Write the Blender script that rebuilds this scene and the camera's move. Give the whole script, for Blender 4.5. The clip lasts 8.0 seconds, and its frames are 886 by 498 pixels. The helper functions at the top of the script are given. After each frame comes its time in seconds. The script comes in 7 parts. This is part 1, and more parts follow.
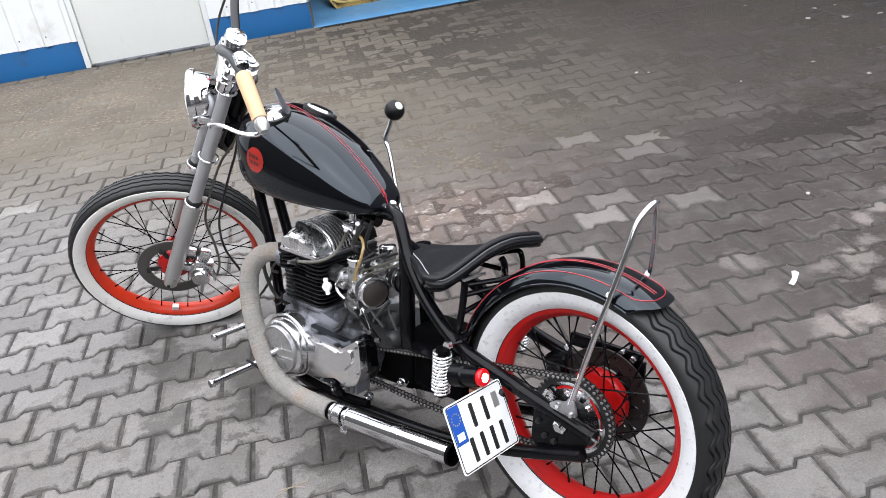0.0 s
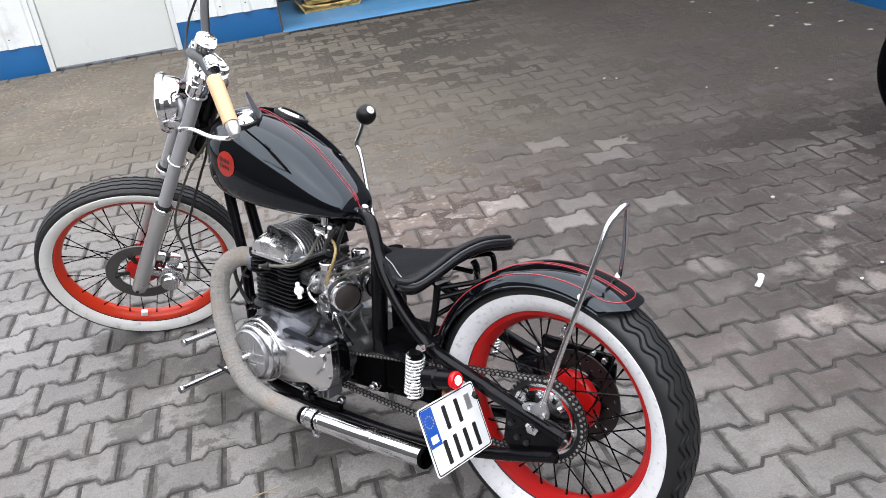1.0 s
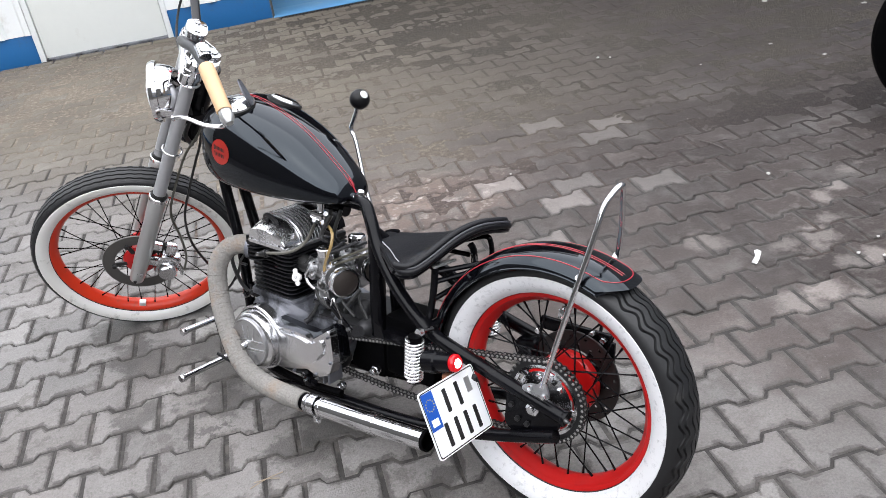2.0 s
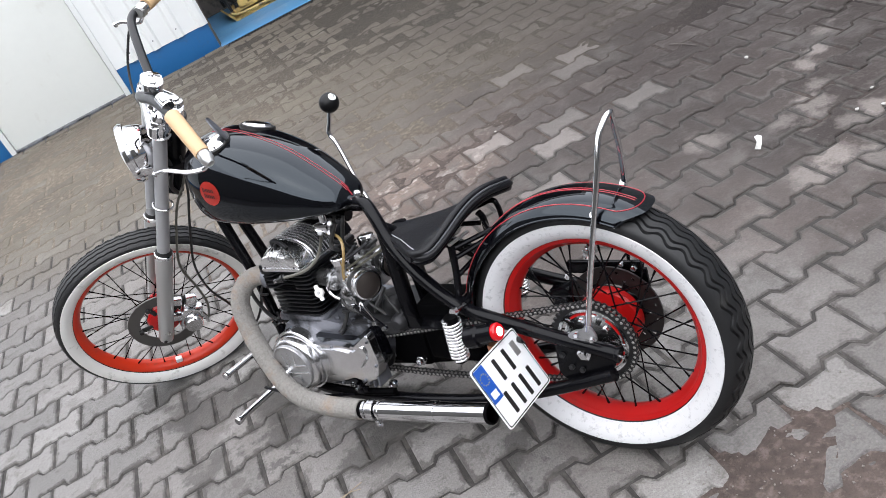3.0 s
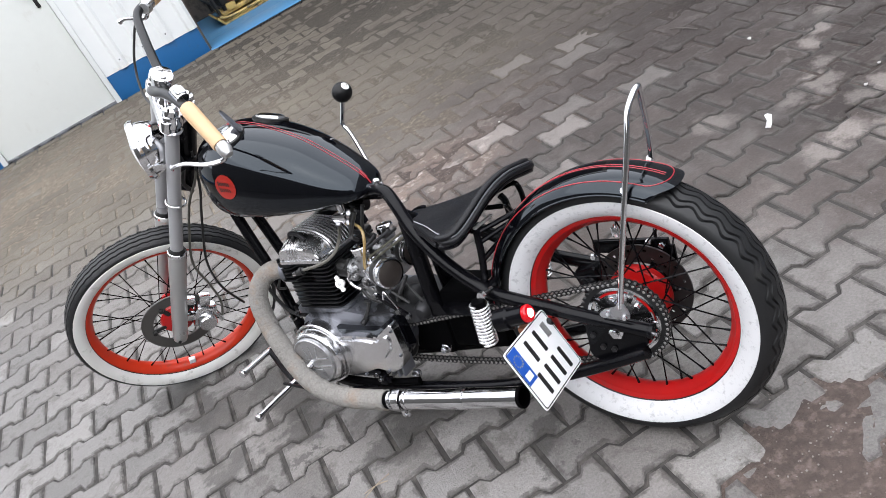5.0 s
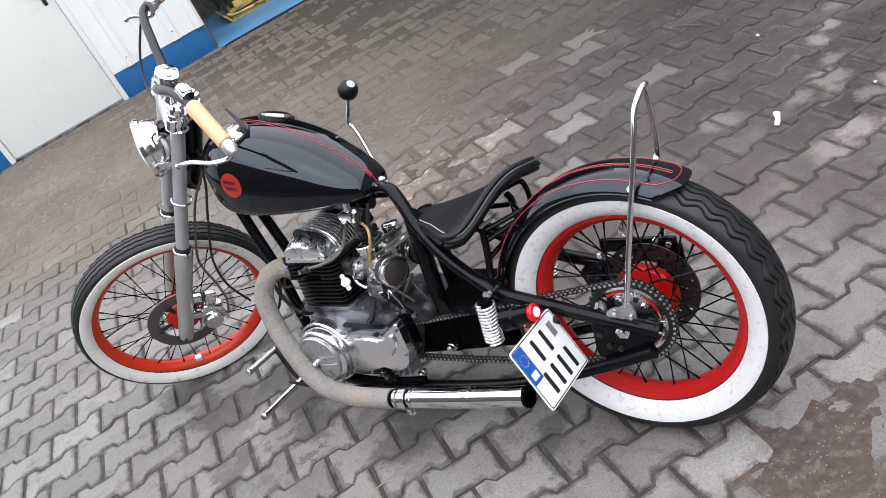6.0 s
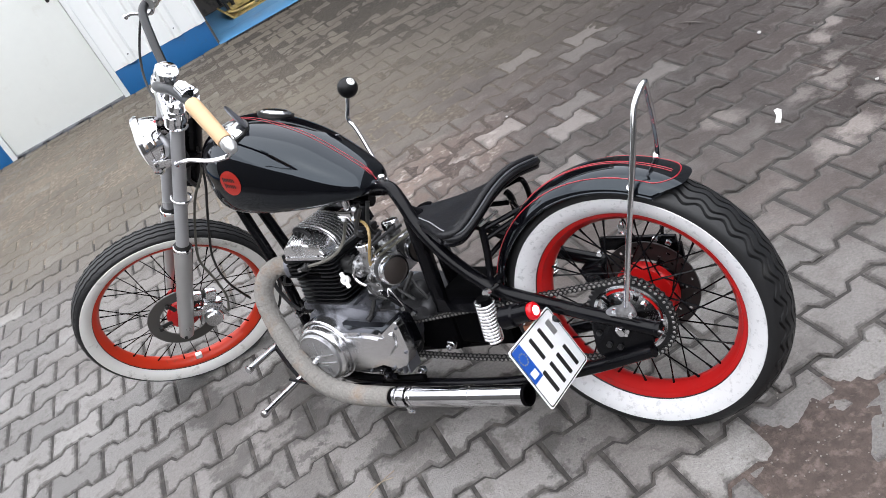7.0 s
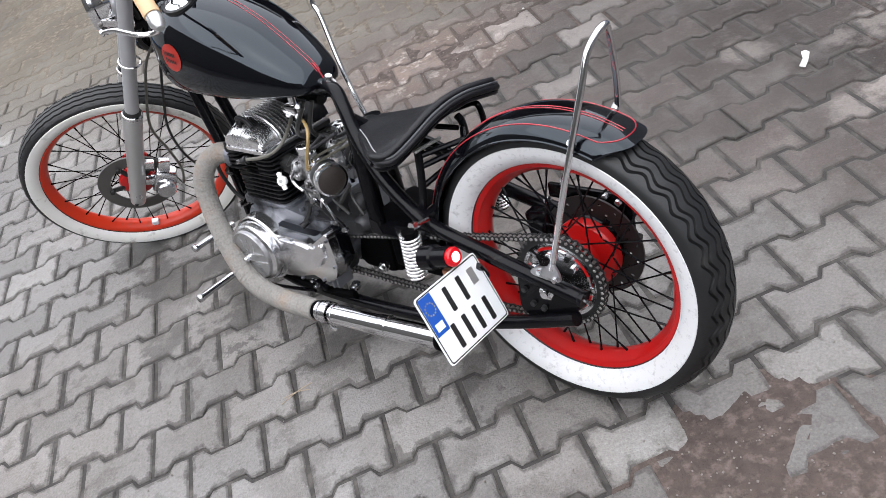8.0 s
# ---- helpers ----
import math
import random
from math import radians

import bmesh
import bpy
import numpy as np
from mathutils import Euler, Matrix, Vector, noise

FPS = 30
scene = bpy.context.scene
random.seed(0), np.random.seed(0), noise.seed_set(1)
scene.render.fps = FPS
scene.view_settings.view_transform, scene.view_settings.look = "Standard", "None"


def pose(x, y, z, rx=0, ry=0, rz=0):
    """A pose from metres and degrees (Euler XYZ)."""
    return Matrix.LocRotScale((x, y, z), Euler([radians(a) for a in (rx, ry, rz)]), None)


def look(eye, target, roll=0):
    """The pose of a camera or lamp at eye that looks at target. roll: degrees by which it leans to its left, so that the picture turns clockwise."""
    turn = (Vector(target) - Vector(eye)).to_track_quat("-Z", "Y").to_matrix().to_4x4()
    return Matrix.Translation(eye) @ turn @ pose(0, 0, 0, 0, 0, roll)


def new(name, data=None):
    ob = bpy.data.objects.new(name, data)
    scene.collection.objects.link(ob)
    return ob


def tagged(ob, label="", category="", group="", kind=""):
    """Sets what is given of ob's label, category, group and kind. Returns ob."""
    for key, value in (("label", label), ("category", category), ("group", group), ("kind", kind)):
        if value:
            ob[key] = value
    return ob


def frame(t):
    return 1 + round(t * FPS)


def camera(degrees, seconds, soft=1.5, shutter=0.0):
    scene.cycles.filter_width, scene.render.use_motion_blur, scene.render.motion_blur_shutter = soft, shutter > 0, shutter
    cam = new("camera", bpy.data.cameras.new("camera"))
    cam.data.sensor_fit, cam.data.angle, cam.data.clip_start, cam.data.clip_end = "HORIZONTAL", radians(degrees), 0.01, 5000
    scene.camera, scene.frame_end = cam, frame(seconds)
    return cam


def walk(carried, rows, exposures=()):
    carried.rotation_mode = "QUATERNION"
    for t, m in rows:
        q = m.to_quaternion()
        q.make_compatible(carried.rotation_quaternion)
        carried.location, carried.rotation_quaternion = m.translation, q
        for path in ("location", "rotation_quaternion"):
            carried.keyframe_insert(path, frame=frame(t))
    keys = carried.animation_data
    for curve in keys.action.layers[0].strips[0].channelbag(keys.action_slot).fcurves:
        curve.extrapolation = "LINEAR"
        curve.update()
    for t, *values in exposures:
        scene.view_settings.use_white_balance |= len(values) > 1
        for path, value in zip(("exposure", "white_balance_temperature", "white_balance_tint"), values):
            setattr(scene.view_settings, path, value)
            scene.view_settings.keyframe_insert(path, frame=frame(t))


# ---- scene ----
cam = camera(55.4, 8.0, soft=0.4)
walk(cam, [
    (0.0, look((1.172, -2.482, 1.553), (1.400, -0.729, 0.619), -8.6)),
    (0.5, look((1.165, -2.494, 1.559), (1.420, -0.731, 0.649), -8.4)),
    (0.7, look((1.168, -2.500, 1.560), (1.424, -0.737, 0.651), -8.3)),
    (1.0, look((1.163, -2.490, 1.554), (1.464, -0.747, 0.622), -7.7)),
    (1.5, look((1.163, -2.490, 1.553), (1.462, -0.751, 0.611), -8.1)),
    (1.7, look((1.163, -2.490, 1.554), (1.462, -0.752, 0.596), -8.4)),
    (2.8, look((1.163, -2.477, 1.556), (1.436, -0.774, 0.543), -19.6)),
    (3.0, look((1.162, -2.472, 1.557), (1.416, -0.767, 0.544), -25.9)),
    (3.2, look((1.153, -2.470, 1.552), (1.414, -0.752, 0.562), -28.5)),
    (3.5, look((1.142, -2.470, 1.555), (1.429, -0.759, 0.560), -27.5)),
    (4.0, look((1.109, -2.457, 1.552), (1.397, -0.750, 0.550), -27.7)),
    (4.5, look((1.079, -2.447, 1.553), (1.359, -0.738, 0.553), -27.6)),
    (4.7, look((1.072, -2.444, 1.551), (1.354, -0.745, 0.532), -27.4)),
    (6.0, look((1.078, -2.433, 1.547), (1.340, -0.733, 0.528), -27.7)),
    (6.5, look((1.080, -2.438, 1.547), (1.335, -0.735, 0.529), -27.7)),
    (7.0, look((1.085, -2.431, 1.545), (1.339, -0.732, 0.522), -27.8)),
    (7.2, look((1.092, -2.426, 1.537), (1.333, -0.742, 0.487), -28.2)),
    (7.5, look((1.155, -2.390, 1.515), (1.369, -0.762, 0.372), -28.6)),
    (7.7, look((1.229, -2.357, 1.487), (1.365, -0.742, 0.315), -28.1)),
    (7.8, look((1.273, -2.343, 1.482), (1.355, -0.730, 0.302), -27.5)),
    (8.0, look((1.385, -2.305, 1.476), (1.395, -0.728, 0.245), -23.9)),
], exposures=[(0.0, 2.25), (1.7, 2.22), (2.8, 2.12), (8.0, 2.12)])

# ---- light ----
world = bpy.data.worlds.new("overcast_sky")
scene.world = world
world.use_nodes = True
wn = world.node_tree.nodes
sky = wn.new("ShaderNodeTexSky")
sky.sky_type = "NISHITA"
sky.sun_disc = False
sky.sun_elevation, sky.sun_rotation = radians(70), radians(200)
sky.air_density, sky.dust_density, sky.ozone_density = 1.0, 1.0, 1.2
soften = wn.new("ShaderNodeHueSaturation")
soften.inputs["Saturation"].default_value = 0.50
world.node_tree.links.new(sky.outputs[0], soften.inputs["Color"])
# a closed, even layer of cloud over the clear sky
cloud = wn.new("ShaderNodeMix")
cloud.data_type = "RGBA"
cloud.inputs[0].default_value = 0.75
cloud.inputs[7].default_value = (4.7, 4.75, 5.0, 1)
world.node_tree.links.new(soften.outputs[0], cloud.inputs[6])
world.node_tree.links.new(cloud.outputs[2], wn["Background"].inputs["Color"])
wn["Background"].inputs["Strength"].default_value = 0.15

sun = new("sun", bpy.data.lights.new("sun", "SUN"))
sun.data.energy, sun.data.angle, sun.data.color = 0.45, radians(100), (1.0, 0.99, 0.98)
sun.matrix_world = look((0, 0, 8), (0.58, 1.60, 3.3))


# ---- materials ----
def mat(name, base, rough=0.5, metal=0.0, scale=30.0, vary=0.12, fine=0.05, bump=0.0, bump_scale=None, coat=0.0, spec=0.5, dirt=None, dirt_amount=0.0, dirt_scale=4.0, obj_vary=0.0, rough_vary=0.08):
    """A surface with grain and stains at two scales."""
    m = bpy.data.materials.new(name)
    m.use_nodes = True
    n, ln = m.node_tree.nodes, m.node_tree.links
    b = n["Principled BSDF"]
    b.inputs["Metallic"].default_value = metal
    b.inputs["Coat Weight"].default_value = coat
    b.inputs["Coat Roughness"].default_value = 0.04
    b.inputs["Coat IOR"].default_value = 1.5
    b.inputs["Specular IOR Level"].default_value = spec
    tc = n.new("ShaderNodeTexCoord")
    big, small = n.new("ShaderNodeTexNoise"), n.new("ShaderNodeTexNoise")
    big.inputs["Scale"].default_value, big.inputs["Detail"].default_value = scale * 0.2, 5
    small.inputs["Scale"].default_value, small.inputs["Detail"].default_value = scale * 4, 4
    for t in (big, small):
        ln.new(tc.outputs["Object"], t.inputs["Vector"])

    def math_node(op, a, c):
        k = n.new("ShaderNodeMath")
        k.operation = op
        for i, v in enumerate((a, c)):
            if isinstance(v, (int, float)):
                k.inputs[i].default_value = v
            else:
                ln.new(v, k.inputs[i])
        return k.outputs[0]

    value = math_node("ADD", 1.0 - vary / 2 - fine / 2, math_node("ADD", math_node("MULTIPLY", big.outputs[0], vary), math_node("MULTIPLY", small.outputs[0], fine)))
    if obj_vary:
        info = n.new("ShaderNodeObjectInfo")
        value = math_node("MULTIPLY", value, math_node("ADD", 1 - obj_vary / 2, math_node("MULTIPLY", info.outputs["Random"], obj_vary)))
    mul = n.new("ShaderNodeVectorMath")
    mul.operation = "SCALE"
    mul.inputs[0].default_value = base
    ln.new(value, mul.inputs["Scale"])
    colour = mul.outputs[0]
    if dirt:
        spots = n.new("ShaderNodeTexNoise")
        spots.inputs["Scale"].default_value, spots.inputs["Detail"].default_value = dirt_scale, 8
        spots.inputs["Roughness"].default_value = 0.65
        ln.new(tc.outputs["Object"], spots.inputs["Vector"])
        ramp = n.new("ShaderNodeMapRange")
        ramp.inputs[1].default_value, ramp.inputs[2].default_value = 0.62 - 0.3 * dirt_amount, 0.78 - 0.3 * dirt_amount
        ln.new(spots.outputs[0], ramp.inputs[0])
        mix = n.new("ShaderNodeMix")
        mix.data_type = "RGBA"
        ln.new(ramp.outputs[0], mix.inputs[0])
        ln.new(colour, mix.inputs[6])
        mix.inputs[7].default_value = (*dirt, 1)
        colour = mix.outputs[2]
    ln.new(colour, b.inputs["Base Color"])
    ln.new(math_node("ADD", rough - rough_vary / 2, math_node("MULTIPLY", big.outputs[0], rough_vary)), b.inputs["Roughness"])
    if bump:
        bm_ = n.new("ShaderNodeBump")
        bm_.inputs["Strength"].default_value, bm_.inputs["Distance"].default_value = 1.0, bump
        if bump_scale:
            grain = n.new("ShaderNodeTexNoise")
            grain.inputs["Scale"].default_value, grain.inputs["Detail"].default_value = bump_scale, 5
            ln.new(tc.outputs["Object"], grain.inputs["Vector"])
            ln.new(grain.outputs[0], bm_.inputs["Height"])
        else:
            ln.new(small.outputs[0], bm_.inputs["Height"])
        ln.new(bm_.outputs[0], b.inputs["Normal"])
    return m


def glow(name, colour, strength):
    m = mat(name, colour, 0.15)
    b = m.node_tree.nodes["Principled BSDF"]
    b.inputs["Emission Color"].default_value = (*colour, 1)
    b.inputs["Emission Strength"].default_value = strength
    return m


M_BLACK = mat("black_gloss_paint", (0.002, 0.002, 0.003), 0.05, scale=8, vary=0.3, rough_vary=0.015, spec=0.5)
tint = M_BLACK.node_tree.nodes["Principled BSDF"]
tint.inputs["IOR"].default_value = 1.5
tint.inputs["Specular Tint"].default_value = (0.80, 0.91, 1.0, 1)
M_FRAME = mat("black_frame_paint", (0.003, 0.003, 0.004), 0.2, scale=25, vary=0.4, spec=0.16, dirt=(0.012, 0.011, 0.010), dirt_amount=0.05, dirt_scale=30)
M_DEEPBLACK = mat("deep_black", (0.0015, 0.0015, 0.0018), 0.6, scale=25, vary=0.5, spec=0.03, dirt=(0.006, 0.0055, 0.005), dirt_amount=0.15, dirt_scale=20)
M_RUBBER = mat("tyre_rubber", (0.011, 0.0112, 0.012), 0.46, scale=30, vary=0.4, fine=0.3, bump=0.0005, spec=0.36, dirt=(0.026, 0.025, 0.024), dirt_amount=0.10, dirt_scale=9)
M_WHITEWALL = mat("white_rubber", (0.64, 0.64, 0.65), 0.5, scale=20, vary=0.12, bump=0.0003, dirt=(0.42, 0.42, 0.43), dirt_amount=0.27, dirt_scale=80)
M_CREAM = mat("aged_white_rubber", (0.70, 0.69, 0.66), 0.55, scale=20, vary=0.12, bump=0.0003, dirt=(0.26, 0.25, 0.22), dirt_amount=0.15, dirt_scale=18)
M_RED = mat("red_rim_paint", (0.40, 0.006, 0.006), 0.32, scale=20, vary=0.3, coat=0.1, spec=0.35, dirt=(0.13, 0.03, 0.025), dirt_amount=0.1, dirt_scale=20)
M_ORANGE = mat("orange_red_rim_paint", (0.50, 0.028, 0.007), 0.35, scale=20, vary=0.3, coat=0.1, spec=0.35, dirt=(0.18, 0.04, 0.02), dirt_amount=0.12, dirt_scale=20)
M_CHROME = mat("chrome", (0.72, 0.72, 0.735), 0.09, 1.0, scale=30, vary=0.1, rough_vary=0.08)
M_ALU = mat("polished_aluminium", (0.72, 0.72, 0.735), 0.20, 1.0, scale=25, vary=0.25, fine=0.1, rough_vary=0.2, bump=0.0003)
M_CAST = mat("cast_aluminium", (0.15, 0.155, 0.175), 0.40, 0.6, scale=25, vary=0.4, fine=0.2, bump=0.0008, dirt=(0.025, 0.026, 0.030), dirt_amount=0.5, dirt_scale=14)
M_LID = mat("sand_cast_aluminium", (0.44, 0.44, 0.45), 0.36, 0.9, scale=60, vary=0.3, fine=0.3, bump=0.00012, dirt=(0.20, 0.20, 0.205), dirt_amount=0.35, dirt_scale=22)
M_GAUZE = mat("filter_gauze", (0.050, 0.041, 0.037), 0.48, 0.5, scale=90, vary=0.6, fine=0.6, bump=0.001, bump_scale=500)
M_OLIVE = mat("tarnished_strap", (0.10, 0.095, 0.075), 0.4, 0.6, scale=40, vary=0.4)
M_CASTDARK = mat("dark_cast_aluminium", (0.035, 0.035, 0.038), 0.5, 0.5, scale=25, vary=0.5, fine=0.2, bump=0.0008, dirt=(0.02, 0.02, 0.02), dirt_amount=0.3, dirt_scale=16)
M_SPRING = mat("bright_spring_steel", (0.80, 0.80, 0.81), 0.24, 0.9, scale=40, vary=0.1)
M_FORK = mat("grey_fork_metal", (0.46, 0.46, 0.455), 0.36, 0.7, scale=20, vary=0.2, bump=0.0002)
M_TUBE = mat("ground_fork_tube", (0.36, 0.36, 0.37), 0.28, 0.35, scale=20, vary=0.2)
M_CARB = mat("dull_carb_alloy", (0.42, 0.42, 0.43), 0.34, 0.9, scale=40, vary=0.4, fine=0.2, bump=0.0006, dirt=(0.06, 0.055, 0.05), dirt_amount=0.35, dirt_scale=40)
M_COVER = mat("worn_chrome", (0.80, 0.80, 0.81), 0.24, 1.0, scale=30, vary=0.2, rough_vary=0.15, dirt=(0.50, 0.50, 0.51), dirt_amount=0.05, dirt_scale=30)
M_BAR = mat("black_bar_paint", (0.016, 0.0165, 0.018), 0.3, 0.4, scale=20, vary=0.3)
M_DISC = mat("brake_disc_steel", (0.13, 0.125, 0.12), 0.42, 0.8, scale=40, vary=0.35)
M_DARKDISC = mat("dark_brake_disc", (0.035, 0.03, 0.03), 0.4, 0.6, scale=40, vary=0.35)
M_FIN = mat("black_engine_fins", (0.005, 0.005, 0.006), 0.4, scale=30, vary=0.4, spec=0.3, dirt=(0.02, 0.02, 0.02), dirt_amount=0.08, dirt_scale=25)
M_LEATHER = mat("black_leather", (0.0045, 0.0045, 0.006), 0.42, spec=0.26, scale=40, vary=0.3, bump=0.0008, bump_scale=220)
M_PIPING = mat("worn_piping", (0.035, 0.036, 0.042), 0.45, spec=0.4, scale=40, vary=0.4)
M_STITCH = mat("grey_thread", (0.20, 0.205, 0.22), 0.7)
M_WOOD = mat("pale_wood_grip", (0.54, 0.36, 0.20), 0.5, scale=20, vary=0.25, fine=0.1)
M_WRAP = mat("exhaust_wrap", (0.205, 0.195, 0.180), 0.95, scale=45, vary=0.6, fine=0.6, bump=0.004, bump_scale=150, dirt=(0.21, 0.155, 0.115), dirt_amount=0.42, dirt_scale=9)
M_IRONWORN = mat("worn_pin_steel", (0.30, 0.29, 0.28), 0.4, 0.8, scale=60, vary=0.5)
M_CHAIN = mat("oily_chain_steel", (0.022, 0.022, 0.023), 0.42, 0.4, scale=60, vary=0.5)
M_PLATE = mat("plate_white", (0.80, 0.81, 0.82), 0.3, scale=10, vary=0.04)
M_INK = mat("plate_black", (0.012, 0.012, 0.012), 0.4)
M_BLUE_STRIP = mat("plate_blue", (0.006, 0.07, 0.36), 0.35)
M_LENS = glow("lit_red_lens", (0.36, 0.004, 0.008), 0.14)
M_BULB = glow("lit_bulb", (1.0, 0.72, 0.68), 1.6)
M_HOSE = mat("yellow_fuel_hose", (0.26, 0.18, 0.075), 0.25, scale=20)
M_CABLE = mat("black_cable", (0.012, 0.012, 0.012), 0.4)
M_GREY_CABLE = mat("grey_cable", (0.10, 0.095, 0.08), 0.5)
M_STRIPE = mat("red_pinstripe", (0.36, 0.016, 0.028), 0.3, coat=0.3)
M_BADGE = mat("red_badge_paint", (0.30, 0.016, 0.010), 0.3, coat=0.3)
M_WHITE_DOT = mat("white_resin", (0.8, 0.8, 0.78), 0.2, coat=0.6)
M_BALL = mat("black_resin", (0.004, 0.004, 0.0045), 0.4, spec=0.25)
M_SHEET = mat("white_sheet_metal", (0.72, 0.74, 0.735), 0.45, scale=3, vary=0.06, dirt=(0.55, 0.55, 0.52), dirt_amount=0.04, dirt_scale=3)
M_DOOR = mat("white_door_paint", (0.68, 0.70, 0.67), 0.45, scale=4, vary=0.05, dirt=(0.60, 0.60, 0.56), dirt_amount=0.03, dirt_scale=6)
M_BLUE = mat("blue_plinth_paint", (0.006, 0.098, 0.27), 0.5, scale=10, vary=0.25, bump=0.001, dirt=(0.03, 0.08, 0.18), dirt_amount=0.12, dirt_scale=9)
M_FLOORBLUE = mat("light_blue_floor_paint", (0.085, 0.24, 0.43), 0.4, scale=5, vary=0.2, dirt=(0.26, 0.34, 0.42), dirt_amount=0.14, dirt_scale=5)
M_DARKROOM = mat("dim_workshop_wall", (0.20, 0.17, 0.15), 0.8, scale=3, vary=0.3)
M_IRON = mat("black_iron", (0.02, 0.02, 0.02), 0.5, 0.3)
M_YELLOW = mat("worn_yellow_paint", (0.52, 0.37, 0.12), 0.5, scale=15, vary=0.3, dirt=(0.08, 0.06, 0.04), dirt_amount=0.38, dirt_scale=14)
M_ENGINE_RED = mat("dull_red_paint", (0.17, 0.022, 0.026), 0.45, scale=20, vary=0.3)
M_PAPER = mat("white_paper_scrap", (0.75, 0.74, 0.72), 0.8)
M_STRAW = mat("dry_straw", (0.26, 0.21, 0.15), 0.8)
M_TWIG = mat("weathered_twig", (0.085, 0.075, 0.068), 0.85)


# ---- mesh helpers ----
def part(name, bm, material, parent=None, label="", sharp=35, shift=None):
    """Links a bmesh as one mesh object under a thing or part."""
    bmesh.ops.recalc_face_normals(bm, faces=bm.faces)
    if shift is not None:
        bm.transform(Matrix.Translation(shift))
    me = bpy.data.meshes.new(name)
    bm.to_mesh(me)
    bm.free()
    if sharp:
        me.shade_smooth()
        me.set_sharp_from_angle(angle=radians(sharp))
    me.materials.append(material)
    ob = new(name, me)
    if parent is not None:
        ob.parent = parent
    if label:
        tagged(ob, label)
    return ob


def smooth_path(points, steps=6):
    """Catmull-Rom through the points."""
    p = [Vector(q) for q in points]
    if len(p) < 3:
        return p
    out = []
    for i in range(len(p) - 1):
        a, b, c, d = p[max(i - 1, 0)], p[i], p[i + 1], p[min(i + 2, len(p) - 1)]
        for k in range(steps):
            t = k / steps
            out.append(0.5 * (2 * b + (c - a) * t + (2 * a - 5 * b + 4 * c - d) * t * t + (3 * b - a - 3 * c + d) * t ** 3))
    return out + [p[-1]]


def add_tube(bm, path, r, n=10, caps=True, squash=1.0):
    """A tube along a path; r is a number or a function of 0..1."""
    rings = []
    up = Vector((0.123, 0.456, 0.88)).normalized()
    for i, q in enumerate(path):
        d = (path[min(i + 1, len(path) - 1)] - path[max(i - 1, 0)]).normalized()
        side = (up - d * up.dot(d)).normalized()
        up = side
        other = d.cross(side)
        rr = r(i / max(len(path) - 1, 1)) if callable(r) else r
        rings.append([bm.verts.new(q + side * (rr * math.cos(2 * math.pi * k / n)) + other * (rr * squash * math.sin(2 * math.pi * k / n))) for k in range(n)])
    for a, b in zip(rings, rings[1:]):
        for k in range(n):
            bm.faces.new((a[k], a[(k + 1) % n], b[(k + 1) % n], b[k]))
    if caps:
        bm.faces.new(rings[0])
        bm.faces.new(rings[-1])
    return bm


def tube(points, r, n=10, steps=6, squash=1.0):
    return add_tube(bmesh.new(), smooth_path(points, steps), r, n, True, squash)


def rod(a, b, r, n=10, r2=None):
    r2 = r if r2 is None else r2
    return add_tube(bmesh.new(), [Vector(a), Vector(b)], lambda t: r + (r2 - r) * t, n)


def basis(origin, axis, hint=(0, 0, 1)):
    """A matrix whose z runs along axis."""
    z = Vector(axis).normalized()
    x = Vector(hint).cross(z)
    x = x.normalized() if x.length > 1e-4 else Vector((1, 0, 0))
    y = z.cross(x)
    m = Matrix((x, y, z)).transposed().to_4x4()
    m.translation = origin
    return m


def add_lathe(bm, profile, m=None, n=48, closed=False):
    """Spins a profile of (radius, height) round z."""
    m = m or Matrix()
    rings = []
    for r, h in profile:
        if r < 1e-6:
            rings.append([bm.verts.new(m @ Vector((0, 0, h)))])
        else:
            rings.append([bm.verts.new(m @ Vector((r * math.cos(2 * math.pi * k / n), r * math.sin(2 * math.pi * k / n), h))) for k in range(n)])
    pairs = list(zip(rings, rings[1:])) + ([(rings[-1], rings[0])] if closed else [])
    for a, b in pairs:
        for k in range(n):
            k2 = (k + 1) % n
            if len(a) == 1 and len(b) > 1:
                bm.faces.new((a[0], b[k2], b[k]))
            elif len(b) == 1 and len(a) > 1:
                bm.faces.new((a[k], a[k2], b[0]))
            elif len(a) > 1:
                bm.faces.new((a[k], a[k2], b[k2], b[k]))
    return bm


def lathe(profile, m=None, n=48, closed=False):
    return add_lathe(bmesh.new(), profile, m, n, closed)


def add_box(bm, lo, hi, m=None, bevel=0.0, segments=2):
    ret = bmesh.ops.create_cube(bm, size=1.0)
    lo, hi = Vector(lo), Vector(hi)
    s = Matrix.Translation((lo + hi) / 2) @ Matrix.Diagonal((*(hi - lo), 1))
    bmesh.ops.transform(bm, matrix=s, verts=ret["verts"])
    if bevel:
        edges = list({e for v in ret["verts"] for e in v.link_edges})
        out = bmesh.ops.bevel(bm, geom=edges, offset=bevel, segments=segments, affect="EDGES", profile=0.6)
        verts = list({v for f in out["faces"] for v in f.verts} | {v for v in ret["verts"] if v.is_valid})
    else:
        verts = ret["verts"]
    if m is not None:
        bmesh.ops.transform(bm, matrix=m, verts=verts)
    return bm


def box(lo, hi, m=None, bevel=0.0, segments=2):
    return add_box(bmesh.new(), lo, hi, m, bevel, segments)


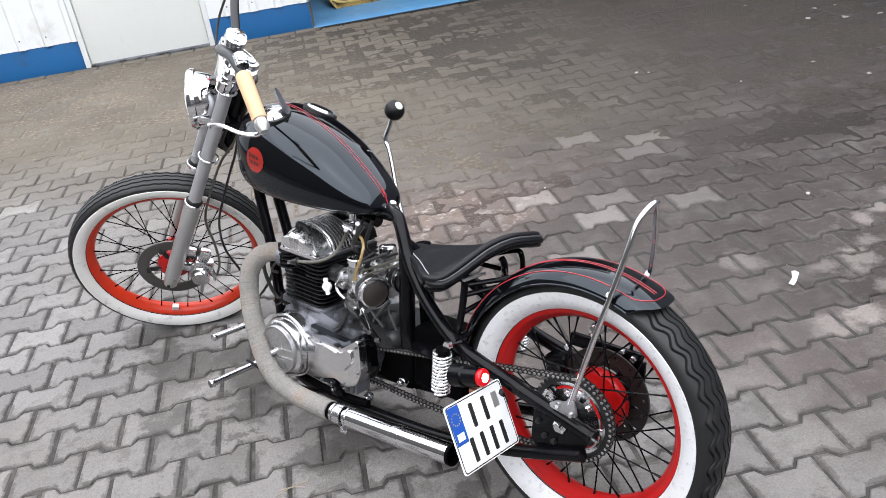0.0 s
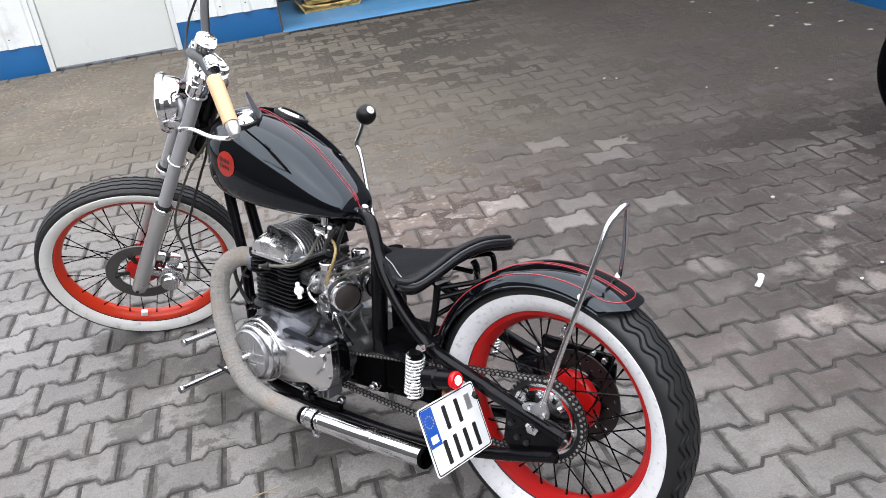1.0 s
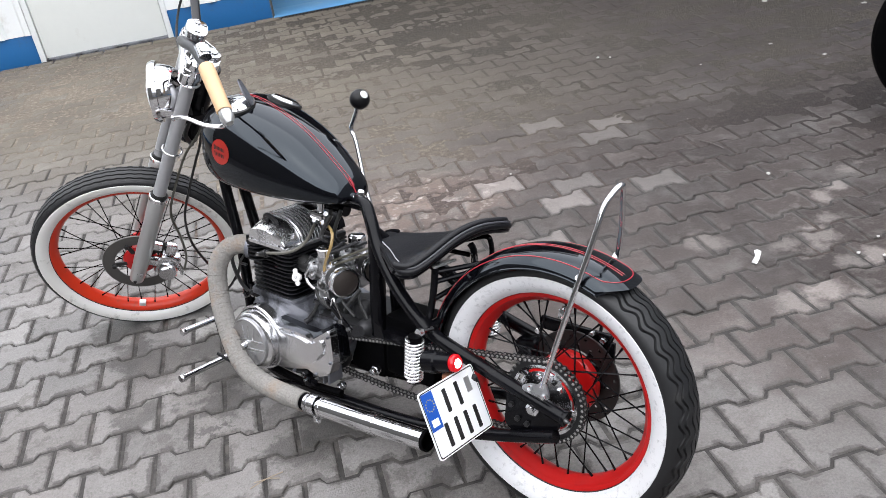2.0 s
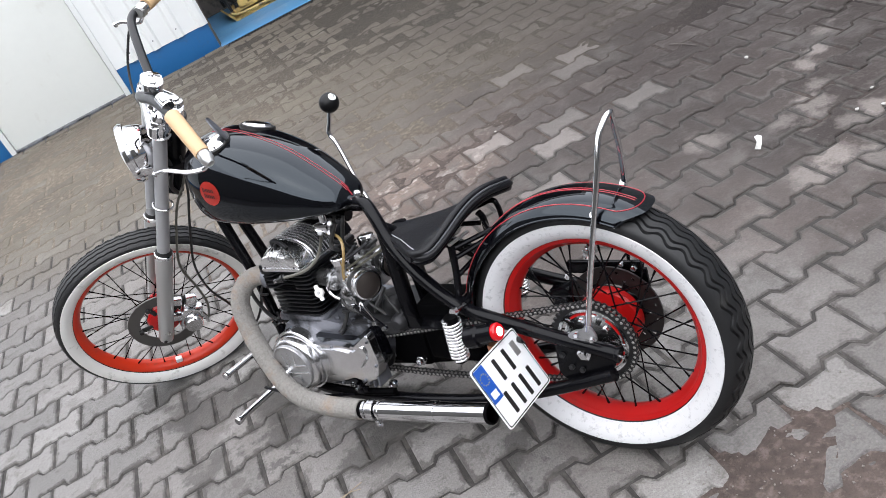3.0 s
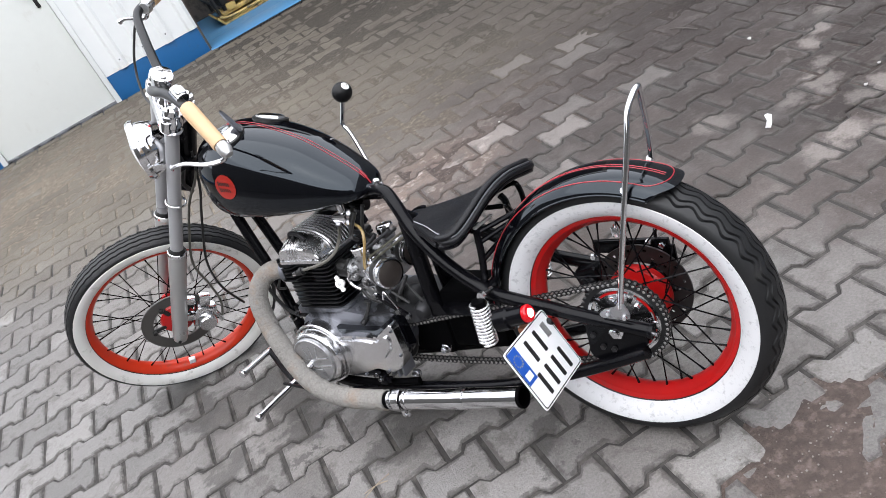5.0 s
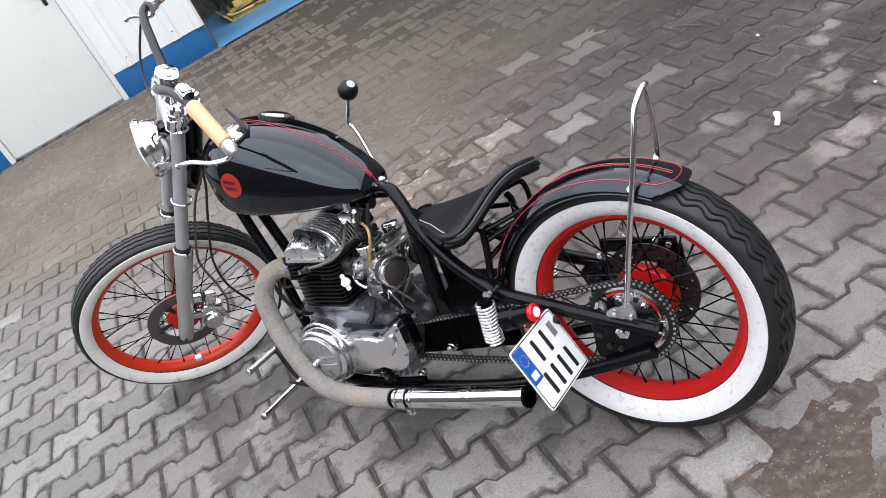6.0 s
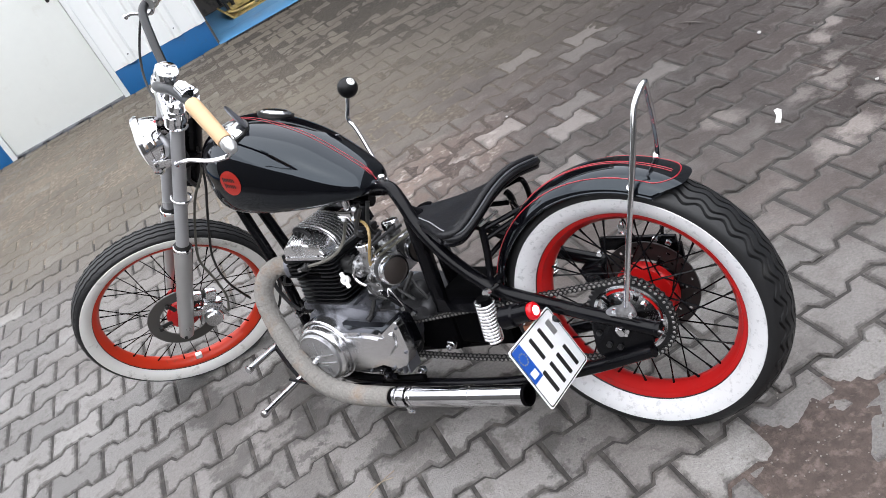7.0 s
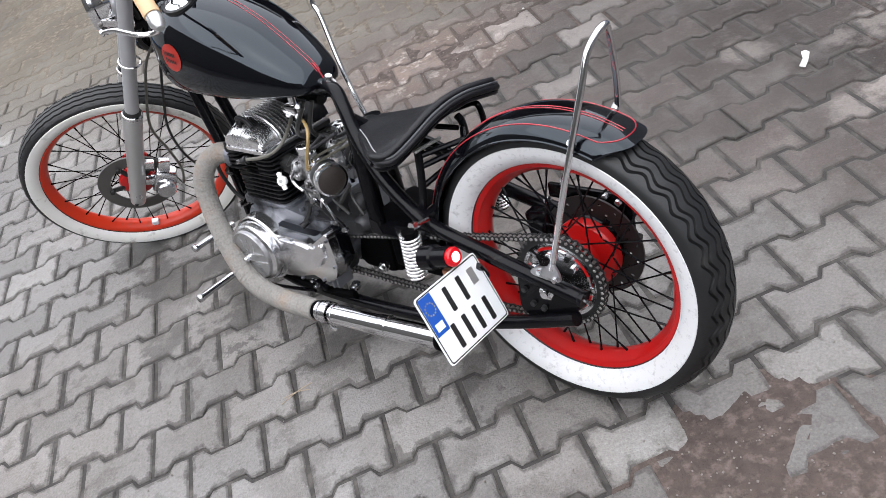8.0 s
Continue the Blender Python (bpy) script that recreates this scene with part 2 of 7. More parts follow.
def add_prism(bm, outline, depth, m=None, bevel=0.0):
    """An outline in x, y pulled along z from 0 to depth."""
    start = len(bm.verts)
    a = [bm.verts.new((x, y, 0)) for x, y in outline]
    b = [bm.verts.new((x, y, depth)) for x, y in outline]
    bm.faces.new(a)
    top = bm.faces.new(b)
    for i in range(len(a)):
        j = (i + 1) % len(a)
        bm.faces.new((a[i], a[j], b[j], b[i]))
    bm.verts.ensure_lookup_table()
    if bevel:
        bmesh.ops.bevel(bm, geom=list(top.edges), offset=bevel, segments=2, affect="EDGES", profile=0.6)
    bm.verts.ensure_lookup_table()
    if m is not None:
        bmesh.ops.transform(bm, matrix=m, verts=bm.verts[start:])
    return bm


def prism(outline, depth, m=None, bevel=0.0):
    return add_prism(bmesh.new(), outline, depth, m, bevel)


def round_outline(points, radius, steps=4):
    """Rounds the corners of an outline."""
    out = []
    n = len(points)
    for i in range(n):
        p, a, b = Vector(points[i]), Vector(points[i - 1]), Vector(points[(i + 1) % n])
        u, v = (a - p), (b - p)
        r = min(radius, u.length * 0.45, v.length * 0.45)
        s, e = p + u.normalized() * r, p + v.normalized() * r
        for k in range(steps + 1):
            t = k / steps
            out.append(tuple((1 - t) ** 2 * s + 2 * t * (1 - t) * p + t * t * e))
    return out


def thing(name, label, category, m=None, kind="", group=""):
    ob = new(name)
    ob.empty_display_size = 0.1
    if m is not None:
        ob.matrix_world = m
    return tagged(ob, label, category, group, kind)


# ---- ground and walls ----
WALL_Y, WING_X = 4.83, 5.15


def ground_material():
    m = mat("joint_dirt", (0.034, 0.031, 0.029), 0.95, scale=8, vary=0.5, fine=0.5, bump=0.004, bump_scale=90, dirt=(0.080, 0.072, 0.066), dirt_amount=0.45, dirt_scale=14)
    return m


WORN = [(3.45, 0.21, 0.025), (3.35, 0.17, 0.03), (3.27, 0.125, 0.045), (3.16, 0.03, 0.04), (3.05, -0.03, 0.05), (2.96, -0.15, 0.045), (2.87, -0.24, 0.06), (2.81, -0.33, 0.06), (2.86, -0.45, 0.055), (2.95, -0.44, 0.05), (2.77, -0.68, 0.09), (2.70, -0.54, 0.07), (2.52, -0.12, 0.07), (2.75, -0.26, 0.06), (2.58, -0.58, 0.07), (1.76, 0.62, 0.08)]
OIL = [(0.58, 0.0, 0.105), (0.50, 0.06, 0.075), (0.43, 0.26, 0.09), (0.77, 0.01, 0.09), (0.82, -0.32, 0.075), (0.56, -0.28, 0.06), (0.75, -0.44, 0.03), (1.0, -0.63, 0.07), (0.83, -0.16, 0.10), (1.12, -0.55, 0.11), (1.33, -0.92, 0.06)]


def paver_material(name, own_tone=None):
    """Grey concrete with damp patches, oil and grit; every block a little different."""
    m = bpy.data.materials.new(name)
    m.use_nodes = True
    n, ln = m.node_tree.nodes, m.node_tree.links
    b = n["Principled BSDF"]
    geo, info, oi = n.new("ShaderNodeNewGeometry"), n.new("ShaderNodeNewGeometry"), n.new("ShaderNodeObjectInfo")

    xyz = n.new("ShaderNodeSeparateXYZ")
    ln.new(geo.outputs["Position"], xyz.inputs[0])

    def noise_at(scale, detail=5, rough=0.55):
        t = n.new("ShaderNodeTexNoise")
        t.inputs["Scale"].default_value, t.inputs["Detail"].default_value, t.inputs["Roughness"].default_value = scale, detail, rough
        ln.new(geo.outputs["Position"], t.inputs["Vector"])
        return t.outputs[0]

    def ramp(v, a, c, lo=0.0, hi=1.0):
        r = n.new("ShaderNodeMapRange")
        r.inputs[1].default_value, r.inputs[2].default_value, r.inputs[3].default_value, r.inputs[4].default_value = a, c, lo, hi
        ln.new(v, r.inputs[0])
        return r.outputs[0]

    def op(kind, a, c):
        k = n.new("ShaderNodeMath")
        k.operation = kind
        for i, v in enumerate((a, c)):
            if isinstance(v, (int, float)):
                k.inputs[i].default_value = v
            else:
                ln.new(v, k.inputs[i])
        return k.outputs[0]

    def blend(f, a, c):
        k = n.new("ShaderNodeMix")
        k.data_type = "RGBA"
        for i, v in ((0, f), (6, a), (7, c)):
            if isinstance(v, tuple):
                k.inputs[i].default_value = (*v, 1)
            elif isinstance(v, (int, float)):
                k.inputs[i].default_value = v
            else:
                ln.new(v, k.inputs[i])
        return k.outputs[2]

    # each block's own tone: single objects by their random number, joined ones by island
    single = op("FRACT", op("ADD", oi.outputs["Random"], info.outputs["Random Per Island"]), 0.0)
    tone = ramp(single, 0.0, 1.0, 0.76, 1.18)
    pale = ramp(single, 0.955, 0.965)
    base = blend(ramp(noise_at(1.1, 4), 0.35, 0.65), (0.160, 0.153, 0.147), (0.220, 0.210, 0.202))
    base = blend(op("MULTIPLY", pale, 0.5), base, (0.29, 0.285, 0.272))
    # thin brown grime in broad patches
    grime = op("ADD", noise_at(0.9, 7, 0.62), op("MULTIPLY", op("ADD", xyz.outputs[0], xyz.outputs[1]), 0.030))
    base = blend(ramp(grime, 0.47, 0.66, 0.0, 0.60), base, (0.105, 0.088, 0.079))
    # the trodden, dirty side of the yard, with a ragged border and rubbed pale spots
    line = op("ADD", op("ADD", xyz.outputs[1], op("MULTIPLY", op("SUBTRACT", xyz.outputs[0], 2.2), 0.55)), op("MULTIPLY", op("SUBTRACT", noise_at(3.2, 7, 0.65), 0.5), 0.9))
    dirty = op("MULTIPLY", ramp(line, -0.86, -0.66), ramp(op("ADD", xyz.outputs[0], op("MULTIPLY", noise_at(1.4, 5, 0.6), 0.8)), 1.35, 1.85))
    base = blend(op("MULTIPLY", dirty, 0.82), base, blend(ramp(noise_at(2.3, 6, 0.6), 0.40, 0.62), (0.108, 0.086, 0.078), (0.074, 0.057, 0.051)))
    base = blend(op("MULTIPLY", dirty, ramp(noise_at(6.0, 8, 0.68), 0.54, 0.64, 0.0, 0.75)), base, (0.186, 0.162, 0.149))
    # reddish soil trodden into the blocks behind the saddle
    soil = op("SQRT", op("ADD", op("POWER", op("SUBTRACT", xyz.outputs[0], 1.70), 2.0), op("POWER", op("MULTIPLY", op("SUBTRACT", xyz.outputs[1], 0.72), 1.7), 2.0)), 0.0)
    near_soil = ramp(op("ADD", soil, op("MULTIPLY", noise_at(5, 6, 0.65), 0.5)), 0.78, 0.48)
    base = blend(op("MULTIPLY", near_soil, 0.8), base, (0.145, 0.105, 0.086))
    base = blend(op("MULTIPLY", near_soil, ramp(noise_at(13, 8, 0.72), 0.535, 0.61)), base, (0.34, 0.30, 0.27))
    base = blend(op("MULTIPLY", near_soil, ramp(noise_at(9, 8, 0.7), 0.45, 0.36, 0.0, 0.8)), base, (0.080, 0.062, 0.052))
    # sandy towards the wall, much darker brown towards the far right
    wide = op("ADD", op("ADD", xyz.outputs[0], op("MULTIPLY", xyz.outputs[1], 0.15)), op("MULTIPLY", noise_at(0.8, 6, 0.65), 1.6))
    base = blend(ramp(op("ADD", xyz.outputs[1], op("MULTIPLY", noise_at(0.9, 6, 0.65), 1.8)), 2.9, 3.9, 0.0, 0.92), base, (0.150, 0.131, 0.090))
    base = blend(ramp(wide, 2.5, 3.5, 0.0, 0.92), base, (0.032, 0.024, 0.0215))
    # pale, rubbed and washed-out places in the dirt
    for cx, cy, r in WORN:
        d = op("ADD", op("SQRT", op("ADD", op("POWER", op("SUBTRACT", xyz.outputs[0], cx), 2.0), op("POWER", op("SUBTRACT", xyz.outputs[1], cy), 2.0)), 0.0), op("MULTIPLY", op("SUBTRACT", noise_at(7, 7, 0.68), 0.5), 0.24))
        base = blend(ramp(d, r * 1.2, r * 0.5, 0.0, 0.66), base, (0.210, 0.186, 0.172))
    if own_tone:
        base = blend(0.36, base, own_tone)
    for cx, cy, r in OIL:
        d = op("ADD", op("SQRT", op("ADD", op("POWER", op("SUBTRACT", xyz.outputs[0], cx), 2.0), op("POWER", op("SUBTRACT", xyz.outputs[1], cy), 2.0)), 0.0), op("MULTIPLY", op("SUBTRACT", noise_at(9, 7, 0.68), 0.5), 0.34))
        base = blend(ramp(d, r * 1.3, r * 0.85, 0.0, 0.80), base, (0.060, 0.056, 0.052))
    # damp blotches and small spots
    base = blend(ramp(noise_at(2.6, 7, 0.6), 0.56, 0.64, 0.0, 0.6), base, (0.092, 0.082, 0.076))
    base = blend(ramp(noise_at(9, 8, 0.72), 0.545, 0.62, 0.0, 0.60), base, (0.094, 0.084, 0.077))
    base = blend(ramp(noise_at(34, 6, 0.62), 0.59, 0.69, 0.0, 0.55), base, (0.098, 0.088, 0.081))
    base = blend(ramp(noise_at(70, 3, 0.5), 0.70, 0.80, 0.0, 0.35), base, (0.36, 0.35, 0.33))
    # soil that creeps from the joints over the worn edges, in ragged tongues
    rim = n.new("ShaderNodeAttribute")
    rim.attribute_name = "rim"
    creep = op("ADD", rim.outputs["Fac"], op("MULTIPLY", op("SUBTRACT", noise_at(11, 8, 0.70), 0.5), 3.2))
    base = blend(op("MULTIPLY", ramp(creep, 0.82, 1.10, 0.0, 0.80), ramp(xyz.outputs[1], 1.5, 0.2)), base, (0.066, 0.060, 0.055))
    # fine soil evens out the blocks towards the wall, much darker to the right
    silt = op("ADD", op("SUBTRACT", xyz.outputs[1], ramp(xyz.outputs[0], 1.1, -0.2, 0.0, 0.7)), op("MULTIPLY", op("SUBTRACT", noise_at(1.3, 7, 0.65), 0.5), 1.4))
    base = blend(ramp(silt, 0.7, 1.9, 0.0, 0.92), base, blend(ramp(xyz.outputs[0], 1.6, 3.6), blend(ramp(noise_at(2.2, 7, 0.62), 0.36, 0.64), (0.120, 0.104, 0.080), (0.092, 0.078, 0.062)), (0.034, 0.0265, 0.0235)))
    sc = n.new("ShaderNodeVectorMath")
    sc.operation = "SCALE"
    ln.new(base, sc.inputs[0])
    tone = op("ADD", op("MULTIPLY", tone, ramp(silt, 0.6, 2.0, 1.0, 0.15)), ramp(silt, 0.6, 2.0, 0.0, 0.85))
    ln.new(op("MULTIPLY", tone, ramp(noise_at(150, 5, 0.65), 0.25, 0.75, 0.72, 1.24)), sc.inputs["Scale"])
    ln.new(sc.outputs[0], b.inputs["Base Color"])
    ln.new(ramp(noise_at(2.6, 7, 0.6), 0.45, 0.68, 0.85, 0.5), b.inputs["Roughness"])
    bump = n.new("ShaderNodeBump")
    bump.inputs["Strength"].default_value, bump.inputs["Distance"].default_value = 1.0, 0.0026
    ln.new(op("ADD", noise_at(240, 4), op("MULTIPLY", noise_at(30, 4), 1.6)), bump.inputs["Height"])
    ln.new(bump.outputs[0], b.inputs["Normal"])
    return m


M_DIRT = ground_material()
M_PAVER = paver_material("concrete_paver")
M_PALE = paver_material("pale_concrete_paver", (0.30, 0.276, 0.260))

ground = tagged(part("ground", box((-300, -300, -0.30), (300, 300, -0.0075)), M_DIRT), "dark gritty earth under and beyond the paved yard", "ground", kind="structure")

# interlocking bone-shaped blocks, 200 x 165 mm, in rows 140 mm apart
ROW, LONG, GAP = 0.14, 0.20, 0.0055
BONE = [(-0.1, -0.0825), (-0.060, -0.0825), (-0.042, -0.0575), (0.042, -0.0575), (0.060, -0.0825), (0.1, -0.0825),
        (0.1, 0.0825), (0.060, 0.0825), (0.042, 0.0575), (-0.042, 0.0575), (-0.060, 0.0825), (-0.1, 0.0825)]


def bone_outline(inset):
    out = []
    for x, y in BONE:
        out.append((x - math.copysign(inset, x) if abs(x) > 0.09 else x, y - math.copysign(inset, y)))
    return out


def paver_rings(rng):
    """Rings of a block from its foot to its worn top."""
    wob = [(rng.uniform(-0.0015, 0.0015), rng.uniform(-0.0015, 0.0015)) for _ in BONE]
    rings = []
    for inset, z in ((GAP, -0.030), (GAP, -0.0055), (GAP + 0.0035, -0.001), (GAP + 0.0085, 0.0), (0.034, 0.0004)):
        rings.append([(x + wx, y + wy, z) for (x, y), (wx, wy) in zip(bone_outline(inset), wob)])
    return rings


def paver_mesh(k):
    rings = paver_rings(random.Random(k))
    verts = [v for ring in rings for v in ring]
    faces = []
    for i in range(4):
        for j in range(12):
            j2 = (j + 1) % 12
            faces.append((i * 12 + j, i * 12 + j2, i * 12 + 12 + j2, i * 12 + 12 + j))
    faces += [(48, 49, 50, 57, 58, 59), (50, 51, 56, 57), (51, 52, 53, 54, 55, 56)]
    return verts, faces


PAVERS = [paver_mesh(k) for k in range(9)]


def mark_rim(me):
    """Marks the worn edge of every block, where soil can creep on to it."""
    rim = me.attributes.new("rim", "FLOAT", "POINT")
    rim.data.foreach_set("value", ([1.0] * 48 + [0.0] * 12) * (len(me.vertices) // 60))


def paver_places():
    """Block centres over the yard, with a small tilt and settling of their own."""
    rng = random.Random(11)
    for v in range(-34, 30):
        y = -v * ROW
        for k in range(-28, 42):
            x = (k + 0.5) * LONG + (0.5 * LONG if v % 2 else 0.0)
            if not (-5.0 < x < WING_X - 0.12 and y < WALL_Y - 0.13):
                continue
            yield k, v, x, y, rng.gauss(-0.001, 0.0014), rng.gauss(0, 0.5), rng.gauss(0, 0.5), rng.gauss(0, 0.45), rng.randrange(9), rng.randrange(2)


# ---- the workshop wall ----
def sheet_panel(name, x0, x1, z0, z1, y, label):
    """Trapezoid-profiled steel sheet facing -y."""
    bm = bmesh.new()
    pts, x, pitch = [], x0, 0.207
    while x < x1 - 1e-6:
        for dx, dy in ((0, 0), (0.125, 0), (0.143, -0.018), (0.187, -0.018)):
            if x + dx < x1:
                pts.append((x + dx, y + dy))
        x += pitch
    pts.append((x1, pts[-1][1]))
    outline = pts + [(x1, y + 0.004), (x0, y + 0.004)]
    add_prism(bm, outline, z1 - z0, Matrix.Translation((0, 0, z0)))
    ob = tagged(part(name, bm, M_SHEET, sharp=20), label, "wall", kind="structure")
    x = x0 + 0.165
    while x < x1 - 0.05:
        part("screw", lathe([(0, -0.004), (0.0045, -0.004), (0.0065, -0.001), (0.0065, 0.001)], basis((x, y - 0.0195, z0 + 0.075), (0, 1, 0)), 8), M_CAST, ob)
        x += pitch
    return ob


M_WING = mat("grey_sheet_metal", (0.20, 0.205, 0.21), 0.5, scale=3, vary=0.1)


def north_wall():
    top = 3.6
    shell = bmesh.new()
    for lo, hi in (((-14.0, WALL_Y + 0.03, -0.02), (-0.56, WALL_Y + 0.20, top)), ((-0.56, WALL_Y + 0.03, 2.10), (0.47, WALL_Y + 0.20, top)),
                   ((0.47, WALL_Y + 0.03, -0.02), (1.31, WALL_Y + 0.20, top)), ((1.31, WALL_Y + 0.03, 3.2), (4.9, WALL_Y + 0.20, top)), ((4.9, WALL_Y + 0.03, -0.02), (WING_X, WALL_Y + 0.20, top))):
        add_box(shell, lo, hi)
    tagged(part("wall_north", shell, M_DARKROOM, sharp=0), "sheet-clad workshop wall with a door and a wide gate", "wall", kind="structure")
    sheet_panel("wall_cladding", -14.0, -0.575, 0.225, top, WALL_Y, "white ribbed steel cladding beside the door")
    sheet_panel("wall_cladding", 0.485, 1.315, 0.215, 3.2, WALL_Y, "white ribbed steel cladding between door and gate")
    sheet_panel("wall_cladding", -0.575, 0.485, 2.12, top, WALL_Y, "white ribbed steel cladding above the door")
    sheet_panel("wall_cladding", 0.485, WING_X, 3.2, top, WALL_Y, "white ribbed steel cladding above the gate")
    for x0, x1 in ((-14.0, -0.565), (0.475, 1.308)):
        tagged(part("plinth", box((x0, WALL_Y + 0.004, -0.03), (x1, WALL_Y + 0.03, 0.235), bevel=0.004), M_BLUE), "blue painted concrete plinth along the wall foot", "plinth", kind="structure")
    # pale row of kerb blocks along the wall
    rng = random.Random(5)
    x = -5.0
    while x < 4.9:
        w = rng.uniform(0.19, 0.22)
        y1 = WALL_Y - 0.01 if x < 1.2 else WALL_Y - 0.115
        tagged(part("edge_block", box((x, y1 - 0.095, -0.05), (x + w - 0.012, y1 - 0.004, rng.uniform(-0.001, 0.004)), bevel=0.006, segments=1), M_PAVER, sharp=30), "pale concrete edging block", "edging", "edging row", "structure")
        x += w
    # door
    door = tagged(part("door_1", box((-0.525, WALL_Y + 0.012, 0.022), (0.437, WALL_Y + 0.062, 2.06), bevel=0.004), M_DOOR), "plain white steel door, closed", "door", kind="structure")
    part("door_frame", add_box(add_box(box((-0.572, WALL_Y - 0.012, 0.0), (-0.53, WALL_Y + 0.07, 2.12), bevel=0.004), (0.442, WALL_Y - 0.012, 0.0), (0.484, WALL_Y + 0.07, 2.12), bevel=0.004), (-0.53, WALL_Y - 0.012, 2.065), (0.442, WALL_Y + 0.07, 2.12), bevel=0.004), M_SHEET, door, "white steel frame")
    part("threshold", box((-0.53, WALL_Y - 0.02, -0.02), (0.442, WALL_Y + 0.07, 0.014), bevel=0.004), M_CAST, door, "grey metal threshold")
    part("handle_plate", prism(round_outline([(-0.014, -0.085), (0.014, -0.085), (0.014, 0.085), (-0.014, 0.085)], 0.012), 0.008, basis((0.372, WALL_Y + 0.012, 0.975), (0, -1, 0)), 0.002), M_IRON, door, "black plastic plate")
    part("door_handle", tube([(0.375, WALL_Y + 0.012, 1.035), (0.375, WALL_Y - 0.03, 1.035), (0.36, WALL_Y - 0.045, 1.033), (0.26, WALL_Y - 0.045, 1.03)], 0.009, 8, 4), M_IRON, door, "black lever handle")
    # gate sill, drain and room behind
    sill = tagged(part("gate_sill", box((1.318, WALL_Y - 0.045, -0.05), (4.9, WALL_Y + 0.30, 0.006), bevel=0.003), M_FLOORBLUE), "light blue painted concrete sill of the gate", "sill", kind="structure")
    drain = tagged(part("drain_channel", add_box(box((1.32, WALL_Y - 0.105, -0.06), (4.9, WALL_Y - 0.048, -0.03)), (1.32, WALL_Y - 0.055, -0.03), (4.9, WALL_Y - 0.048, 0.002)), M_IRON), "black slotted drain channel before the gate", "drain", kind="structure")
    x = 1.33
    bm = bmesh.new()
    while x < 4.88:
        add_box(bm, (x, WALL_Y - 0.103, -0.03), (x + 0.016, WALL_Y - 0.056, 0.003))
        x += 0.030
    tagged(part("drain_bars", bm, M_IRON, drain, sharp=0), kind="stuff")
    tagged(part("floor", box((1.0, WALL_Y + 0.30, -0.05), (5.1, 11.0, 0.004)), M_FLOORBLUE), "light blue painted workshop floor", "floor", kind="structure")
    for lo, hi, nm in (((0.9, 11.0, 0), (5.1, 11.15, 4.0), "wall_back"), ((0.85, WALL_Y + 0.2, 0), (1.0, 11.0, 4.0), "wall_west"), ((5.1, WALL_Y + 0.2, 0), (5.25, 11.0, 4.0), "wall_east")):
        tagged(part(nm, box(lo, hi), M_DARKROOM, sharp=0), "dim brown plastered workshop wall", "wall", kind="structure")
    tagged(part("ceiling", box((0.85, WALL_Y + 0.2, 4.0), (5.25, 11.15, 4.15)), M_DARKROOM, sharp=0), "dim workshop ceiling", "ceiling", kind="structure")
    tagged(part("gate_jamb", box((1.27, WALL_Y + 0.032, 0.0), (1.328, WALL_Y + 0.26, 3.2), bevel=0.004), mat("brown_jamb", (0.11, 0.09, 0.075), 0.7)), "brown plastered gate jamb", "jamb", kind="structure")


def east_wing():
    top = 3.0
    tagged(part("wall_east_wing", box((WING_X + 0.03, -14.0, -0.02), (WING_X + 0.25, WALL_Y + 0.2, top)), M_WING, sharp=0), "grey clad side wing of the workshop", "wall", kind="structure")
    tagged(part("plinth", box((WING_X, -14.0, -0.03), (WING_X + 0.028, WALL_Y + 0.03, 0.235), bevel=0.004), M_BLUE), "blue painted concrete plinth along the side wing", "plinth", kind="structure")
    tagged(part("wall_cladding", prism([(a, b) for k in range(90) for a, b in ((-0.207 * k, 0), (-0.207 * k - 0.125, 0), (-0.207 * k - 0.143, 0.018), (-0.207 * k - 0.187, 0.018))] + [(-18.65, -0.006), (0, -0.006)], top - 0.235,
           Matrix(((0, -1, 0, WING_X), (1, 0, 0, WALL_Y - 0.02), (0, 0, 1, 0.235), (0, 0, 0, 1)))), M_WING, sharp=20), "grey ribbed steel cladding of the side wing", "wall", kind="structure")


def closing_walls():
    """Unseen walls added behind and beside the viewer, closing the yard, to darken reflections."""
    dull = mat("dark_unseen_wall", (0.07, 0.067, 0.062), 0.8, scale=2, vary=0.3, bump=0.002)
    for lo, hi, nm in (((-14.2, -14.3, -0.02), (5.4, -14.0, 8.0), "wall_south"), ((-10.3, -14.0, -0.02), (-10.0, WALL_Y + 0.028, 7.5), "wall_far_west")):
        tagged(part(nm, box(lo, hi), dull, sharp=0), "plain dark wall out of view, added to darken reflections", "wall", kind="structure")


north_wall()
east_wing()
closing_walls()


# ---- the motorcycle ----
# bike space: x forward, y to its left, z up along its middle plane, from the rear hub; it leans away on its stand
BIKE_YAW, BIKE_LEAN = radians(-142.0), radians(11.3)
LEFT = Vector((math.cos(BIKE_LEAN) * math.cos(BIKE_YAW), math.cos(BIKE_LEAN) * math.sin(BIKE_YAW), math.sin(BIKE_LEAN)))
AHEAD = Vector((math.sin(BIKE_YAW), -math.cos(BIKE_YAW), 0.0))
ABOVE = AHEAD.cross(LEFT)
REAR_HUB = Vector((1.631, -1.040, 0.317))
FOOT = 0.321
bike_m = Matrix((AHEAD, LEFT, ABOVE)).transposed().to_4x4()
bike_m.translation = REAR_HUB - ABOVE * FOOT
bike = thing("motorcycle", "black custom bobber motorcycle with red whitewall wheels, parked on paving", "motorcycle", bike_m)

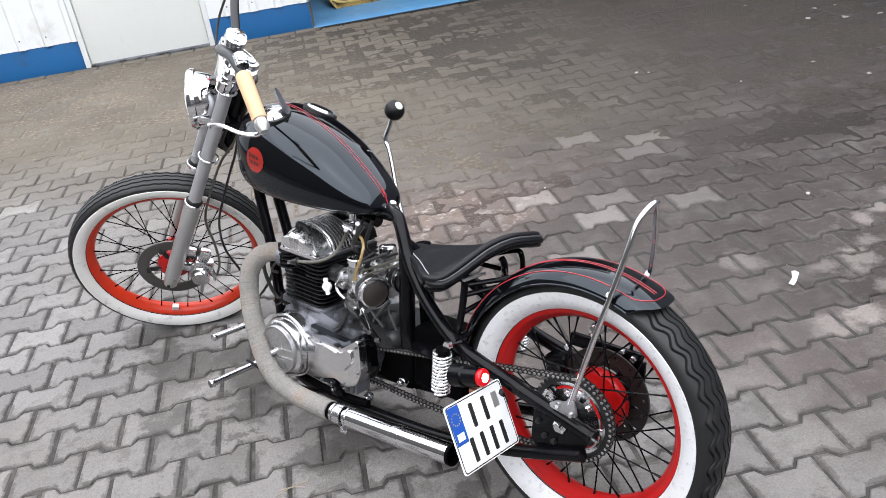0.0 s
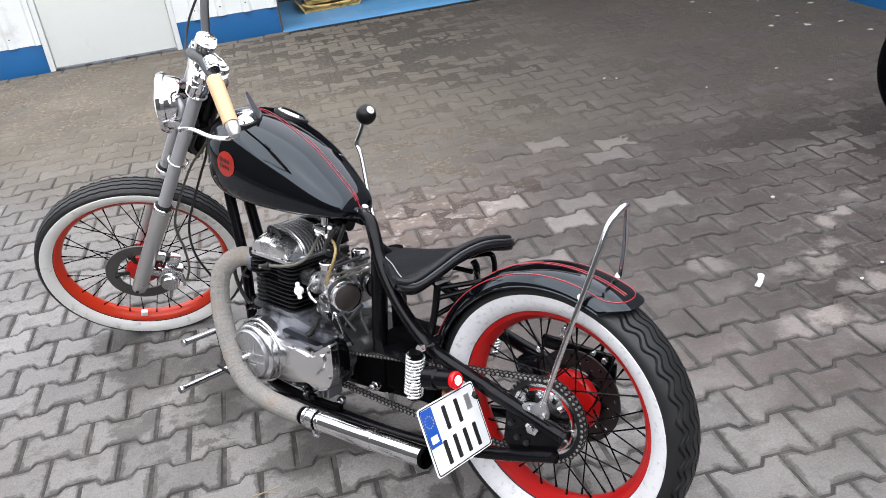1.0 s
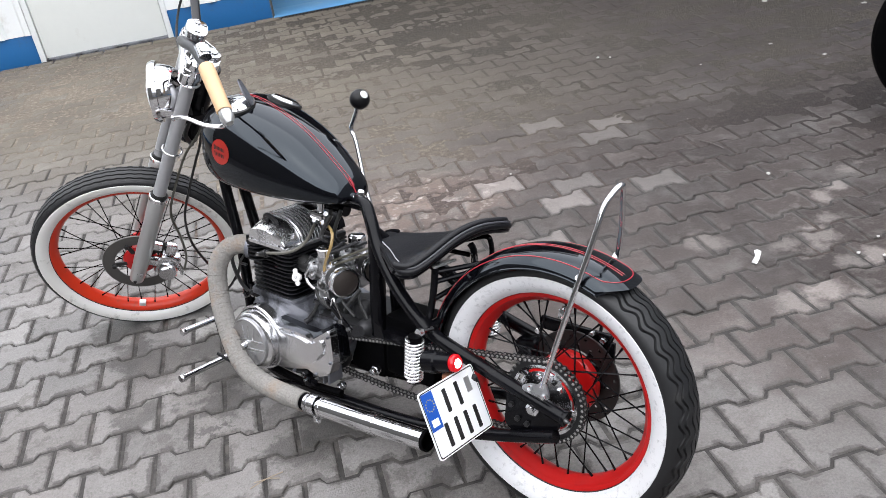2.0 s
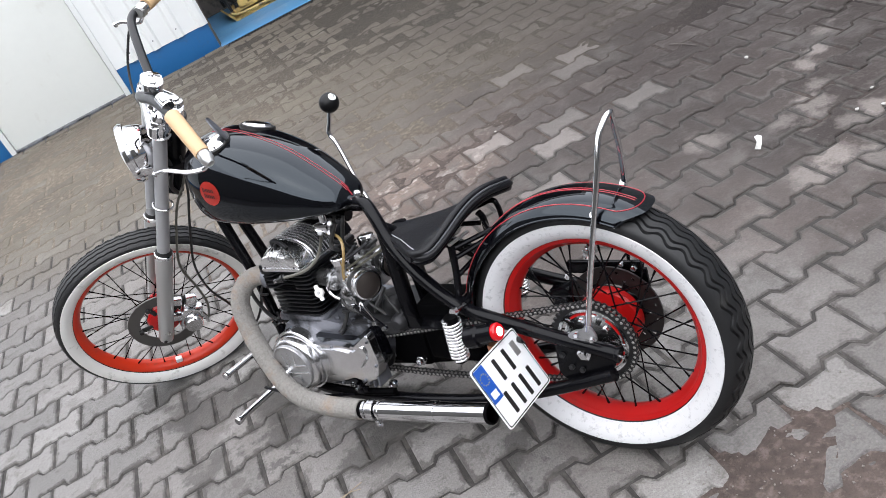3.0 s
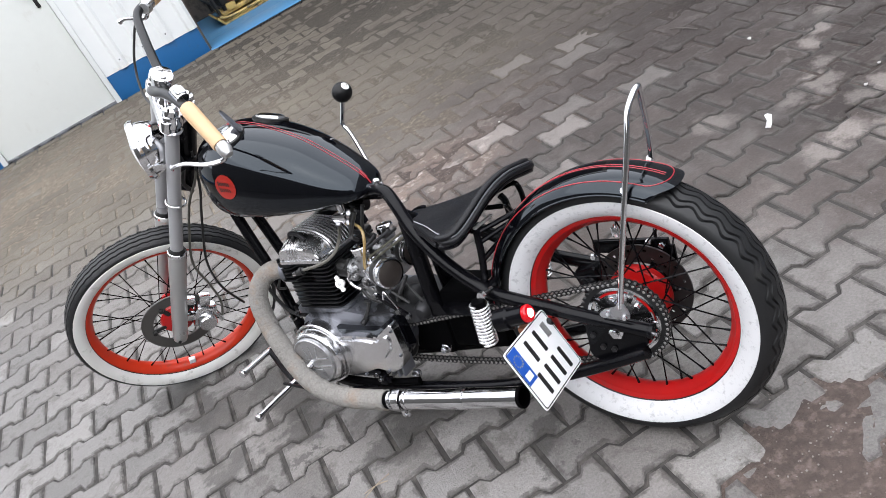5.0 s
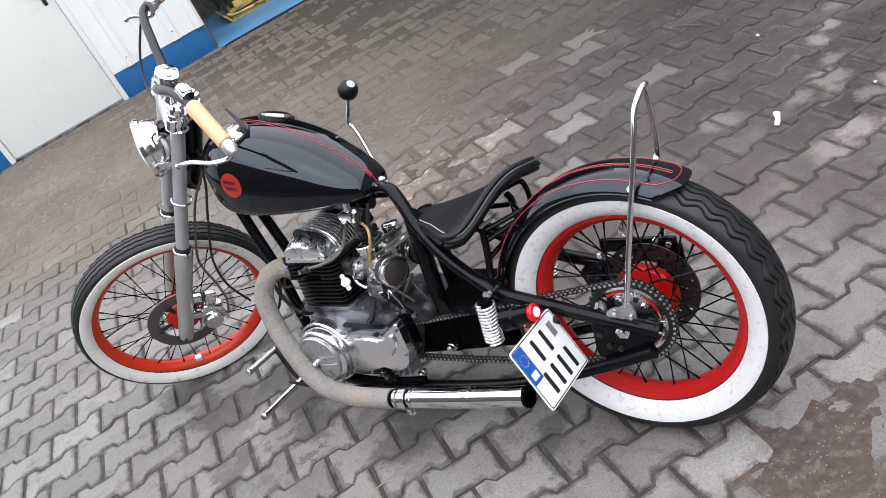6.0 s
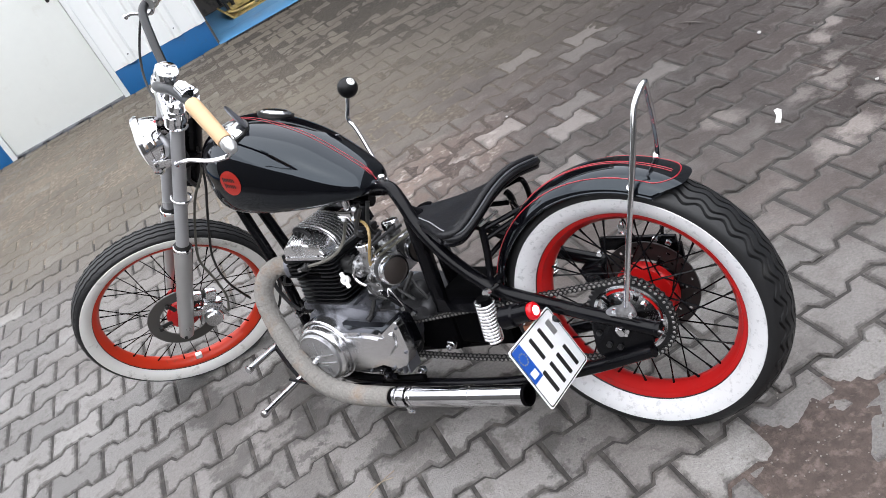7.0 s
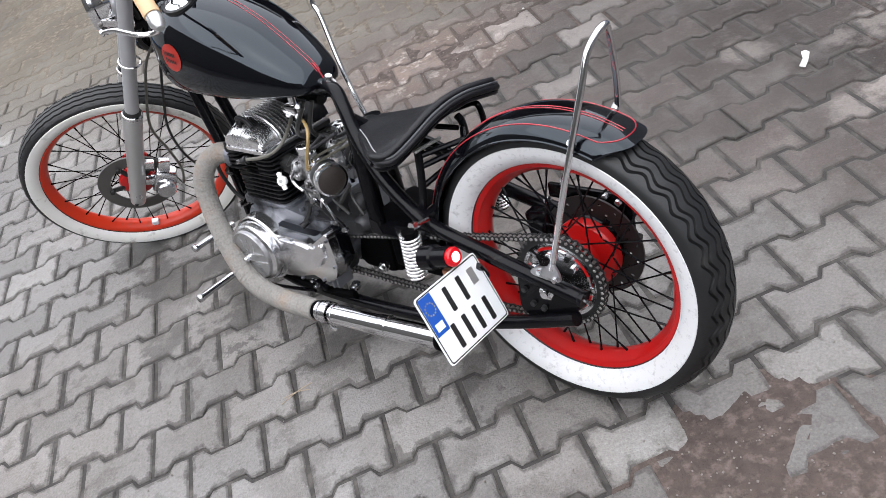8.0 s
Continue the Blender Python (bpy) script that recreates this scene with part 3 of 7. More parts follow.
# steering space: x forward of the turned fork, y along its axle to the left, z up the fork
HUB = Vector((1.599, 0.040, -0.004))
AXLE = Vector((-0.699, 0.573, -0.428)).normalized()
UPFORK = Vector((-0.5223, 0.0, 0.8528))
UPFORK = (UPFORK - AXLE * UPFORK.dot(AXLE)).normalized()
FORE = AXLE.cross(UPFORK)
STEER = Matrix((FORE, AXLE, UPFORK)).transposed().to_4x4()
STEER.translation = HUB


def bpart(name, bm, material, parent=None, label="", sharp=35, steered=False):
    """A part of the motorcycle, given in bike space or in steering space."""
    if steered:
        bm.transform(STEER)
    return part(name, bm, material, parent or bike, label, sharp, (0, 0, FOOT))


def spin(axis_side):
    """From a profile's own space to a wheel whose axle is y."""
    return Matrix(((1, 0, 0, 0), (0, 0, 1, 0), (0, -1, 0, 0), (0, 0, 0, 1))) if axis_side > 0 else Matrix(((1, 0, 0, 0), (0, 0, -1, 0), (0, 1, 0, 0), (0, 0, 0, 1)))


WHEEL = spin(1)


def tyre_mesh(section, grooves, wave, teeth, depth, n):
    """A tyre: side section (radius, half width) from bead to shoulder, then a crowned tread with zigzag grooves."""
    r_sh, w_sh = section[-1]
    crown = grooves["crown"]
    cols = [(r, w, 0.0, 0.0) for r, w in section]
    marks = sorted(grooves["at"], reverse=True)
    tread = []

    def radius_at(w):
        return r_sh + (crown - r_sh) * (1 - (abs(w) / w_sh) ** 2.4)

    for g in marks:
        for off, dep in ((0.0027, 0), (0.0015, 1), (-0.0015, 1), (-0.0027, 0)):
            tread.append((radius_at(g + off) - dep * depth, g + off, 1.0))
    half = [(r, w, 0.0) for r, w in section] + tread
    other = [(r, -w, 0.0) for r, w in reversed(section)]
    ring = half + other
    bm = bmesh.new()
    loops = []
    for k in range(n):
        a = 2 * math.pi * k / n
        ph = (k * teeth / n) % 1.0
        tri = math.sin(2 * math.pi * ph) * wave
        col = []
        for r, w, f in ring:
            ww = w + f * tri
            rr = radius_at(ww) - (radius_at(w) - r) if f else r
            col.append(bm.verts.new((rr * math.cos(a), ww, rr * math.sin(a))))
        loops.append(col)
    for k in range(n):
        a, b = loops[k], loops[(k + 1) % n]
        for j in range(len(ring) - 1):
            bm.faces.new((a[j], a[j + 1], b[j + 1], b[j]))
    return bm


def rim_mesh(r, w, deep):
    """A dropped-centre rim with rolled flanges."""
    prof = [(r - 0.004, w + 0.001), (r, w), (r, w - 0.004), (r - 0.006, w - 0.007), (r - 0.012, w * 0.55), (r - deep * 0.75, w * 0.35), (r - deep * 0.8, 0),
            (r - deep * 0.75, -w * 0.35), (r - 0.012, -w * 0.55), (r - 0.006, -w + 0.007), (r, -w + 0.004), (r, -w), (r - 0.004, -w - 0.001),
            (r - 0.013, -w + 0.003), (r - 0.018, -w * 0.62), (r - deep, -w * 0.36), (r - deep - 0.003, 0), (r - deep, w * 0.36), (r - 0.018, w * 0.62), (r - 0.013, w - 0.003)]
    return lathe(prof, WHEEL, 96, closed=True)


def add_spokes(parent, count, r_rim, hub_r, hub_w, m, thick=0.0019):
    """Laced spokes, each with its nipple."""
    for k in range(count):
        side = 1 if k % 2 else -1
        cross = (1 if (k // 2) % 2 else -1) * radians(62)
        a = 2 * math.pi * k / count
        rim_p = m @ Vector((r_rim * math.cos(a), side * 0.006, r_rim * math.sin(a)))
        b = a + cross
        hub_p = m @ Vector((hub_r * math.cos(b), side * hub_w, hub_r * math.sin(b)))
        d = (hub_p - rim_p).normalized()
        bm = rod(rim_p, hub_p, thick, 5)
        add_tube(bm, [rim_p - d * 0.004, rim_p + d * 0.018], lambda t: 0.0034 - 0.001 * t, 6)
        part("spoke", bm, M_FRAME, parent, shift=(0, 0, FOOT), sharp=50)


def holed_disc(r0, r1, thick, holes, m):
    """A drilled brake disc: rings of quads with gaps, given thickness."""
    n, radii = 144, [r0, r0 + (r1 - r0) * 0.22, r0 + (r1 - r0) * 0.38, r0 + (r1 - r0) * 0.60, r0 + (r1 - r0) * 0.76, r1]
    bm = bmesh.new()
    for z in (0, thick):
        rings = [[bm.verts.new(m @ Vector((r * math.cos(2 * math.pi * k / n), z, r * math.sin(2 * math.pi * k / n)))) for k in range(n)] for r in radii]
        for i in range(5):
            for k in range(n):
                if holes and ((i == 1 and k % 9 in (0, 1)) or (i == 3 and k % 9 in (4, 5))):
                    continue
                bm.faces.new((rings[i][k], rings[i][(k + 1) % n], rings[i + 1][(k + 1) % n], rings[i + 1][k]))
        if z == 0:
            first = rings
    for i in (0, 5):
        for k in range(n):
            bm.faces.new((first[i][k], first[i][(k + 1) % n], rings[i][(k + 1) % n], rings[i][k]))
    return bm


def rear_wheel():
    wheel = bpart("rear_wheel", rim_mesh(0.242, 0.031, 0.026), M_RED, label="red painted spoked rear rim")
    side = [(0.236, 0.028), (0.243, 0.036), (0.252, 0.046), (0.266, 0.054), (0.284, 0.0575), (0.292, 0.0575), (0.300, 0.055), (0.305, 0.051)]
    bpart("tyre", tyre_mesh(side, {"at": [0.043, 0.031, 0.012, -0.006, -0.024, -0.040], "crown": 0.3235}, 0.0050, 36, 0.0065, 324), M_RUBBER, wheel, "wide black tyre with zigzag tread")
    white = [(0.2405, 0.0352), (0.2445, 0.0402), (0.2525, 0.0480), (0.266, 0.0555), (0.278, 0.0583), (0.2835, 0.0588), (0.2845, 0.0572)]
    bpart("whitewall", lathe([(r, w) for r, w in white] + [(0.284, 0.050), (0.244, 0.034)], WHEEL, 128, True), M_WHITEWALL, wheel, "broad white sidewall band with scuffs")
    bpart("whitewall", lathe([(r, -w) for r, w in white] + [(0.284, -0.050), (0.244, -0.034)], WHEEL, 128, True), M_WHITEWALL, wheel)
    hub = lathe([(0.012, 0.05), (0.045, 0.05), (0.045, 0.036), (0.062, 0.034), (0.062, 0.026), (0.040, 0.020), (0.040, -0.022), (0.070, -0.028), (0.075, -0.034), (0.075, -0.052), (0.068, -0.058), (0.012, -0.058)], WHEEL, 48, True)
    bpart("hub", hub, M_RED, wheel, "red painted hub drum")
    add_spokes(wheel, 40, 0.217, 0.060, 0.032, Matrix())
    bpart("brake_disc", holed_disc(0.070, 0.114, 0.005, True, Matrix.Translation((0, -0.074, 0))), M_DARKDISC, wheel, "dark drilled brake disc")
    for k in range(6):
        a = math.pi / 3 * k
        bpart("disc_arm", rod((0.03 * math.cos(a), -0.066, 0.03 * math.sin(a)), (0.078 * math.cos(a), -0.072, 0.078 * math.sin(a)), 0.008, 8), M_FRAME, wheel)
    # sprocket with teeth
    n, out = 44, []
    for k in range(n):
        for da, r in ((-0.36, 0.0945), (-0.14, 0.1015), (0.14, 0.1015), (0.36, 0.0945)):
            a = 2 * math.pi * (k + da) / n
            out.append((r * math.cos(a), r * math.sin(a)))
    bm = bmesh.new()
    m = Matrix.Translation((0, 0.060, 0)) @ WHEEL
    outer = [[bm.verts.new(m @ Vector((x, y, z))) for x, y in out] for z in (0, 0.006)]
    inner = [[bm.verts.new(m @ Vector((0.083 * math.cos(math.atan2(y, x)), 0.083 * math.sin(math.atan2(y, x)), z))) for x, y in out] for z in (0, 0.006)]
    for i in range(len(out)):
        j = (i + 1) % len(out)
        for q in ((outer[0][i], outer[0][j], outer[1][j], outer[1][i]), (inner[0][i], inner[0][j], inner[1][j], inner[1][i]),
                  (outer[0][i], outer[0][j], inner[0][j], inner[0][i]), (outer[1][i], outer[1][j], inner[1][j], inner[1][i])):
            bm.faces.new(q)
    bpart("sprocket", bm, M_CHAIN, wheel, "dark steel rear sprocket")
    spider = lathe([(0.014, 0.050), (0.034, 0.052), (0.046, 0.060), (0.069, 0.061), (0.069, 0.067), (0.050, 0.068), (0.036, 0.074), (0.014, 0.074)], WHEEL, 36, True)
    bpart("sprocket_carrier", spider, M_ALU, wheel, "polished aluminium sprocket carrier")
    bpart("carrier_rim", lathe([(0.077, 0.061), (0.084, 0.061), (0.084, 0.0675), (0.077, 0.0675)], WHEEL, 48, True), M_ALU, wheel, "bright carrier rim")
    for k in range(5):
        turn = 2 * math.pi * k / 5 + 0.5
        bpart("carrier_arm", box((0.048, 0.061, -0.0075), (0.080, 0.068, 0.0075), Matrix.Rotation(turn, 4, "Y"), 0.003), M_ALU, wheel, "bright carrier arm")
        arc = [-turn + 0.20 + 0.10 * i for i in range(7)]
        window = [(0.074 * math.cos(a), 0.074 * math.sin(a)) for a in arc] + [(0.054 * math.cos(a), 0.054 * math.sin(a)) for a in reversed(arc)]
        bpart("carrier_inlay", prism(window, 0.004, Matrix.Translation((0, 0.0625, 0)) @ WHEEL, 0.0), M_RED, wheel, "red painted carrier inlay")
    for k in range(6):
        a = math.pi / 3 * k + 0.3
        bpart("bolt", lathe([(0, 0.012), (0.006, 0.012), (0.0075, 0.009), (0.0075, 0)], Matrix.Translation((0.057 * math.cos(a), 0.068, 0.057 * math.sin(a))) @ WHEEL, 6), M_CHROME, wheel)
    bpart("valve", tube([(-0.004, 0.002, 0.205), (-0.004, 0.004, 0.19)], 0.004, 8), M_CHROME, wheel)
    tag_m = basis((-0.006, 0.010, 0.190), (0.2, 1, 0.15))
    bpart("balance_weight", box((-0.008, -0.011, 0), (0.008, 0.011, 0.006), tag_m, 0.002), M_ALU, wheel)


def front_wheel():
    wheel = bpart("front_wheel", rim_mesh(0.281, 0.027, 0.023), M_ORANGE, label="orange-red painted spoked front rim", steered=True)
    side = [(0.276, 0.024), (0.283, 0.031), (0.291, 0.037), (0.303, 0.0415), (0.318, 0.0425), (0.324, 0.0415), (0.329, 0.038)]
    bpart("tyre", tyre_mesh(side, {"at": [0.026, 0.009, -0.009, -0.026], "crown": 0.3375}, 0.0014, 62, 0.004, 248), M_RUBBER, wheel, "narrow black ribbed front tyre", steered=True)
    lugs = bmesh.new()
    for k in range(62):
        for s in (1, -1):
            a = 2 * math.pi * (k + 0.25 * s) / 62
            m = Matrix.Rotation(-a, 4, "Y") @ Matrix.Translation((0.3285, s * 0.0352, 0)) @ Matrix.Rotation(s * 0.75, 4, "Z")
            add_box(lugs, (-0.003, -0.004, -0.0075), (0.002, 0.004, 0.0075), m)
    tagged(bpart("shoulder_tread", lugs, M_RUBBER, wheel, steered=True), kind="stuff")
    white = [(0.2808, 0.0300), (0.2845, 0.0334), (0.292, 0.0389), (0.303, 0.0430), (0.312, 0.0438), (0.3175, 0.0438), (0.3185, 0.0422)]
    bpart("whitewall", lathe([(r, w) for r, w in white] + [(0.318, 0.036), (0.284, 0.028)], WHEEL, 128, True), M_CREAM, wheel, "slightly yellowed white sidewall band", steered=True)
    bpart("whitewall", lathe([(r, -w) for r, w in white] + [(0.318, -0.036), (0.284, -0.028)], WHEEL, 128, True), M_CREAM, wheel, steered=True)
    hub = lathe([(0.010, 0.062), (0.034, 0.062), (0.050, 0.056), (0.056, 0.046), (0.052, 0.040), (0.052, 0.032), (0.030, 0.026), (0.024, 0.0), (0.030, -0.026), (0.046, -0.032), (0.046, -0.040), (0.030, -0.050), (0.010, -0.050)], WHEEL, 40, True)
    bpart("hub", hub, M_RED, wheel, "red painted front hub", steered=True)
    add_spokes(wheel, 36, 0.259, 0.046, 0.034, STEER, 0.0017)
    bpart("brake_disc", holed_disc(0.080, 0.118, 0.005, False, Matrix.Translation((0, 0.055, 0))), M_DISC, wheel, "grey steel front brake disc", steered=True)
    for k in range(5):
        bpart("disc_arm", box((0.040, 0.053, -0.0075), (0.088, 0.059, 0.0075), Matrix.Rotation(2 * math.pi / 5 * k + 0.4, 4, "Y"), 0.003), M_IRON, wheel, "black brake disc arm", steered=True)
    for k in range(5):
        a = 2 * math.pi / 5 * k + 0.4
        bpart("bolt", lathe([(0, 0.010), (0.007, 0.010), (0.008, 0.007), (0.008, 0)], Matrix.Rotation(a, 4, "Y") @ Matrix.Translation((0.083, 0.060, 0)) @ WHEEL, 8), M_IRON, wheel, steered=True)
    bpart("balance_weight", box((-0.009, -0.006, -0.011), (0.009, 0.012, 0.011), Matrix.Rotation(radians(101), 4, "Y") @ Matrix.Translation((0.250, 0.012, 0)), 0.003), M_WHITEWALL, wheel, "small white balance weight", steered=True)


def fork():
    for s in (1, -1):
        x, y = (0.003 if s > 0 else 0.007), 0.094 * s
        leg = bpart("fork_leg", lathe([(0, -0.050), (0.017, -0.050), (0.022, -0.044), (0.0245, -0.02), (0.0245, 0.02), (0.0255, 0.06), (0.0255, 0.245), (0.027, 0.250), (0.027, 0.325), (0.0255, 0.330), (0, 0.330)], Matrix.Translation((x, y, 0)), 28), M_FORK, label="grey painted fork slider", steered=True)
        bpart("stanchion", lathe([(0, 0.330), (0.0195, 0.330), (0.0195, 0.80), (0, 0.80)], Matrix.Translation((x, y, 0)), 24), M_TUBE, leg, "grey metal stanchion tube", steered=True)
        bpart("dust_seal", lathe([(0.0195, 0.329), (0.0245, 0.329), (0.0252, 0.336), (0.0215, 0.343), (0.0195, 0.343)], Matrix.Translation((x, y, 0)), 24, True), M_CABLE, leg, steered=True)
        bpart("chrome_collar", lathe([(0.0262, 0.318), (0.0285, 0.320), (0.0285, 0.331), (0.0262, 0.333)], Matrix.Translation((x, y, 0)), 24, True), M_CHROME, leg, "chrome collar", steered=True)
        bpart("drain_screw", lathe([(0, 0.004), (0.005, 0.003), (0.006, 0)], Matrix.Translation((x + 0.006, y + 0.0245 * s, -0.035)) @ spin(s), 8), M_IRON, leg, steered=True)
        bpart("fork_cap", lathe([(0, 0.828), (0.012, 0.828), (0.019, 0.822), (0.021, 0.812), (0.021, 0.80), (0, 0.80)], Matrix.Translation((x, y, 0)), 20), M_CHROME, leg, "chrome fork cap", steered=True)
    bpart("axle", tube([(0, -0.115, 0), (0, 0.118, 0)], 0.009, 10), M_ALU, steered=True)
    for z0, z1, nm in ((0.600, 0.622, "lower_clamp"), (0.765, 0.795, "top_clamp")):
        low = nm == "lower_clamp"
        outline = [(-0.075, -0.035), (-0.075, 0.035), (-0.012, 0.078), (0.012, 0.078), (0.012, -0.078), (-0.012, -0.078)] if low else [(-0.075, -0.035), (-0.075, 0.035), (0.015, 0.128), (0.034, 0.115), (0.034, -0.115), (0.015, -0.128)]
        bm = prism(round_outline(outline, 0.012 if low else 0.02), z1 - z0, Matrix.Translation((0, 0, z0)), 0.004)
        rc = 0.030
        for s in (() if low else (1, -1)):
            add_lathe(bm, [(0, z0 - 0.010), (rc - 0.001, z0 - 0.010), (rc + 0.001, z0 - 0.006), (rc - 0.003, z0 - 0.002), (rc - 0.003, z0 + 0.006), (rc, z0 + 0.010), (rc, z1 - 0.008), (rc - 0.004, z1 - 0.002), (rc - 0.004, z1 + 0.006), (rc - 0.006, z1 + 0.010), (0, z1 + 0.010)], Matrix.Translation((0.005 - 0.002 * s, 0.094 * s, 0)), 24)
        bpart(nm, bm, M_CHROME if nm == "top_clamp" else M_FRAME, label="chromed top fork clamp" if nm == "top_clamp" else "black lower fork clamp", steered=True)
    bpart("steering_stem", lathe([(0, 0.50), (0.028, 0.50), (0.028, 0.79), (0, 0.79)], Matrix.Translation((-0.048, 0, 0)), 20), M_FRAME, steered=True)
    bpart("stem_nut", lathe([(0, 0.814), (0.012, 0.814), (0.013, 0.808), (0.022, 0.806), (0.025, 0.801), (0.025, 0.780), (0, 0.780)], Matrix.Translation((-0.052, 0, 0)), 24), M_CHROME, label="chrome steering stem nut", steered=True)
    # brake caliper and its hose on the left leg
    cal = bmesh.new()
    add_box(cal, (-0.105, 0.062, 0.010), (-0.040, 0.104, 0.092), Matrix.Rotation(radians(-8), 4, "Y"), 0.010, 3)
    add_lathe(cal, [(0, 0.030), (0.026, 0.030), (0.030, 0.024), (0.031, 0)], Matrix.Translation((-0.082, 0.098, 0.030)) @ WHEEL, 24)
    add_box(cal, (-0.095, 0.070, 0.085), (-0.060, 0.098, 0.125), None, 0.006)
    caliper = bpart("brake_caliper", cal, M_ALU, label="bright aluminium front brake caliper", steered=True)
    for z in (0.020, 0.090):
        bpart("caliper_bracket", box((-0.050, 0.066, z), (-0.018, 0.088, z + 0.025), None, 0.004), M_ALU, caliper, steered=True)
    bpart("hose_fitting", tube([(-0.112, 0.084, 0.045), (-0.128, 0.086, 0.020), (-0.135, 0.086, 0.0)], 0.007, 8), M_CHROME, caliper, steered=True)
    bpart("brake_hose", tube([(-0.136, 0.086, 0.022), (-0.130, 0.084, 0.085), (-0.095, 0.084, 0.165), (-0.045, 0.084, 0.265), (-0.038, 0.080, 0.40), (-0.043, 0.072, 0.495), (-0.066, 0.05, 0.56), (-0.075, 0.02, 0.62)], 0.0042, 6), M_GREY_CABLE, label="thin grey brake hose", steered=True)
    # cable clips on the left leg
    bpart("cable_clip", tube([(0.028 * math.cos(a), 0.094 + 0.028 * math.sin(a), 0.515) for a in [k * 0.52 for k in range(-1, 10)]], 0.003, 6), M_CHROME, label="chrome cable clip", steered=True)
    # headlight
    lamp_m = Matrix.Translation((0.060, 0.015, 0.652)) @ Matrix.Scale(0.955, 4) @ Matrix.Rotation(radians(112), 4, "Y")
    shell = lathe([(0, -0.082), (0.022, -0.080), (0.042, -0.073), (0.060, -0.058), (0.073, -0.036), (0.080, -0.012), (0.082, 0.0), (0.082, 0.006), (0.0, 0.006)], lamp_m, 40)
    lamp = bpart("headlight", shell, M_CHROME, label="round chrome headlight bucket", steered=True)
    bpart("rim_ring", lathe([(0.079, 0.0), (0.090, 0.002), (0.093, 0.012), (0.088, 0.024), (0.078, 0.026), (0.074, 0.020)], lamp_m, 40, True), M_CHROME, lamp, steered=True)
    bpart("lens", lathe([(0.079, 0.018), (0.06, 0.030), (0.03, 0.037), (0.0, 0.039)], lamp_m, 32), M_PLATE, lamp, "clear ribbed headlight lens", steered=True)
    for s in (1, -1):
        bpart("bracket", box((-0.02, 0.093 * s - 0.004, 0.628), (0.06, 0.093 * s + 0.004, 0.650), None, 0.003), M_CHROME, lamp, steered=True)
    bpart("indicator_jewel", lathe([(0, 0.003), (0.0035, 0.002), (0.005, 0)], lamp_m @ Matrix.Translation((-0.070, 0.006, -0.040)) @ Matrix.Rotation(radians(-90), 4, "Y"), 10), M_STRIPE, lamp, "small red jewel", steered=True)
    bpart("wiring", tube([(0.0, 0.02, 0.66), (-0.03, 0.05, 0.62), (-0.03, 0.055, 0.55), (-0.06, 0.03, 0.50)], 0.007, 6), M_CABLE, steered=True)


def grown(outline, by):
    """An outline pushed outwards all round."""
    n, out = len(outline), []
    for i in range(n):
        a, p, b = Vector(outline[i - 1]), Vector(outline[i]), Vector(outline[(i + 1) % n])
        d = (b - a).normalized()
        out.append((p.x + d.y * by, p.y - d.x * by))
    return out


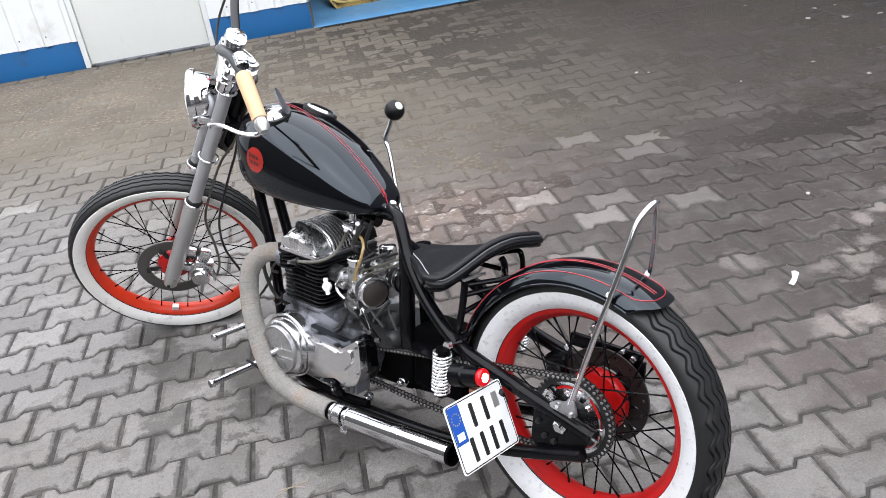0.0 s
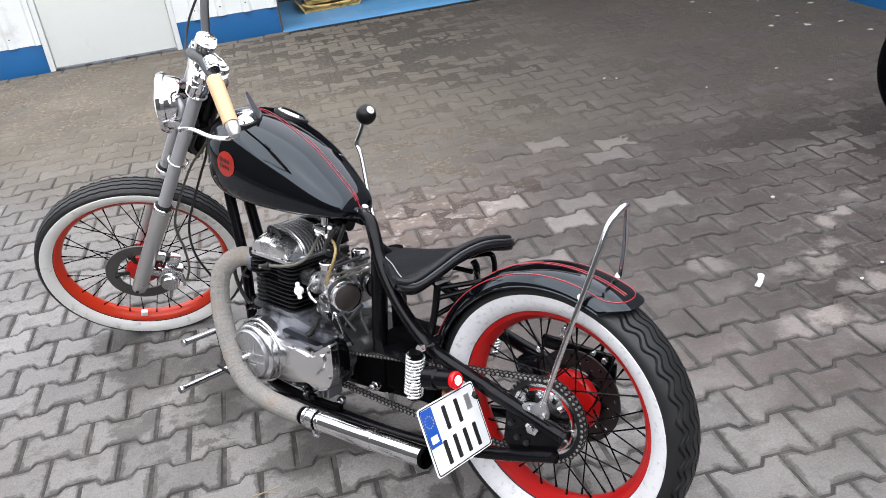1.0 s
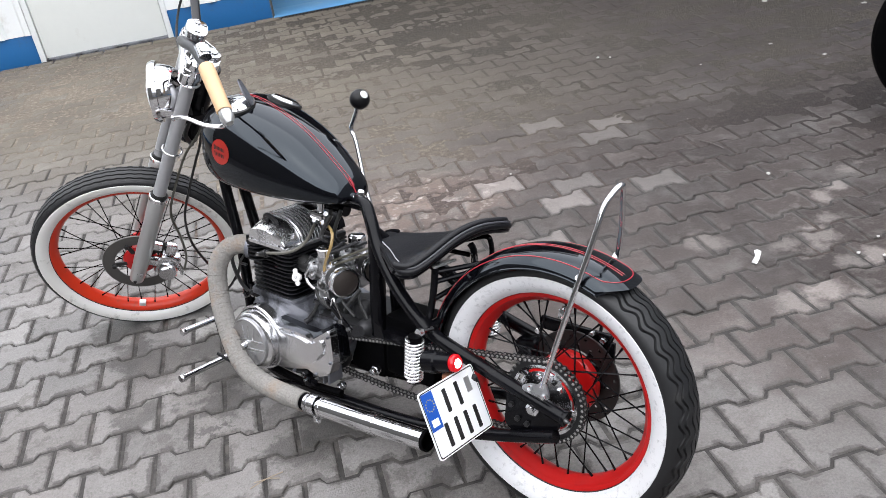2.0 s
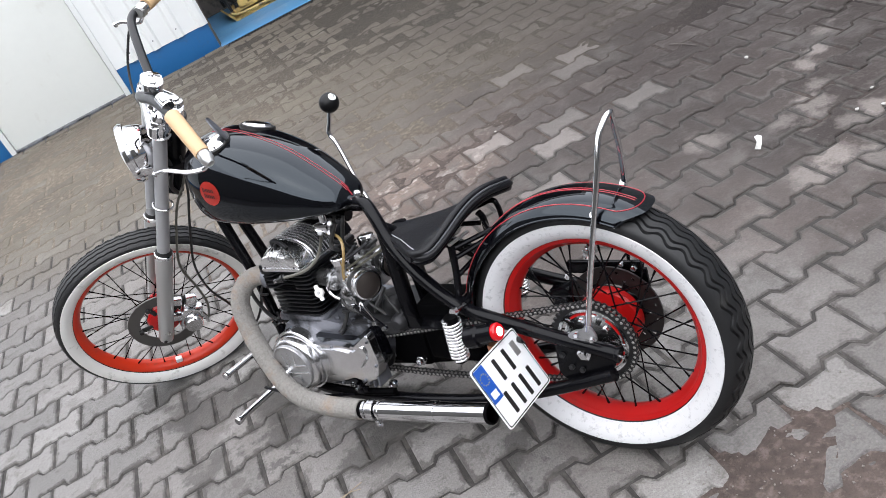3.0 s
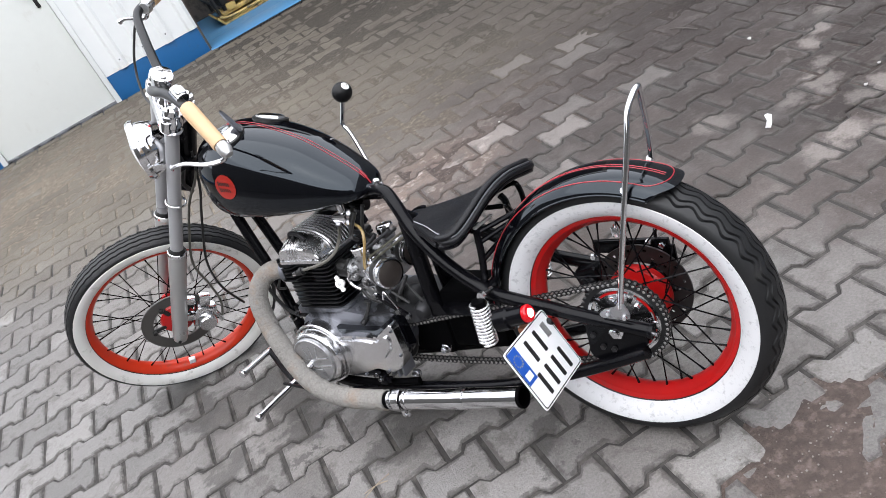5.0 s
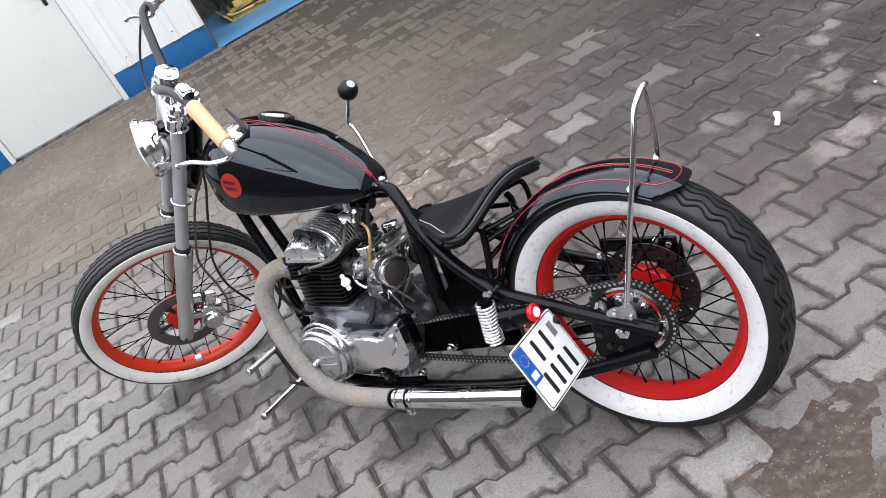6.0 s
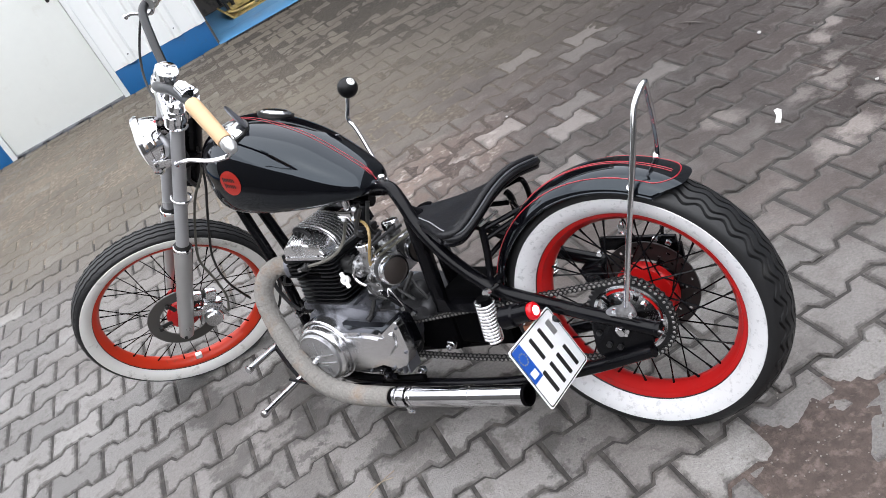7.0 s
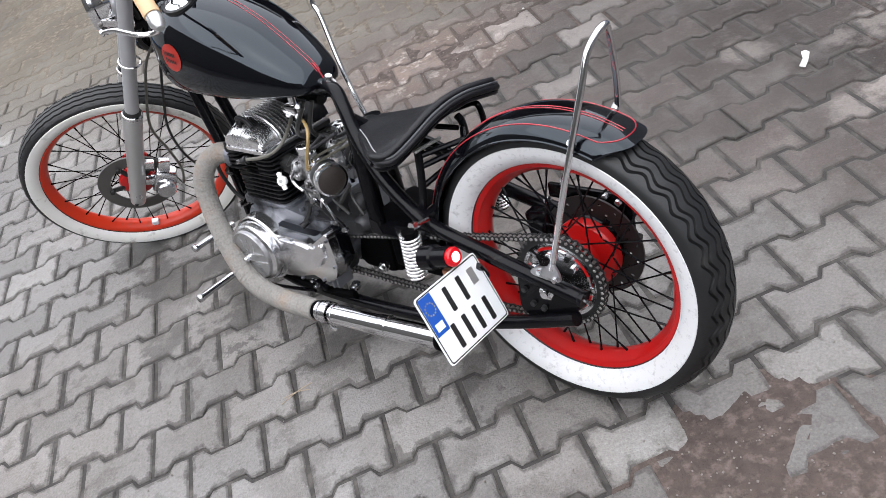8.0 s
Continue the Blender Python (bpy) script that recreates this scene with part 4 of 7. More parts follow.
def handlebar():
    riser = bmesh.new()
    for s in (1, -1):
        add_lathe(riser, [(0, 0.785), (0.019, 0.785), (0.019, 0.800), (0.015, 0.806), (0.015, 0.824), (0, 0.824)], Matrix.Translation((0.004, 0.026 * s - 0.012, 0)), 20)
    riser_ob = bpart("handlebar_riser", riser, M_CHROME, label="chrome handlebar risers", steered=True)
    block = round_outline([(-0.022, -0.052), (0.031, -0.052), (0.031, 0.026), (-0.022, 0.026)], 0.024)
    bpart("clamp_block", prism(block, 0.042, Matrix.Translation((0, 0, 0.816)), 0.003), M_CHROME, riser_ob, "rounded chrome clamp block", steered=True)
    bpart("clamp_cap", prism(grown(block, 0.002), 0.009, Matrix.Translation((0, 0, 0.8585)), 0.003), M_CHROME, riser_ob, "flat chrome clamp cap", steered=True)
    for l in (-0.034, 0.008):
        bpart("cap_bolt", lathe([(0, 0.004), (0.004, 0.004), (0.0075, 0.0035), (0.0085, 0)], Matrix.Translation((0.0045, l, 0.8675)), 14), M_ALU, riser_ob, "recessed clamp bolt", steered=True)
    right = [(-0.072, -0.399, 0.930), (-0.040, -0.358, 0.929), (-0.012, -0.330, 0.920), (0.020, -0.280, 0.905), (0.015, -0.17, 0.876), (0.000, -0.06, 0.840)]
    left = [(0.002, 0.030, 0.840), (0.026, 0.058, 0.855), (0.049, 0.100, 0.884), (0.046, 0.160, 0.912), (0.030, 0.225, 0.942), (0.0, 0.315, 0.952), (-0.028, 0.385, 0.938), (-0.050, 0.440, 0.922)]
    bars = bpart("handlebar", tube(right + left, 0.0125, 14, 6), M_BAR, label="black bent handlebar", steered=True)
    for s, a, b, tip, sw in ((-1, (-0.034, -0.345, 0.926), (-0.072, -0.400, 0.930), (0.055, -0.385, 0.838), (-0.014, -0.315, 0.920)), (1, (0.0, 0.315, 0.952), (-0.047, 0.433, 0.924), (0.055, 0.380, 0.836), (0.012, 0.264, 0.964))):
        a, b, tip, sw = Vector(a), Vector(b), Vector(tip), Vector(sw)
        d = (b - a).normalized()
        long = (b - a).length + 0.006
        bpart("grip", lathe([(0, -0.004), (0.017, -0.004), (0.0195, 0.0), (0.0200, 0.02), (0.0185, long - 0.018), (0.0195, long - 0.006), (0.0185, long), (0, long)], basis(a - d * 0.006, d), 20), M_WOOD, bars, "pale wooden grip", steered=True)
        end = b + d * 0.012 if s > 0 else sw - d * 0.010
        bpart("lever_perch", lathe([(0, -0.012), (0.0165, -0.012), (0.0175, -0.002), (0.0175, 0.010), (0.010, 0.024), (0, 0.025)], basis(end, d), 10), M_FORK, bars, "grey lever perch at the bar end", steered=True)
        lever = [end + d * 0.012, end + Vector((0.0, 0.0, -0.032)), end.lerp(tip, 0.35) + Vector((0, 0.006 * s, -0.022)), end.lerp(tip, 0.75) + Vector((0, 0.0, -0.002)), tip]
        bpart("lever", tube(lever, lambda t: 0.0065 - 0.002 * t + (0.004 if t > 0.96 else 0), 8, 6), M_CHROME, bars, "slim chrome lever", steered=True)
        bpart("switch_block", add_lathe(box((-0.013, -0.018, -0.014), (0.013, 0.018, 0.014), basis(sw, d), 0.006, 3), [(0, -0.018), (0.0165, -0.018), (0.0165, 0.018), (0, 0.018)], basis(sw, d), 16), M_CHROME, bars, "bright metal switch block", steered=True)
    bpart("throttle_cable", tube([(0.015, -0.315, 0.895), (0.028, -0.300, 0.846), (0.037, -0.27, 0.756), (0.027, -0.20, 0.694), (-0.002, -0.10, 0.690), (-0.05, -0.03, 0.64)], 0.0038, 6), M_CABLE, label="black control cable", steered=True)
    bpart("clutch_cable", tube([(-0.060, 0.03, 0.64), (-0.077, 0.05, 0.53), (-0.080, 0.05, 0.445), (-0.085, 0.05, 0.34), (-0.096, 0.05, 0.225), (-0.141, 0.05, 0.115), (-0.217, 0.05, 0.024)], 0.0042, 6), M_CABLE, label="black clutch cable", steered=True)


rear_wheel()
front_wheel()
fork()
handlebar()


# turns an outline of (forward, up) into a plate that is pulled out to the left
SIDEWAYS = Matrix(((1, 0, 0, 0), (0, 0, 1, 0), (0, 1, 0, 0), (0, 0, 0, 1)))


def side_plate(outline, l0, l1, bevel=0.0):
    return prism(outline, l1 - l0, Matrix.Translation((0, l0, 0)) @ SIDEWAYS, bevel)


def hex_bolt(f, l, u, r=0.007, long=0.010, axis=(0, 1, 0)):
    return lathe([(0, long), (r * 0.8, long), (r, long * 0.75), (r, 0), (r * 1.3, 0), (r * 1.3, -0.002)], basis((f, l, u), axis), 6)


def mirror(points):
    return [(x, -y, z) for x, y, z in points]


# tank stations: forward, top, bottom, half width
TANK = [(0.615, 0.349, 0.343, 0.010), (0.621, 0.362, 0.337, 0.041), (0.641, 0.390, 0.330, 0.068), (0.707, 0.442, 0.325, 0.097), (0.781, 0.4925, 0.3215, 0.1175), (0.866, 0.532, 0.3215, 0.132),
        (0.954, 0.560, 0.3235, 0.136), (1.024, 0.567, 0.330, 0.132), (1.075, 0.560, 0.347, 0.119), (1.113, 0.542, 0.378, 0.0965), (1.135, 0.5115, 0.420, 0.062), (1.144, 0.478, 0.451, 0.018)]
TANK_ROUND, TANK_SQUARE, TANK_WAIST = 2.5, 4.2, 0.40


TANK_FINE = [(p.x, p.y, p.z, q.y) for p, q in zip(smooth_path([Vector((a, b, c)) for a, b, c, d in TANK], 8), smooth_path([Vector((a, d, 0)) for a, b, c, d in TANK], 8))]


def tank_at(f):
    for a, b in zip(TANK_FINE, TANK_FINE[1:]):
        if a[0] <= f <= b[0]:
            t = (f - a[0]) / (b[0] - a[0])
            return [a[i] + (b[i] - a[i]) * t for i in (1, 2, 3)]
    return list(TANK[-1][1:])


def tank_side(f, u):
    top, bot, w = tank_at(f)
    mid = bot + (top - bot) * TANK_WAIST
    p = TANK_ROUND if u > mid else TANK_SQUARE
    k = min(abs(u - mid) / ((top - mid) if u > mid else (mid - bot)), 1)
    return w * (1 - k ** p) ** (1 / p)


def tank_top(f, l):
    top, bot, w = tank_at(f)
    mid = bot + (top - bot) * TANK_WAIST
    return mid + (top - mid) * (1 - min(abs(l) / w, 1) ** TANK_ROUND) ** (1 / TANK_ROUND)


def tank():
    smooth = smooth_path([Vector((a, b, c)) for a, b, c, d in TANK], 4)
    widths = smooth_path([Vector((a, d, 0)) for a, b, c, d in TANK], 4)
    n, rings = 72, []
    bm = bmesh.new()
    for s, w in zip(smooth, widths):
        mid = s.z + (s.y - s.z) * TANK_WAIST
        ring = []
        for k in range(n):
            a = 2 * math.pi * k / n
            c, d = math.cos(a), math.sin(a)
            p = TANK_ROUND if d > 0 else TANK_SQUARE
            h = max(s.y - mid if d > 0 else mid - s.z, 0.002)
            ring.append(bm.verts.new((s.x, math.copysign(abs(c) ** (2 / p), c) * max(w.y, 0.004), mid + math.copysign(abs(d) ** (2 / p), d) * h)))
        rings.append(ring)
    for a, b in zip(rings, rings[1:]):
        for k in range(n):
            bm.faces.new((a[k], a[(k + 1) % n], b[(k + 1) % n], b[k]))
    bm.faces.new(rings[0])
    bm.faces.new(rings[-1])
    body = bpart("fuel_tank", bm, M_BLACK, label="glossy black teardrop fuel tank", sharp=60)
    for off in (0.005, -0.005):
        bpart("pinstripe", tube([(f, off + 0.0006, tank_top(f, off) + 0.0003) for f in (0.626, 0.634, 0.65, 0.675, 0.70, 0.74, 0.78, 0.83, 0.87, 0.91, 0.96, 1.0, 1.04)], 0.0009, 6, 4), M_STRIPE, body, "thin red pinstripe")
    bpart("pinstripe_tip", tube([(f, 0.0, tank_top(f, 0) + 0.0005) for f in (0.617, 0.622, 0.630, 0.640)], 0.0035, 8, 4, 0.4), M_STRIPE, body)

    def disc_on_side(cf, cu, r0, r1, lift):
        bm = bmesh.new()
        rows = []
        for rr in (r0, (r0 + r1) / 2, r1):
            places = [(cf + 1.12 * rr * math.cos(2 * math.pi * k / 40), cu + rr * math.sin(2 * math.pi * k / 40)) for k in range(40)]
            rows.append([bm.verts.new((f, tank_side(f, u) + lift, u)) for f, u in places])
        for a, b in zip(rows, rows[1:]):
            for k in range(40):
                bm.faces.new((a[k], a[(k + 1) % 40], b[(k + 1) % 40], b[k]))
        if r0 < 0.01:
            bm.faces.new(rows[0])
        return bm

    badge = bpart("tank_badge", disc_on_side(0.981, 0.437, 0.004, 0.034, 0.0016), M_BADGE, body, "round red painted badge", sharp=0)
    for du, w, count in ((0.0090, 0.044, 7), (-0.0080, 0.042, 6)):
        for k in range(count):
            f0 = 0.983 + (0.5 - k / count) * w
            tall = 0.0068 if k == 0 else 0.0048
            bm = bmesh.new()
            quad = []
            for f, h in ((f0, -tall), (f0 - 0.0042, -tall), (f0 - 0.0042, tall), (f0, tall)):
                u = 0.437 + du + h + (f - 0.983) * 0.16
                quad.append(bm.verts.new((f, tank_side(f, u) + 0.0024, u)))
            bm.faces.new(quad)
            bpart("badge_bar", bm, M_INK, badge, "dark lettering bar", sharp=0)
    # filler caps
    for f, l, r, lid in ((0.935, -0.062, 0.040, False), (0.972, 0.066, 0.036, True)):
        z = tank_top(f, l)
        nrm = Vector((tank_top(f - 0.01, l) - tank_top(f + 0.01, l), tank_top(f, l - 0.01) - tank_top(f, l + 0.01), 0.02)).normalized()
        m = basis((f, l, z - 0.002), nrm)
        cap = bpart("filler_cap", lathe([(r + 0.005, -0.004), (r + 0.005, 0.003), (r, 0.006), (r - 0.004, 0.010), (r * 0.7, 0.013), (0, 0.015)], m, 36), M_CHROME, body, "round chrome filler cap")
        bpart("cap_ring", lathe([(r + 0.003, -0.006), (r + 0.009, -0.006), (r + 0.009, 0.004), (r + 0.003, 0.006)], m, 36, True), M_CABLE, cap, "black rubber ring")
        if lid:
            hinge = Vector((f - 0.044, l - 0.012, z + 0.002))
            bpart("cap_lid", prism(round_outline([(-0.015, 0), (0.015, 0), (0.017, 0.05), (0.008, 0.080), (-0.008, 0.080), (-0.017, 0.05)], 0.010), 0.004, Matrix.Translation(hinge) @ Matrix(((-0.374, 0.60, 0.705, 0), (0.881, 0.0, 0.467, 0), (0.280, 0.80, -0.529, 0), (0, 0, 0, 1))), 0.001), M_CAST, cap, "dark cap lid standing open")
    bpart("tank_bolt", lathe([(0, 0.022), (0.008, 0.022), (0.010, 0.018), (0.010, 0.006), (0.018, 0.005), (0.018, 0)], basis((0.606, 0.0, 0.342), (-0.35, 0, 0.94)), 16), M_CHROME, body, "chrome tank bolt")
    bpart("tank_seam", tube([(f, 0.0, tank_at(f)[1] - 0.002) for f in (0.63, 0.7, 0.8, 0.9, 1.0, 1.06)], 0.004, 6), M_BLACK, body)


def frame_tubes():
    left = [(0.64, 0.0, 0.332), (0.575, 0.014, 0.336), (0.535, 0.035, 0.305), (0.505, 0.050, 0.258), (0.462, 0.068, 0.213), (0.405, 0.086, 0.167), (0.335, 0.098, 0.118), (0.275, 0.103, 0.088), (0.10, 0.106, 0.043), (-0.078, 0.107, 0.002)]
    low = [(-0.055, 0.104, -0.054), (0.12, 0.106, -0.114), (0.32, 0.108, -0.165), (0.55, 0.10, -0.195), (0.80, 0.085, -0.215), (0.96, 0.065, -0.205), (1.03, 0.045, -0.08), (1.06, 0.036, 0.10), (1.115, 0.030, 0.29), (1.150, 0.020, 0.43)]
    for nm, pts, r in (("upper_rail", left, 0.0165), ("cradle_tube", low, 0.0155)):
        for q in (pts, [(0.528, 0.036, 0.280), (0.497, -0.020, 0.222), (0.455, -0.066, 0.190)] + mirror(pts[5:]) if nm == "upper_rail" else mirror(pts)):
            bpart(nm, tube(q, r, 14, 6), M_FRAME, label="black painted frame tube")
    bpart("backbone", tube([(0.60, 0, 0.330), (0.85, 0, 0.35), (1.12, 0, 0.46)], 0.020, 12), M_FRAME)
    bpart("seat_post", tube([(0.525, 0.030, 0.26), (0.522, 0.034, 0.18), (0.520, 0.038, 0.08), (0.518, 0.040, 0.0)], 0.021, 14), M_FRAME, label="black seat post tube")
    bpart("seat_post", tube([(0.525, -0.030, 0.26), (0.522, -0.034, 0.18), (0.520, -0.038, 0.08), (0.518, -0.040, 0.0)], 0.021, 14), M_FRAME)
    bpart("steering_head", lathe([(0.0, 0.575), (0.036, 0.575), (0.038, 0.585), (0.034, 0.60), (0.034, 0.74), (0.038, 0.755), (0.036, 0.762), (0, 0.762)], Matrix.Translation((-0.048, 0, 0)), 24), M_FRAME, label="black steering head", steered=True)
    for s in (1, -1):
        end = bpart("rail_end", lathe([(0, 0), (0.017, 0), (0.019, 0.004), (0.019, 0.010), (0, 0.010)], basis((-0.072, 0.107 * s, 0.003), (-0.97, 0, -0.22)), 16), M_FRAME)
        pl = prism(round_outline([(0.075, 0.030), (0.082, -0.070), (0.045, -0.092), (-0.030, -0.060), (-0.060, -0.040), (-0.060, 0.004), (-0.01, 0.022)], 0.012), 0.007, Matrix.Translation((0, 0.094 * s, 0)) @ Matrix(((1, 0, 0, 0), (0, 0, 1, 0), (0, 1, 0, 0), (0, 0, 0, 1))), 0.0015)
        plate = bpart("axle_plate", pl, M_FRAME, label="black axle plate")
        bpart("axle_nut", lathe([(0, 0.022), (0.009, 0.022), (0.009, 0.014), (0.017, 0.013), (0.018, 0.0)], Matrix.Translation((0, 0.103 * s, 0)) @ spin(s), 6), M_CHROME, plate, "chrome axle nut")
        bpart("adjuster_bolt", rod((-0.085, 0.098 * s, -0.012), (-0.02, 0.098 * s, -0.006), 0.005, 8), M_ALU, plate)
        for bf, bu in ((0.045, -0.045), (0.020, -0.050), (0.062, -0.015)):
            bpart("bolt", lathe([(0, 0.009), (0.006, 0.009), (0.007, 0.006), (0.007, 0)], Matrix.Translation((bf, 0.1 * s, bu)) @ spin(s), 6), M_CHAIN, plate)
    cal = box((0.090, -0.098, 0.020), (0.150, -0.058, 0.085), Matrix.Rotation(radians(12), 4, "Y"), 0.010, 3)
    add_lathe(cal, [(0, 0.014), (0.018, 0.014), (0.021, 0.010), (0.021, -0.004)], Matrix.Translation((0.125, -0.058, 0.026)) @ WHEEL, 20)
    rear_cal = bpart("brake_caliper", cal, M_FRAME, label="black rear brake caliper")
    bpart("caliper_arm", add_box(box((-0.075, -0.100, 0.085), (0.11, -0.088, 0.118), None, 0.004), (-0.085, -0.100, 0.0), (-0.045, -0.090, 0.10), None, 0.004), M_FRAME, rear_cal, "black caliper arm")
    for bf, bu in ((-0.060, 0.104), (-0.030, 0.112), (0.112, 0.080)):
        bpart("bolt", lathe([(0, 0.012), (0.007, 0.012), (0.008, 0.008), (0.008, 0)], Matrix.Translation((bf, -0.089, bu)) @ WHEEL, 6), M_ALU, rear_cal)
    bpart("rear_axle", tube([(0, -0.125, 0), (0, 0.122, 0)], 0.009, 10), M_ALU)
    bpart("cross_tube", tube([(0.30, -0.10, 0.105), (0.30, 0.10, 0.105)], 0.012, 10), M_FRAME)
    bpart("battery_box", box((0.335, -0.075, -0.105), (0.50, 0.040, 0.060), None, 0.012), M_DEEPBLACK, label="black battery box behind the engine")
    tray = bpart("battery_tray", box((0.330, -0.07, 0.026), (0.478, 0.098, 0.032), None, 0.002), M_FRAME, label="black folded battery tray")
    bpart("tray_flap", prism([(0.0, 0.0), (0.034, 0.0), (0.034, 0.038), (0.012, 0.030)], 0.003, Matrix.Translation((0.445, 0.097, 0.030)) @ SIDEWAYS), M_FRAME, tray)
    bpart("shield_plate", box((0.49, -0.06, -0.125), (0.63, 0.035, 0.02), None, 0.008), M_DEEPBLACK)
    for f, l, u in ((0.505, 0.070, -0.088), (0.640, 0.066, -0.182)):
        bpart("frame_bolt", add_lathe(lathe([(0, 0.020), (0.008, 0.020), (0.010, 0.016), (0.010, -0.006)], Matrix.Translation((f, l, u)) @ WHEEL, 12), [(0.011, 0.008), (0.014, 0.008), (0.014, 0.0), (0.011, 0.0)], Matrix.Translation((f, l, u)) @ WHEEL, 6, True), M_ALU, label="bare metal bolt")
    # springs beside the rear rails
    for s in (1, -1):
        top, bot = Vector((0.295, 0.157 * s, 0.106)), Vector((0.303, 0.157 * s, -0.014))
        m = basis(top, bot - top)
        length, turns = (bot - top).length, 12
        path = [m @ Vector((0.0205 * math.cos(2 * math.pi * t), 0.0205 * math.sin(2 * math.pi * t), 0.008 + (length - 0.016) * t / turns)) for t in [k / 12 for k in range(turns * 12 + 1)]]
        spring = bpart("coil_spring", add_tube(bmesh.new(), path, 0.0034, 8), M_SPRING, label="short chrome coil spring")
        bpart("spring_core", rod(top, bot, 0.0165, 14), M_DEEPBLACK, spring)
        bpart("spring_bolt", add_lathe(rod((0.284, 0.108 * s, 0.108), (0.286, 0.150 * s, 0.114), 0.007, 10), [(0, -0.006), (0.010, -0.006), (0.010, 0.006), (0, 0.006)], basis((0.286, 0.150 * s, 0.115), (0, s, 0.1)), 6), M_CHROME, spring, "chrome mounting bolt")


def fender():
    ks = [math.sin(radians(6 * a)) for a in range(-15, 16)]
    cross = [(0.073 * k, 0.305 + 0.035 * (1 - min(abs(k), 1.0) ** 3.2) ** 0.625) for k in ks]

    def limits(l):
        k = min(abs(l) / 0.073, 1)
        return radians(2 + 3 * k), radians(120 - 8 * k ** 3)

    def at(l, r, t):
        a0, a1 = limits(l)
        a = a0 + (a1 - a0) * t
        return Vector((r * math.cos(a), l, r * math.sin(a)))

    n = 64
    bm = bmesh.new()
    outer = [[bm.verts.new(at(l, r, k / n)) for l, r in cross] for k in range(n + 1)]
    inner = [[bm.verts.new(at(l * 0.965, r - 0.0028, k / n)) for l, r in cross] for k in range(n + 1)]
    c = len(cross)
    for k in range(n):
        for j in range(c - 1):
            bm.faces.new((outer[k][j], outer[k][j + 1], outer[k + 1][j + 1], outer[k + 1][j]))
            bm.faces.new((inner[k][j], inner[k][j + 1], inner[k + 1][j + 1], inner[k + 1][j]))
        for j in (0, c - 1):
            bm.faces.new((outer[k][j], outer[k + 1][j], inner[k + 1][j], inner[k][j]))
    for k in (0, n):
        for j in range(c - 1):
            bm.faces.new((outer[k][j], outer[k][j + 1], inner[k][j + 1], inner[k][j]))
    body = bpart("rear_fender", bm, M_BLACK, label="glossy black rear fender with red pinstripes", sharp=50)

    def skin(l):
        for (l0, r0), (l1, r1) in zip(cross, cross[1:]):
            if l0 <= l <= l1:
                return r0 + (r1 - r0) * (l - l0) / (l1 - l0)
        return 0.305

    edge = 0.055
    line = [at(edge, skin(edge) + 0.0004, t / 30) for t in range(0, 28)]
    end = [at(edge * math.cos(radians(a)), skin(edge * math.cos(radians(a))) + 0.0004, 0.93 + 0.040 * math.sin(radians(a)) ** 0.6) for a in range(10, 171, 10)]
    back = [at(-edge, skin(-edge) + 0.0004, t / 30) for t in range(27, -1, -1)]
    bpart("pinstripe", add_tube(bmesh.new(), line + end + back, 0.0013, 6), M_STRIPE, body, "red pinstripe round the fender")
    for off in (0.004, -0.004):
        bpart("pinstripe", add_tube(bmesh.new(), [at(off, skin(off) + 0.0004, t / 40) for t in range(0, 39)], 0.0010, 6), M_STRIPE, body, "thin red pinstripe")
    bpart("fender_bead", add_tube(bmesh.new(), [at(0.073, 0.306, t / 40) for t in range(41)] , 0.0028, 6), M_BLACK, body)
    # hoop behind the seat
    leg = [(-0.028, 0.122, 0.066), (-0.054, 0.102, 0.19), (-0.083, 0.081, 0.316), (-0.100, 0.056, 0.410), (-0.107, 0.038, 0.462), (-0.117, 0.017, 0.490), (-0.121, 0.006, 0.497)]
    hoop = bpart("sissy_bar", tube(leg + mirror(reversed(leg)), 0.0065, 12, 6), M_CHROME, label="tall chrome hoop over the rear fender")
    for s in (1, -1):
        foot = round_outline([(0.022, 0.054), (0.006, 0.066), (-0.018, 0.070), (-0.026, 0.082), (-0.036, 0.080), (-0.046, 0.060), (-0.046, 0.042), (-0.030, 0.040), (0.018, 0.046)], 0.008)
        bpart("hoop_bracket", side_plate(foot, 0.121 * s if s > 0 else -0.126, 0.126 if s > 0 else -0.121, 0.0012), M_CARB, hoop, "bright hoop bracket")
        for bf, bu in ((-0.002, 0.058), (-0.036, 0.048)):
            bpart("bolt", lathe([(0, 0.008), (0.0050, 0.008), (0.0062, 0.005), (0.0062, 0)], Matrix.Translation((bf, 0.126 * s, bu)) @ spin(s), 6), M_CHROME, hoop)
        bpart("hoop_nut", lathe([(0, 0.014), (0.007, 0.012), (0.008, 0.0), (0, 0)], basis((-0.080, 0.074 * s, 0.310), (0, s, 0.9)), 8), M_CHROME, hoop)


